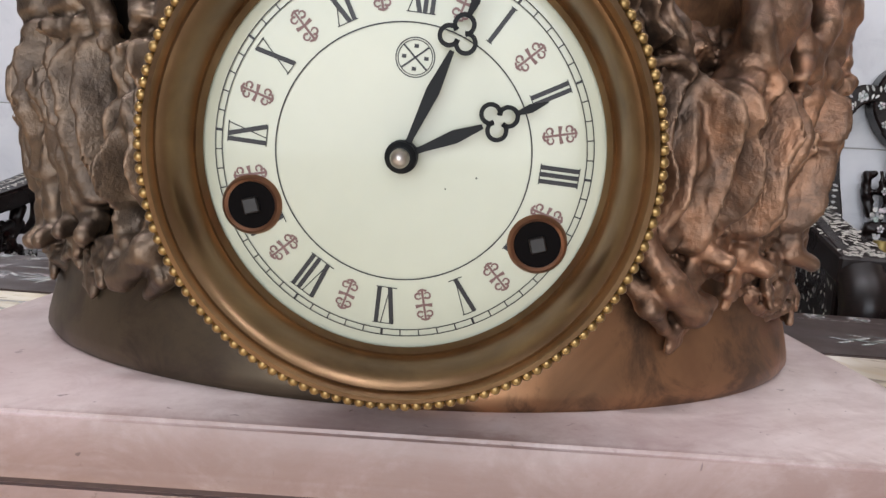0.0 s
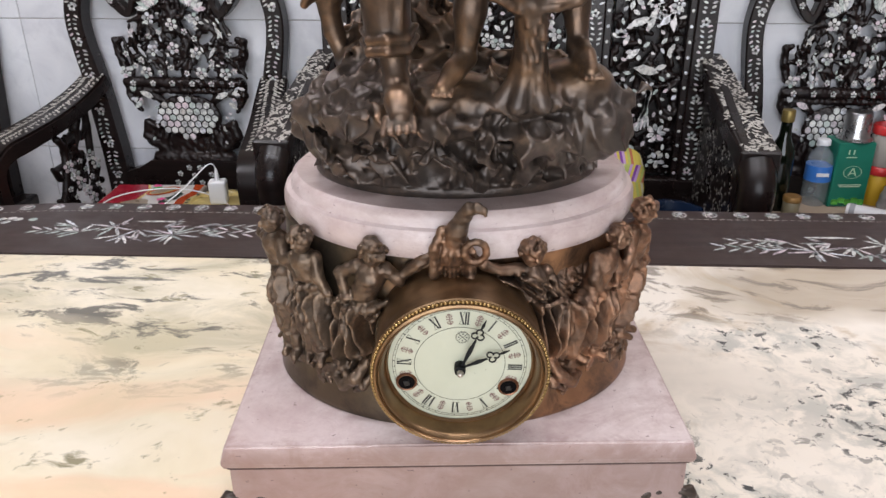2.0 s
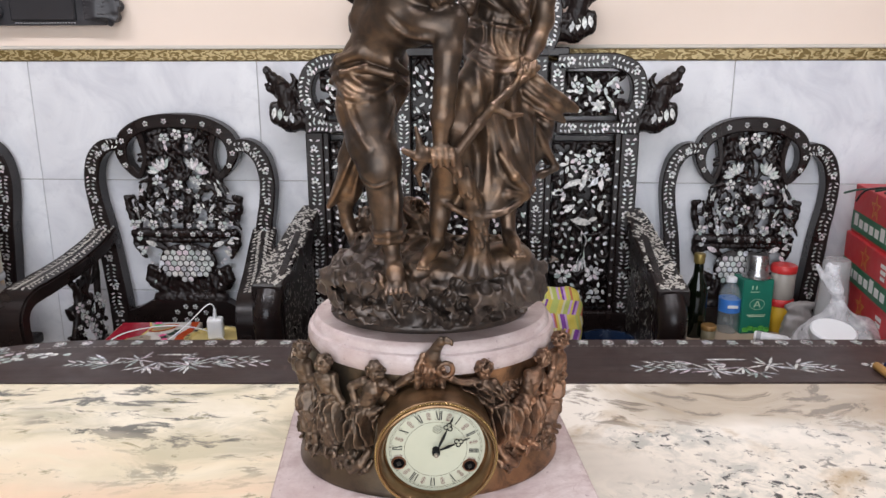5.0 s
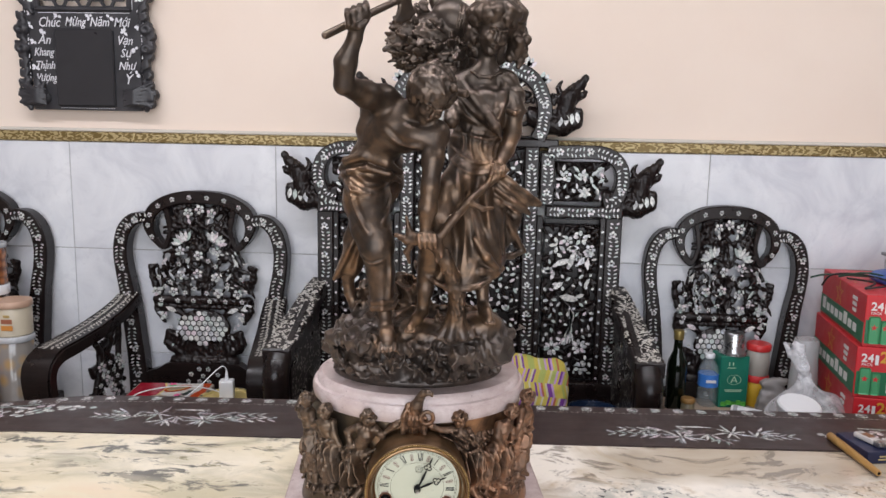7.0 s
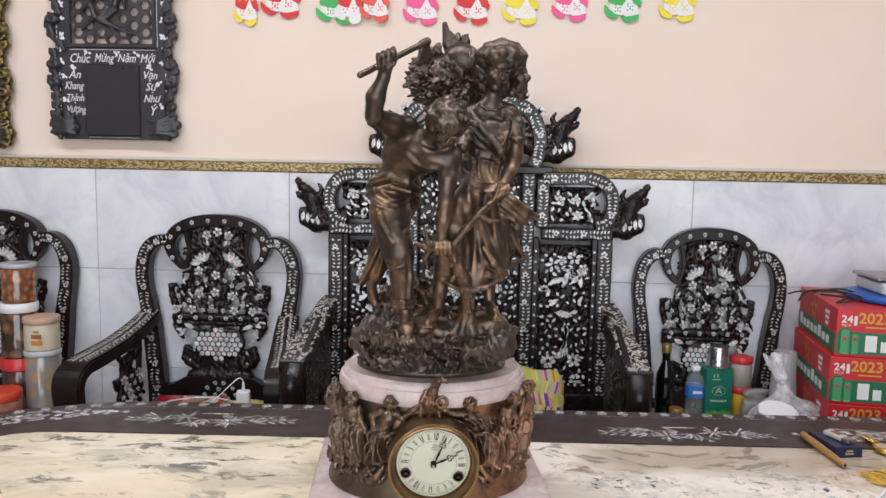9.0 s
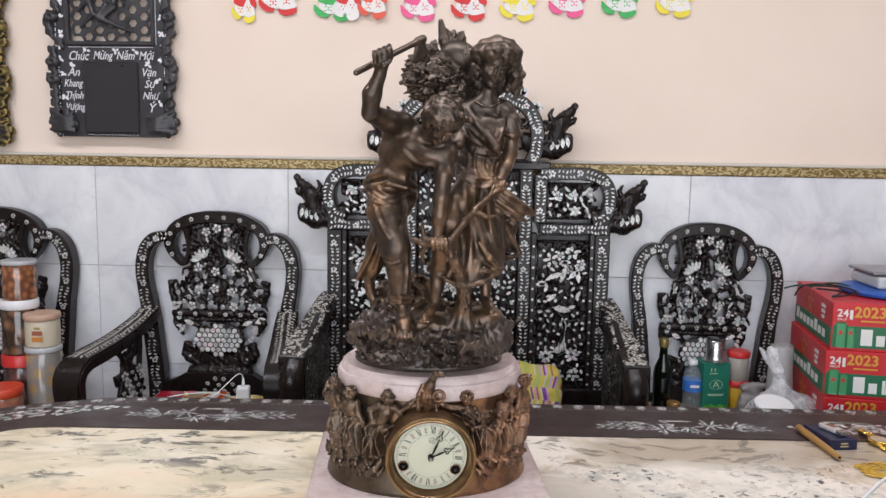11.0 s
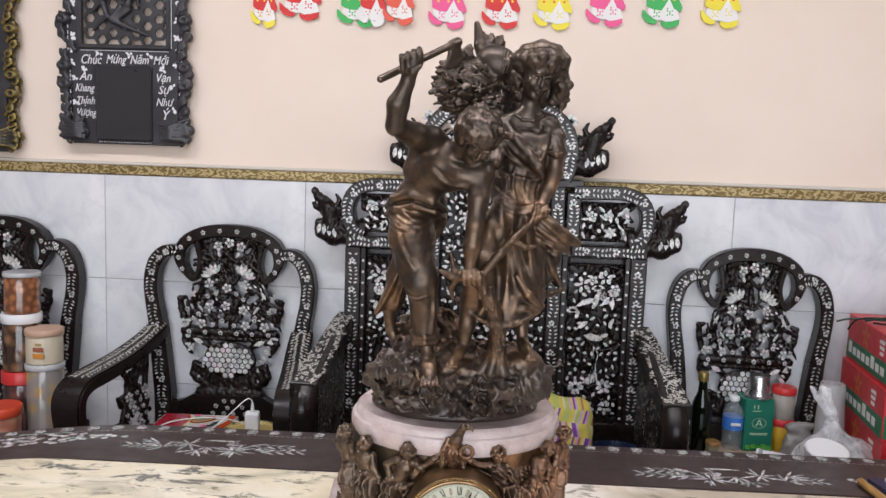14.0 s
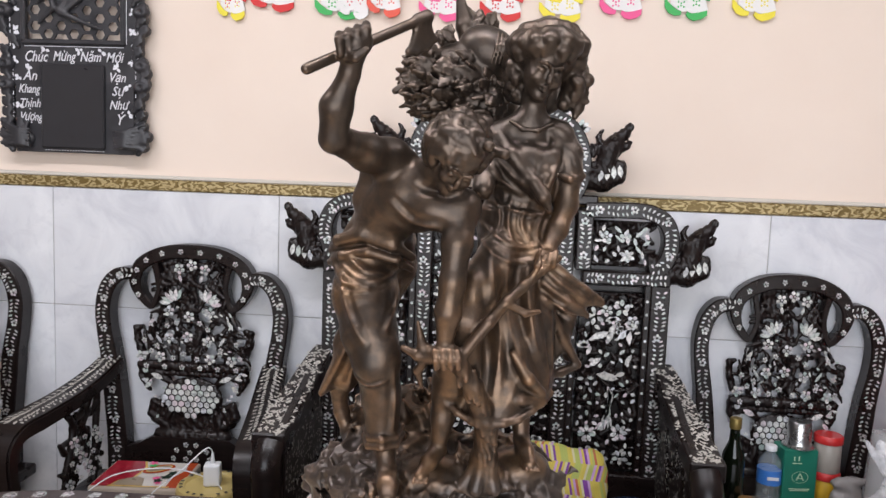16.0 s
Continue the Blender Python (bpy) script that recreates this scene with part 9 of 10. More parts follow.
t = thing("jar_lid", pose(0.722, 1.300, MAT_Z) @ Matrix.Diagonal((1, 1, 0.62, 1)), "small amber jar with a brown-gold cap", "jar", "bottles and jars on the chair")
turned(t, "jar_body", [(0.018, 0), (0.02, 0.003), (0.02, 0.055), (0.018, 0.058)], plain("amber_label", (0.22, 0.19, 0.12), 0.4))
turned(t, "lid", [(0.021, 0.057), (0.0215, 0.06), (0.0215, 0.076), (0.019, 0.079)], plain("brown_gold_cap", (0.34, 0.19, 0.06), 0.35, 0.3), "brown-gold screw cap")
t = thing("ointment_tube", pose(0.905, 1.285, MAT_Z + 0.0146, 0, 0, 62), "white squeeze tube lying on its side", "tube")
bm = bmesh.new()
lathe(bm, [(0.013, -0.055), (0.0145, -0.05), (0.014, 0.03), (0.009, 0.036), (0.009, 0.055), (0.007, 0.057)], 20, pose(0, 0, 0, 90, 0, 0))
part("tube_body", bm, WHITE, t, "", 40)
bm = bmesh.new()
lathe(bm, [(0.0152, -0.048), (0.0152, -0.036)], 20, pose(0, 0, 0, 90, 0, 0))
part("tube_band", bm, plain("grey_print", (0.35, 0.36, 0.38), 0.5), t)
t = thing("folded_blanket", pose(0.832, 1.345, SEAT), "beige folded blanket lying on the chair seat under jars", "blanket")
bm = bmesh.new()
for i, z in enumerate((0.0110, 0.0328, 0.0546)):
    box(bm, (0.002 * (i - 1), 0.002 * i, z), (0.350, 0.196 + 0.004 * i, 0.0216), 0.009, seg=3)
part("blanket_fold", bm, plain("beige_cloth", (0.42, 0.33, 0.24), 0.85, vary=0.2), t, "", 50)

BAG = Mat("thin_clear_bag")
nb = BAG.noise(13, 6, 0.60, 1.6)
BAG.put(Base_Color=(0.82, 0.82, 0.84, 1), Roughness=0.16, Alpha=BAG.ramp(nb, (0.36, 0.24), (0.52, 0.46), (0.66, 0.82)))
BAG.bump(nb, 0.7, 0.008)
BAG = BAG.m
t = thing("plastic_bag", pose(1.008, 1.120, SEAT) @ Matrix.Diagonal((0.98, 0.93, 1.08, 1)), "tied thin clear plastic bag holding a white-lidded tub", "bag")
f = Field((-0.17, -0.14, 0.0), (0.18, 0.14, 0.33), 0.005)
f.ell((-0.018, 0, 0.080), (0.118, 0.112, 0.085), (0, 0, 0), 0.03)
f.ell((0.022, 0.01, 0.108), (0.084, 0.092, 0.072), (0, 18, 0), 0.04)
f.ell((-0.01, 0.0, 0.140), (0.085, 0.075, 0.050), (0, 0, 0), 0.05)
f.path([(-0.010, 0, 0.16), (-0.02, 0, 0.20), (-0.025, 0, 0.232)], [0.046, 0.022, 0.014], 0.03)
rng = np.random.RandomState(3)
for i in range(9):
    a = 0.7 * i + 0.3 * rng.rand()
    f.path([(-0.02, 0, 0.215), (0.050 * math.cos(a), 0.045 * math.sin(a), 0.175), (0.115 * math.cos(a), 0.10 * math.sin(a), 0.115)], [0.005, 0.006, 0.003], 0.012)
f.rough(0.0035, 0.09, 7)
link("bag_film", f.bm_mesh("bag_film"), BAG, t, "thin crumpled film", 180)
f = Field((-0.11, -0.06, 0.220), (0.05, 0.06, 0.345), 0.003)
for i in range(9):                               # tail of the knot, a gathered ribbon that leans aside
    k = (i - 4) / 4
    f.path([(-0.022, 0, 0.226), (-0.034 + 0.008 * k, 0.008 * rng.normal(), 0.258), (-0.052 + 0.018 * k, 0.010 * rng.normal(), 0.292), (-0.060 + 0.022 * k, 0.010 * rng.normal(), 0.312 + 0.012 * rng.rand())], [0.006, 0.0075, 0.0070, 0.0030], 0.008)
f.cap((-0.036, 0, 0.230), (-0.014, 0, 0.236), 0.009, k=0.004)
link("bag_neck", f.bm_mesh("bag_neck"), BAG, t, "gathered neck of the bag above its knot", 180)
t = thing("white_tub", pose(0.931, 1.034, SEAT + 0.110, 14, 0, 0), "round tub with a wide white lid in the bag", "tub")
turned(t, "tub_body", [(0.040, 0), (0.044, 0.004), (0.049, 0.085)], plain("cloudy_tub", (0.55, 0.55, 0.54), 0.3))
turned(t, "lid", [(0.052, 0.080), (0.054, 0.083), (0.054, 0.100), (0.050, 0.104)], WHITE, "flat white lid")
t = thing("clear_cup", pose(1.052, 1.290, SEAT + 0.002), "tall clear plastic cup behind the bag", "cup")
turned(t, "cup_body", [(0.048, 0), (0.048, 0.004), (0.040, 0.20), (0.036, 0.26), (0.037, 0.30), (0.033, 0.312)], plain("cup_plastic", (0.62, 0.62, 0.62), 0.10, Alpha=0.48))
POUCH = plain("grey_pouch", (0.25, 0.23, 0.22), 0.4)
t = thing("grey_pouch", pose(0.985, 1.33, SEAT), "crumpled grey foil pouch among the jars", "pouch")
f = Field((-0.06, -0.05, 0), (0.06, 0.05, 0.20), 0.005)
f.ell((0, 0, 0.08), (0.05, 0.03, 0.085), k=0.01)
f.cap((-0.03, 0, 0.16), (0.035, 0, 0.17), 0.012, k=0.02)
f.rough(0.003, 0.035, 5)
link("pouch_body", f.bm_mesh("pouch_body"), POUCH, t, "", 180)

# beer cartons on a low bench
C_RED, C_GRN = plain("carton_red", (0.52, 0.018, 0.025), 0.4, vary=0.1), plain("carton_green", (0.012, 0.13, 0.055), 0.4, vary=0.1)
C_GOLD, C_WHT, C_DGRN = plain("carton_gold", (0.62, 0.33, 0.04), 0.4), plain("carton_white", (0.74, 0.73, 0.70), 0.45), plain("carton_dark_green", (0.006, 0.05, 0.022), 0.4)
CW, CD, CH = 0.40, 0.40, 0.1370
CORNER = Matrix.Translation((1.072, 1.020, 0.597)) @ Matrix.Rotation(radians(-8.5), 4, "Z")
t = thing("low_bench", CORNER, "low dark wooden bench under the beer cartons", "bench")
bm = bmesh.new()
box(bm, (0.30, 0.20, -0.0155), (0.58, 0.40, 0.03), 0.004)
part("bench_top", bm, WOOD, t)
for x in (0.12, 0.55):
    for y in (0.03, 0.37):
        bm = bmesh.new()
        box(bm, (x, y, -0.3137), (0.04, 0.04, 0.5664), 0.004)
        part("leg", bm, WOOD, t)


def sign_text(parent, body, size, m, mat, name="print", shear=0.0, bold=0.0):
    cu = bpy.data.curves.new(name, "FONT")
    cu.body, cu.size, cu.shear, cu.extrude, cu.resolution_u, cu.offset = body, size, shear, 0.0002, 2, bold
    ob = new(name, cu)
    me = bpy.data.meshes.new_from_object(ob.evaluated_get(bpy.context.evaluated_depsgraph_get()))
    bpy.data.objects.remove(ob)
    bpy.data.curves.remove(cu)
    me.materials.clear()
    me.materials.append(mat)
    ob = new(name, me)
    ob.parent = parent
    ob.matrix_basis = m
    return ob


def star_outline(bm, c, r, w, u, v):
    pts = []
    for q in range(10):
        a = math.pi * q / 5
        rr = r if q % 2 == 0 else r * 0.40
        pts.append((rr * math.sin(a), rr * math.cos(a)))
    k = (r - w) / r
    for q in range(10):
        a, b = pts[q], pts[(q + 1) % 10]
        bm.faces.new([bm.verts.new(c + u * x + v * y) for x, y in (a, b, (b[0] * k, b[1] * k), (a[0] * k, a[1] * k))])


def beer_carton(z, shift):
    t = thing("beer_carton", CORNER @ Matrix.Translation((shift, 0, z)), "red and green printed carton of beer cans", "carton", "stack of beer cartons")
    bm = bmesh.new()
    box(bm, (CW / 2, CD / 2, CH / 2), (CW, CD, CH), 0.003, seg=2)
    part("carton_body", bm, C_RED, t, "red card box")
    bm = bmesh.new()
    box(bm, (CW / 2, -0.0004, 0.041), (CW - 0.006, 0.0012, 0.062))
    part("print_band", bm, C_GRN, t)
    bm = bmesh.new()
    box(bm, (-0.0004, CD / 2, 0.036), (0.0012, CD - 0.006, 0.054))
    part("print_band", bm, C_GRN, t)
    up = lambda x, zz: pose(x, -0.0013, zz, 90, 0, 0)
    # brand shown as plain white blocks
    for i, (x, w, h) in enumerate(((0.150, 0.030, 0.046), (0.186, 0.022, 0.030), (0.214, 0.008, 0.040), (0.230, 0.022, 0.030), (0.258, 0.022, 0.030), (0.286, 0.020, 0.046), (0.312, 0.022, 0.030), (0.340, 0.022, 0.030))):
        bm = bmesh.new()
        box(bm, (x - 0.058, -0.0014, 0.018 + h / 2), (w, 0.0008, h), 0.0003)
        part("brand_block", bm, C_WHT, t)
    for i in range(8):
        bm = bmesh.new()
        h = 0.034 if i in (0, 5) else 0.023
        box(bm, (-0.0014, 0.372 - 0.0415 * i - 0.012, 0.024 + h / 2), (0.0008, 0.029, h), 0.0003)
        part("brand_block", bm, C_WHT, t)
    sign_text(t, "24", 0.030, up(0.012, 0.098), C_WHT, bold=0.0006)
    sign_text(t, "PACK", 0.0105, up(0.013, 0.087), C_WHT)
    sign_text(t, "2023", 0.042, up(0.056, 0.098), C_GOLD, bold=0.001)
    for x in (0.047, 0.051):
        bm = bmesh.new()
        box(bm, (x, -0.0014, 0.104), (0.004, 0.0008, 0.026))
        part("print_bar", bm, C_WHT, t)
    bm = bmesh.new()
    box(bm, (0.106, -0.0014, 0.087), (0.062, 0.0008, 0.004))
    part("print_bar", bm, C_GOLD, t)
    for x in (0.024, 0.050):                    # two cans
        bm = bmesh.new()
        h = 0.072 if x < 0.03 else 0.060
        box(bm, (x, -0.0014, 0.010 + h / 2), (0.027 if x < 0.03 else 0.021, 0.0008, h), 0.0035)
        part("printed_can", bm, plain("can_green", (0.06, 0.28, 0.12), 0.4), t)
        bm = bmesh.new()
        star = [(x + (0.009 if q % 2 == 0 else 0.0036) * math.sin(math.pi * q / 5), 0.052 + (0.009 if q % 2 == 0 else 0.0036) * math.cos(math.pi * q / 5)) for q in range(10)]
        plate(bm, star, -0.0022, -0.0016)
        bmesh.ops.recalc_face_normals(bm, faces=bm.faces)
        part("printed_star", bm, C_RED, t)
    bm = bmesh.new()
    star_outline(bm, Vector((-0.0012, 0.225, 0.098)), 0.038, 0.008, Vector((0, -1, 0)), ZA)
    star_outline(bm, Vector((-0.0013, 0.225, 0.098)), 0.022, 0.004, Vector((0, -1, 0)), ZA)
    for fc in bm.faces:
        fc.normal_update()
        if fc.normal.x > 0:
            fc.normal_flip()
    part("printed_star", bm, C_GOLD, t)
    bm = bmesh.new()
    star_outline(bm, Vector((0.215, -0.0013, 0.094)), 0.040, 0.006, XA, ZA)
    star_outline(bm, Vector((0.215, -0.0014, 0.094)), 0.026, 0.004, XA, ZA)
    part("printed_star", face_front(bm), C_GOLD, t)
    bm = bmesh.new()
    for q in range(9):
        a = 0.7 * q
        p = Vector((0.04 + 0.037 * q, 0.200 + 0.12 * math.sin(a), CH + 0.0006))
        star_outline(bm, p, 0.035, 0.004, XA, YA)
    for fc in bm.faces:
        fc.normal_update()
        if fc.normal.z < 0:
            fc.normal_flip()
    part("printed_star", bm, C_GOLD, t)
    for i in range(3):
        bm = bmesh.new()
        box(bm, (-0.0014, 0.085, 0.112 - 0.016 * i), (0.0008, 0.040 - 0.006 * i, 0.010))
        part("print_bar", bm, C_WHT, t)
    return t


for i, sh in enumerate((0.0, -0.004, 0.006)):
    beer_carton(i * CH, sh)
TOP3 = CORNER @ Matrix.Translation((0, 0, 3 * CH))
t = thing("blue_plastic_lid", TOP3 @ pose(0.245, 0.205, 0.0008), "round blue plastic basin lid on the beer cartons", "lid")
bm = bmesh.new()
lathe(bm, [(0.150, 0), (0.163, 0.004), (0.166, 0.012), (0.160, 0.018), (0.10, 0.020), (0.002, 0.020)], 48)
part("lid_body", bm, plain("blue_plastic", (0.02, 0.10, 0.42), 0.38), t, "", 40)
t = thing("kitchen_scale", TOP3 @ pose(0.262, 0.215, 0.0215, 0, 0, 6), "grey digital kitchen scale on the blue lid", "scale")
bm = bmesh.new()
box(bm, (0, 0.02, 0.018), (0.22, 0.19, 0.036), 0.010, seg=3)
part("scale_body", bm, plain("pale_grey_plastic", (0.50, 0.51, 0.52), 0.4), t)
bm = bmesh.new()
box(bm, (0, 0.03, 0.045), (0.235, 0.18, 0.010), 0.004, seg=2)
part("weighing_pan", bm, plain("dull_grey_pan", (0.30, 0.29, 0.29), 0.35, 0.6), t)
bm = bmesh.new()
box(bm, (0.02, -0.0755, 0.018), (0.09, 0.003, 0.018), 0.001)
part("display", bm, plain("scale_display", (0.06, 0.12, 0.16), 0.15), t)
CABLE = plain("black_cable", (0.012, 0.014, 0.013), 0.45)
for i, pts in enumerate((((0.02, 0.22, 0.004), (0.06, 0.12, 0.012), (0.02, 0.06, 0.006), (0.10, 0.10, 0.016), (0.05, 0.20, 0.02), (-0.01, 0.255, 0.006), (-0.03, 0.275, -0.03)),
                         ((0.0, 0.23, 0.006), (0.05, 0.17, 0.03), (0.12, 0.22, 0.012), (0.06, 0.26, 0.006), (-0.02, 0.27, 0.004), (-0.06, 0.285, -0.01)),
                         ((0.33, 0.22, 0.06), (0.38, 0.26, 0.075), (0.46, 0.275, 0.09)))):
    t = thing("power_cable", TOP3, "thin black cable lying on the carton", "cable", "cables on the cartons")
    bm = bmesh.new()
    tube(bm, curve(pts, 8), 0.0028, 6)
    part("cable_line", bm, CABLE if i != 1 else plain("green_cable", (0.012, 0.05, 0.03), 0.45), t, "", 60)

# far left chair: jars in two columns
def jar(x, y, z, r, h, body, lid, lid_h, label, group="jars on the chair"):
    t = thing("food_jar", pose(x, y, z), label, "jar", group)
    turned(t, "jar_body", [(r * 0.93, 0), (r, 0.004), (r, h - lid_h - 0.010), (r * 0.92, h - lid_h)], body)
    turned(t, "lid", [(r * 1.03, h - lid_h - 0.002), (r * 1.06, h - lid_h), (r * 1.06, h - 0.003), (r * 1.02, h)], lid, "screw lid")
    return t


def food(name, dark, light, s=26):
    m = Mat(name)
    v = m.voronoi(s)
    m.put(Base_Color=m.ramp(v, (0.1, light), (0.6, dark)), Roughness=0.14, Coat_Weight=0.5)
    m.bump(v, 0.3, 0.004)
    return m.m


TAN = plain("tan_lid", (0.52, 0.34, 0.24), 0.45)
CLOUD = plain("clear_lid", (0.46, 0.47, 0.48), 0.25)
jar(-1.447, 1.270, SEAT, 0.058, 0.222, food("dark_red_food", (0.05, 0.02, 0.02), (0.16, 0.05, 0.04)), RED_P, 0.038, "big jar of dark food with a red lid")
jar(-1.447, 1.270, SEAT + 0.2225, 0.056, 0.182, food("brown_dried_fruit", (0.035, 0.018, 0.012), (0.20, 0.10, 0.05)), WHITE, 0.028, "jar of brown dried fruit with a white lid")
jar(-1.443, 1.270, SEAT + 0.405, 0.052, 0.130, food("orange_dried_shrimp", (0.13, 0.05, 0.025), (0.40, 0.15, 0.055), 44), CLOUD, 0.012, "clear jar of orange dried food with a clear lid")
jar(-1.350, 1.235, SEAT, 0.054, 0.258, food("yellow_sticks", (0.22, 0.20, 0.18), (0.42, 0.24, 0.05), 22), CLOUD, 0.016, "clear jar of yellow snacks with a clear lid")
jb = jar(-1.350, 1.235, SEAT + 0.2585, 0.053, 0.108, plain("cream_label", (0.55, 0.48, 0.36), 0.4), TAN, 0.018, "small jar with cream label and tan lid")
for dz, w, h, c in ((0.050, 0.034, 0.014, plain("label_brown", (0.30, 0.10, 0.05), 0.5)), (0.066, 0.020, 0.008, plain("label_gold", (0.40, 0.28, 0.10), 0.5)), (0.030, 0.036, 0.016, plain("label_orange", (0.55, 0.22, 0.04), 0.5))):
    bm = bmesh.new()
    box(bm, (0.012, -0.0525, dz), (w, 0.003, h), 0.001)
    part("label_bar", bm, c, jb)
jar(-1.420, 1.120, SEAT, 0.056, 0.150, food("pale_sweets", (0.30, 0.12, 0.08), (0.50, 0.25, 0.14)), plain("orange_red_lid", (0.62, 0.07, 0.03), 0.35), 0.026, "low jar of sweets with an orange-red lid")
jar(-1.490, 1.020, SEAT, 0.060, 0.140, food("beige_sweets", (0.34, 0.20, 0.12), (0.48, 0.33, 0.20)), plain("beige_lid", (0.42, 0.36, 0.30), 0.4), 0.020, "low jar with a clear beige lid")

# left chair: sweet box, cable reel and charger
t = thing("sweets_box", pose(-0.872, 1.237, SEAT, 0, 0, 5), "flat red and white printed sweets box with gold edging", "box")
BW, BD, BH = 0.240, 0.180, 0.0875
bm = bmesh.new()
box(bm, (0, 0, BH / 2), (BW, BD, BH), 0.006, seg=2)
part("box_body", bm, plain("beige_card", (0.44, 0.37, 0.30), 0.35, vary=0.2), t, "beige card sides")
S_RED = plain("deep_red_print", (0.40, 0.012, 0.030), 0.22, vary=0.5, scale=60)
S_ORG = plain("orange_red_print", (0.52, 0.075, 0.020), 0.22, vary=0.4, scale=70)
S_GOLD = plain("gold_print_edge", (0.66, 0.42, 0.08), 0.3)
S_WHT = plain("white_satin_print", (0.66, 0.63, 0.58), 0.25, vary=0.15, scale=25)
S_TAN = plain("tan_print", (0.34, 0.27, 0.19), 0.3, vary=0.3, scale=40)
S_LEAF = plain("dark_leaf_print", (0.012, 0.030, 0.018), 0.4)


def lid_print(name, pts, level, mat):
    """A flat printed field on the lid of the box, from its outline."""
    bm = bmesh.new()
    fc = bm.faces.new([bm.verts.new((x, y, BH + 0.0005 * level)) for x, y in pts])
    fc.normal_update()
    if fc.normal.z < 0:
        fc.normal_flip()
    return part(name, bm, mat, t)


def blot(cx, cy, a, b, turn, n=24, wave=0.0):
    ca, sa = math.cos(radians(turn)), math.sin(radians(turn))
    out = []
    for q in range(n):
        u = 2 * math.pi * q / n
        r = 1 + wave * math.sin(5 * u)
        x, y = a * r * math.cos(u), b * r * math.sin(u)
        out.append((cx + x * ca - y * sa, cy + x * sa + y * ca))
    return out


lid_print("printed_field", [(-0.112, -0.084), (0.112, -0.084), (0.112, 0.084), (-0.112, 0.084)], 1, S_WHT)
lid_print("printed_band", [(-0.1135, -0.085), (-0.062, -0.085), (-0.050, -0.050), (-0.020, -0.030), (-0.012, 0.040), (-0.030, 0.085), (-0.1135, 0.085)], 2, S_GOLD)
lid_print("printed_band", [(-0.1135, -0.085), (-0.068, -0.085), (-0.056, -0.046), (-0.026, -0.026), (-0.018, 0.038), (-0.036, 0.085), (-0.1135, 0.085)], 3, S_RED)
lid_print("printed_field", [(-0.064, -0.083), (0.020, -0.083), (0.006, -0.030), (-0.018, -0.020), (-0.052, -0.044)], 3, S_TAN)
lid_print("printed_band", [(0.080, -0.085), (0.1135, -0.085), (0.1135, 0.085), (0.088, 0.085), (0.096, 0.030), (0.078, -0.020)], 2, S_ORG)
lid_print("printed_edge", [(-0.070, -0.0855), (0.090, -0.0855), (0.090, -0.0800), (-0.070, -0.0800)], 4, S_GOLD)
lid_print("printed_ring", blot(0.022, 0.034, 0.044, 0.026, 38), 4, S_ORG)
lid_print("printed_ring", blot(0.022, 0.034, 0.036, 0.018, 38), 5, S_GOLD)
lid_print("printed_ring", blot(0.022, 0.034, 0.033, 0.015, 38), 6, S_TAN)
for cx, cy, a, mt in ((0.062, -0.020, 0.014, S_LEAF), (0.070, 0.004, 0.013, S_LEAF), (0.048, -0.048, 0.012, S_LEAF), (0.038, -0.030, 0.010, P_PINK), (0.052, -0.060, 0.009, P_PINK), (0.000, 0.052, 0.011, P_GRN), (-0.006, 0.070, 0.012, P_PINK)):
    lid_print("printed_blossom", blot(cx, cy, a, a * 0.8, 200 * cx * 30, 30, 0.28), 7, mt)
t = thing("cable_reel", pose(-0.662, 1.170, SEAT) @ Matrix.Diagonal((1, 1, 1.28, 1)), "round yellow extension reel on the chair seat", "extension reel")
bm = bmesh.new()
lathe(bm, [(0.085, 0), (0.09, 0.004), (0.09, 0.075), (0.086, 0.082), (0.07, 0.084), (0.066, 0.080), (0.002, 0.080)], 40)
part("reel_body", bm, plain("pale_yellow_plastic", (0.55, 0.43, 0.16), 0.4), t, "", 40)
bm = bmesh.new()
for q in range(24):
    a = 2 * math.pi * q / 24
    if q % 4 == 3:
        continue
    bm.faces.new([bm.verts.new((r * math.cos(u), r * math.sin(u), 0.0848)) for r, u in ((0.073, a), (0.082, a), (0.082, a + 0.10), (0.073, a + 0.10))])
for fc in bm.faces:
    fc.normal_update()
    if fc.normal.z < 0:
        fc.normal_flip()
part("print_tick", bm, plain("reel_print", (0.03, 0.03, 0.03), 0.5), t)["kind"] = "stuff"
t = thing("phone_charger", pose(-0.660, 1.168, SEAT + 0.1026, 0, 0, 12), "white plug-in phone charger standing on the reel", "charger")
bm = bmesh.new()
box(bm, (0, 0, 0.029), (0.042, 0.036, 0.058), 0.006, seg=3)
part("charger_body", bm, WHITE, t)
bm = bmesh.new()
lathe(bm, [(0.006, 0.057), (0.0055, 0.064), (0.004, 0.078), (0.0025, 0.086)], 14)
part("cable_plug", bm, WHITE, t)
bm = bmesh.new()
tube(bm, curve([(0, 0, 0.08), (-0.004, 0, 0.095), (-0.02, -0.01, 0.097), (-0.075, -0.035, 0.050), (-0.13, -0.075, 0.014), (-0.12, -0.12, 0.012)], 8), 0.0016, 6)
part("charger_cable", bm, WHITE, t, "", 60)
bm = bmesh.new()
tube(bm, curve([(-0.315, -0.03, 0.012), (-0.26, 0.05, 0.034), (-0.15, 0.07, 0.044), (-0.05, 0.03, 0.045), (0.02, -0.02, 0.03), (0.03, -0.045, 0.014)], 8), 0.0018, 6)
tw = thing("white_cable", t.matrix_world @ Matrix.Translation((0, 0, -0.026)), "thin white cable looped over the box", "cable")
part("cable_line", bm, WHITE, tw, "", 60)

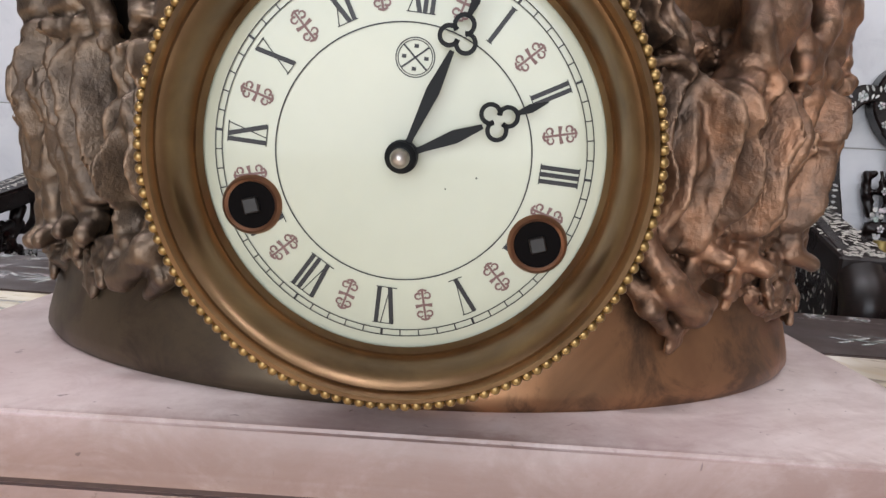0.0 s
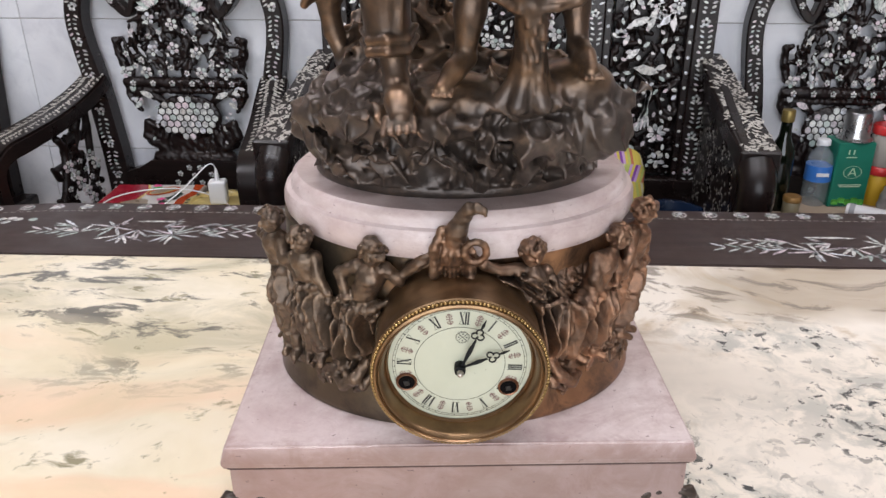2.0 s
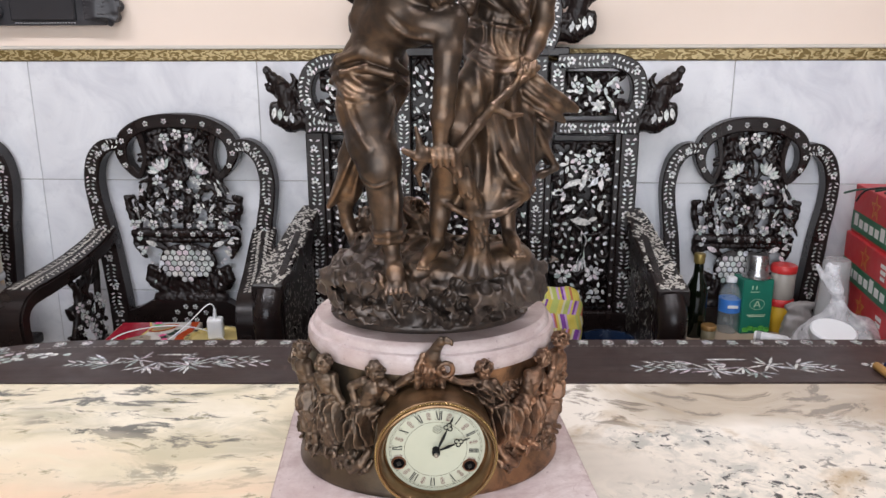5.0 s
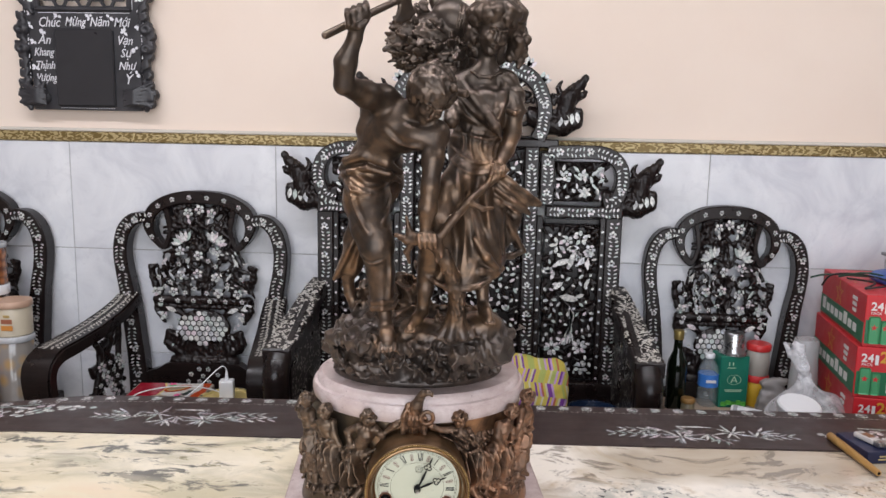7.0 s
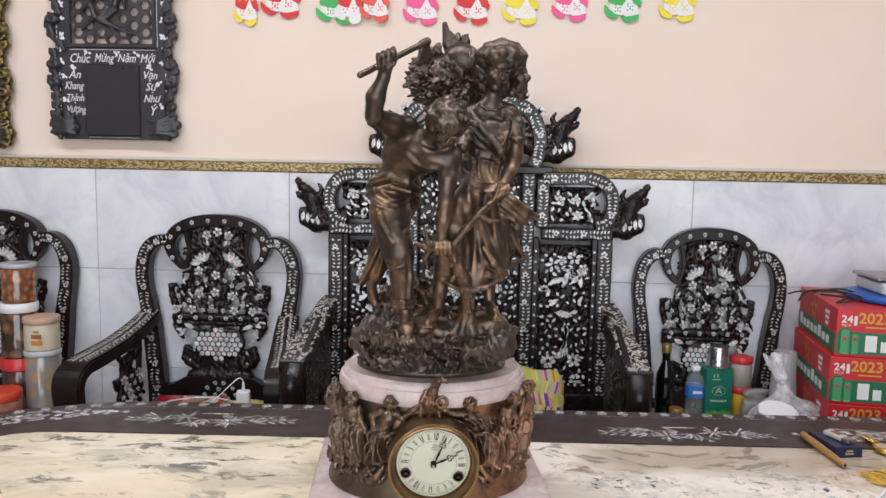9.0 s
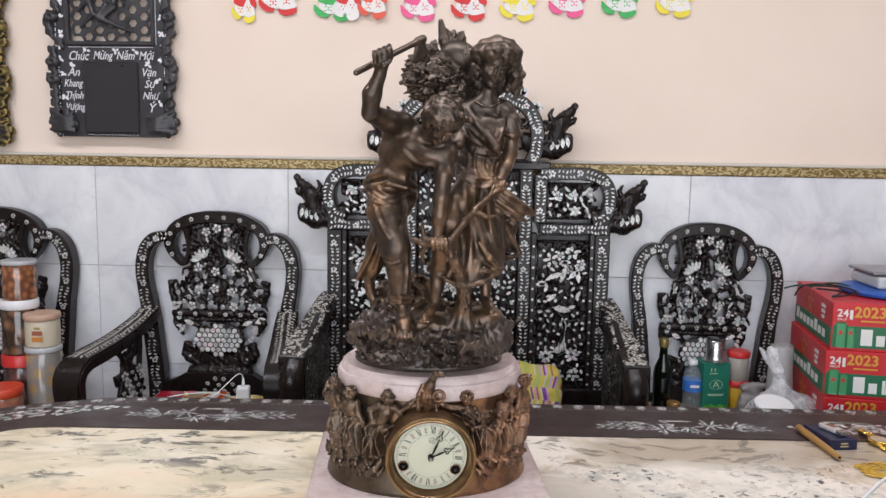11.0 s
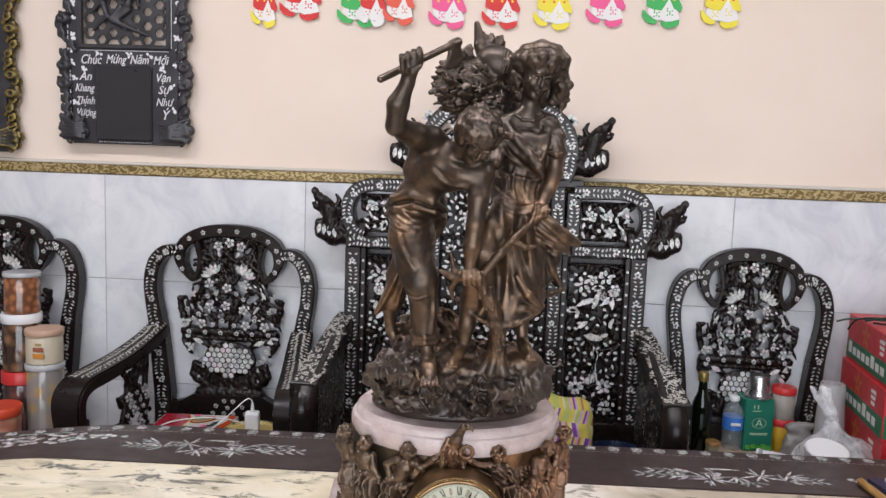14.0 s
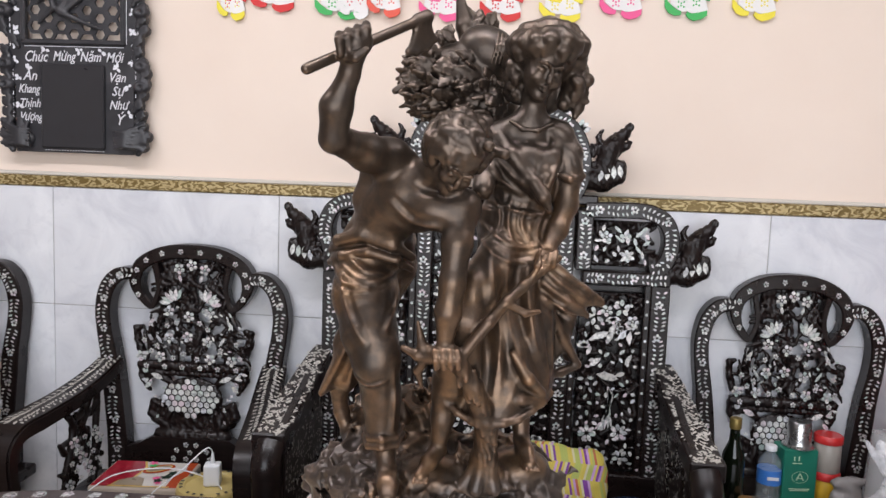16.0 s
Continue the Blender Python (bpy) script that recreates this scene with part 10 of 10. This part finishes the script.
# great chair: cushion and dark blue basin
m = Mat("striped_cushion_cloth")
sp = m.t.nodes.new("ShaderNodeSeparateXYZ")
m.to(m.co, sp.inputs[0])
row = m.math("FLOOR", m.math("MULTIPLY", m.math("ADD", sp.outputs[2], 1.0), 26.0))
zig = m.math("ABSOLUTE", m.math("SUBTRACT", m.math("FRACT", m.math("MULTIPLY", m.math("ADD", sp.outputs[2], 1.0), 13.0)), 0.5))
u = m.math("ADD", m.math("MULTIPLY", sp.outputs[0], 170.0), m.math("ADD", m.math("MULTIPLY", zig, 3.0), m.math("MULTIPLY", row, 5.7)))
cell = m.math("FLOOR", u)
wn = m.t.nodes.new("ShaderNodeTexWhiteNoise")
wn.noise_dimensions = "2D"
cb = m.t.nodes.new("ShaderNodeCombineXYZ")
m.to(cell, cb.inputs[0])
m.to(m.math("FLOOR", m.math("MULTIPLY", row, 0.5)), cb.inputs[1])
m.to(cb.outputs[0], wn.inputs["Vector"])
pal = m.ramp(wn.outputs["Value"], (0.0, (0.46, 0.37, 0.06)), (0.30, (0.32, 0.36, 0.09)), (0.45, (0.46, 0.43, 0.28)), (0.60, (0.14, 0.03, 0.22)), (0.72, (0.40, 0.24, 0.45)), (0.85, (0.46, 0.38, 0.07)), (0.95, (0.36, 0.10, 0.05)))
for node in m.t.nodes:
    if node.bl_idname == "ShaderNodeValToRGB" and len(node.color_ramp.elements) == 7:
        node.color_ramp.interpolation = "CONSTANT"
line = m.ramp(m.math("FRACT", u), (0.0, 1.0), (0.10, 0.0))
col = m.mix(m.math("MULTIPLY", line, 0.6), pal, (0.20, 0.15, 0.06))
m.put(Base_Color=col, Roughness=0.8)
t = thing("striped_cushion", pose(0.178, 1.14, 0.5365, -24, 0, -6), "yellow and purple striped cushion leaning in the great chair", "cushion")
f = Field((-0.17, -0.09, 0.0), (0.17, 0.09, 0.31), 0.005)
f.ell((0, 0, 0.122), (0.165, 0.058, 0.118), k=0.01)
for sx in (-1, 1):
    for zz in (0.035, 0.200):
        f.ell((sx * 0.125, 0, zz), (0.030, 0.022, 0.030), k=0.05)
f.rough(0.0016, 0.06, 4)
link("cushion_body", f.bm_mesh("cushion_body"), m.m, t, "", 180)
t = thing("blue_basin", pose(0.425, 1.225, 0.5355), "dark blue plastic basin on the great chair's seat", "basin")
bm = bmesh.new()
lathe(bm, [(0.060, 0), (0.062, 0.002), (0.075, 0.055), (0.080, 0.057), (0.080, 0.061), (0.073, 0.060), (0.058, 0.008), (0.002, 0.006)], 40)
part("basin_body", bm, plain("navy_plastic", (0.012, 0.025, 0.06), 0.25), t, "", 40)

# ---------------------------------------------------------------- on the table
NAVY = plain("navy_card", (0.012, 0.016, 0.05), 0.35)
PK = Matrix.Translation((0.884, 0.552, TABLE + 0.0002)) @ Matrix.Rotation(radians(10), 4, "Z")
t = thing("cigarette_pack", PK, "dark navy cigarette pack lying on the table rim", "pack")
bm = bmesh.new()
box(bm, (0.033, 0.055, 0.013), (0.066, 0.105, 0.0245), 0.0012)
part("pack_body", bm, NAVY, t)
for dz, w in ((0.0155, 0.016), (0.009, 0.020)):
    bm = bmesh.new()
    box(bm, (0.034, 0.0022, dz), (w, 0.0008, 0.003))
    part("print_bar", bm, plain("gold_print", (0.45, 0.36, 0.16), 0.4), t)
t = thing("lighter", PK @ pose(0.040, 0.048, 0.0255, 0, 0, 12), "clear lighter with metal head lying on the pack", "lighter")
bm = bmesh.new()
box(bm, (0, 0.012, 0.0065), (0.024, 0.052, 0.012), 0.004, seg=2)
part("lighter_body", bm, plain("smoky_lighter", (0.50, 0.47, 0.45), 0.15), t)
bm = bmesh.new()
box(bm, (0, -0.022, 0.0065), (0.024, 0.018, 0.012), 0.003, seg=2)
part("lighter_head", bm, STEEL, t)
bm = bmesh.new()
box(bm, (0, 0.010, 0.0130), (0.016, 0.022, 0.0010))
part("label_bar", bm, plain("brown_label", (0.22, 0.10, 0.05), 0.5), t)
m = Mat("honey_wood")
g = m.noise(40, 5, 0.6, 1.0, m.scaled((1, 0.15, 1)))
m.put(Base_Color=m.ramp(g, (0.3, (0.26, 0.13, 0.035)), (0.7, (0.46, 0.27, 0.09))), Roughness=0.4)
t = thing("wooden_pipe_stem", pose(0.869, 0.585, TABLE + 0.0095), "honey-coloured tapered wooden stick lying on the table", "stick")
bm = bmesh.new()
lathe(bm, [(0.0072, -0.094), (0.0085, -0.092), (0.0090, -0.05), (0.0078, 0.03), (0.0062, 0.092), (0.0050, 0.094)], 16, pose(0, 0, 0, 90, 0, 4))
part("stick_body", bm, m.m, t, "", 40)
# flat dark disc painted for the shade inside the bore
bm = bmesh.new()
lathe(bm, [(0.0030, 0.0943), (0.0004, 0.0945)], 12, pose(0, 0, 0, 90, 0, 4))
part("bore", bm, DARK, t)
GOLD = plain("polished_gold", (0.62, 0.40, 0.10), 0.25, 0.95)
t = thing("gold_watch", pose(1.012, 0.600, TABLE + 0.0003), "gold wristwatch with metal bracelet lying on the table rim", "watch")
bm = bmesh.new()
lathe(bm, [(0.020, 0.004), (0.0235, 0.006), (0.0235, 0.013), (0.020, 0.016), (0.0175, 0.0155)], 32)
part("watch_case", bm, GOLD, t, "", 40)
bm = bmesh.new()
lathe(bm, [(0.0178, 0.0156), (0.0002, 0.0157)], 32)
part("watch_dial", bm, plain("champagne_dial", (0.50, 0.40, 0.28), 0.2), t)
for i in range(9):
    bm = bmesh.new()
    a = 0.10 * i
    box(bm, (0, 0, 0), (0.020, 0.0085, 0.005), 0.0012, pose(0.004 * math.sin(i), 0.026 + 0.0098 * i, 0.0045 + 0.0045 * math.sin(i * 0.5), 10 * math.cos(i * 0.5), 0, 8 * math.sin(i)))
    part("bracelet_link", bm, GOLD, t)
for i in range(7):
    bm = bmesh.new()
    box(bm, (0, 0, 0), (0.020, 0.0085, 0.005), 0.0012, pose(0.001 * i, -0.026 - 0.0098 * i, 0.0035, 0, 0, -4 * i))
    part("bracelet_link", bm, GOLD, t)
AMBER = plain("amber_string", (0.55, 0.33, 0.04), 0.4)
t = thing("amber_string_heap", pose(0.945, 0.435, TABLE), "loose heap of amber string on the marble", "string")
bm = bmesh.new()
r3 = random.Random(12)
for i in range(16):
    pts = []
    a0 = r3.random() * 6.28
    for q in range(7):
        a = a0 + q * r3.uniform(0.5, 1.1)
        r = r3.uniform(0.02, 0.055)
        pts.append((1.35 * r * math.cos(a) + 0.01, r * math.sin(a), 0.0016 + 0.004 * r3.random()))
    tube(bm, curve(pts, 5), 0.0014, 5)
part("string_loops", bm, AMBER, t, "", 60)["kind"] = "stuff"
t = thing("charging_cable", pose(0, 0, TABLE), "white cord lying across the marble top", "cord")
bm = bmesh.new()
tube(bm, curve([(0.70, 0.13, 0.0034), (0.80, 0.255, 0.0034), (0.86, 0.33, 0.0034), (0.96, 0.425, 0.0034), (1.15, 0.52, 0.0034)], 10), 0.0034, 8)
part("cord_line", bm, WHITE, t, "", 60)
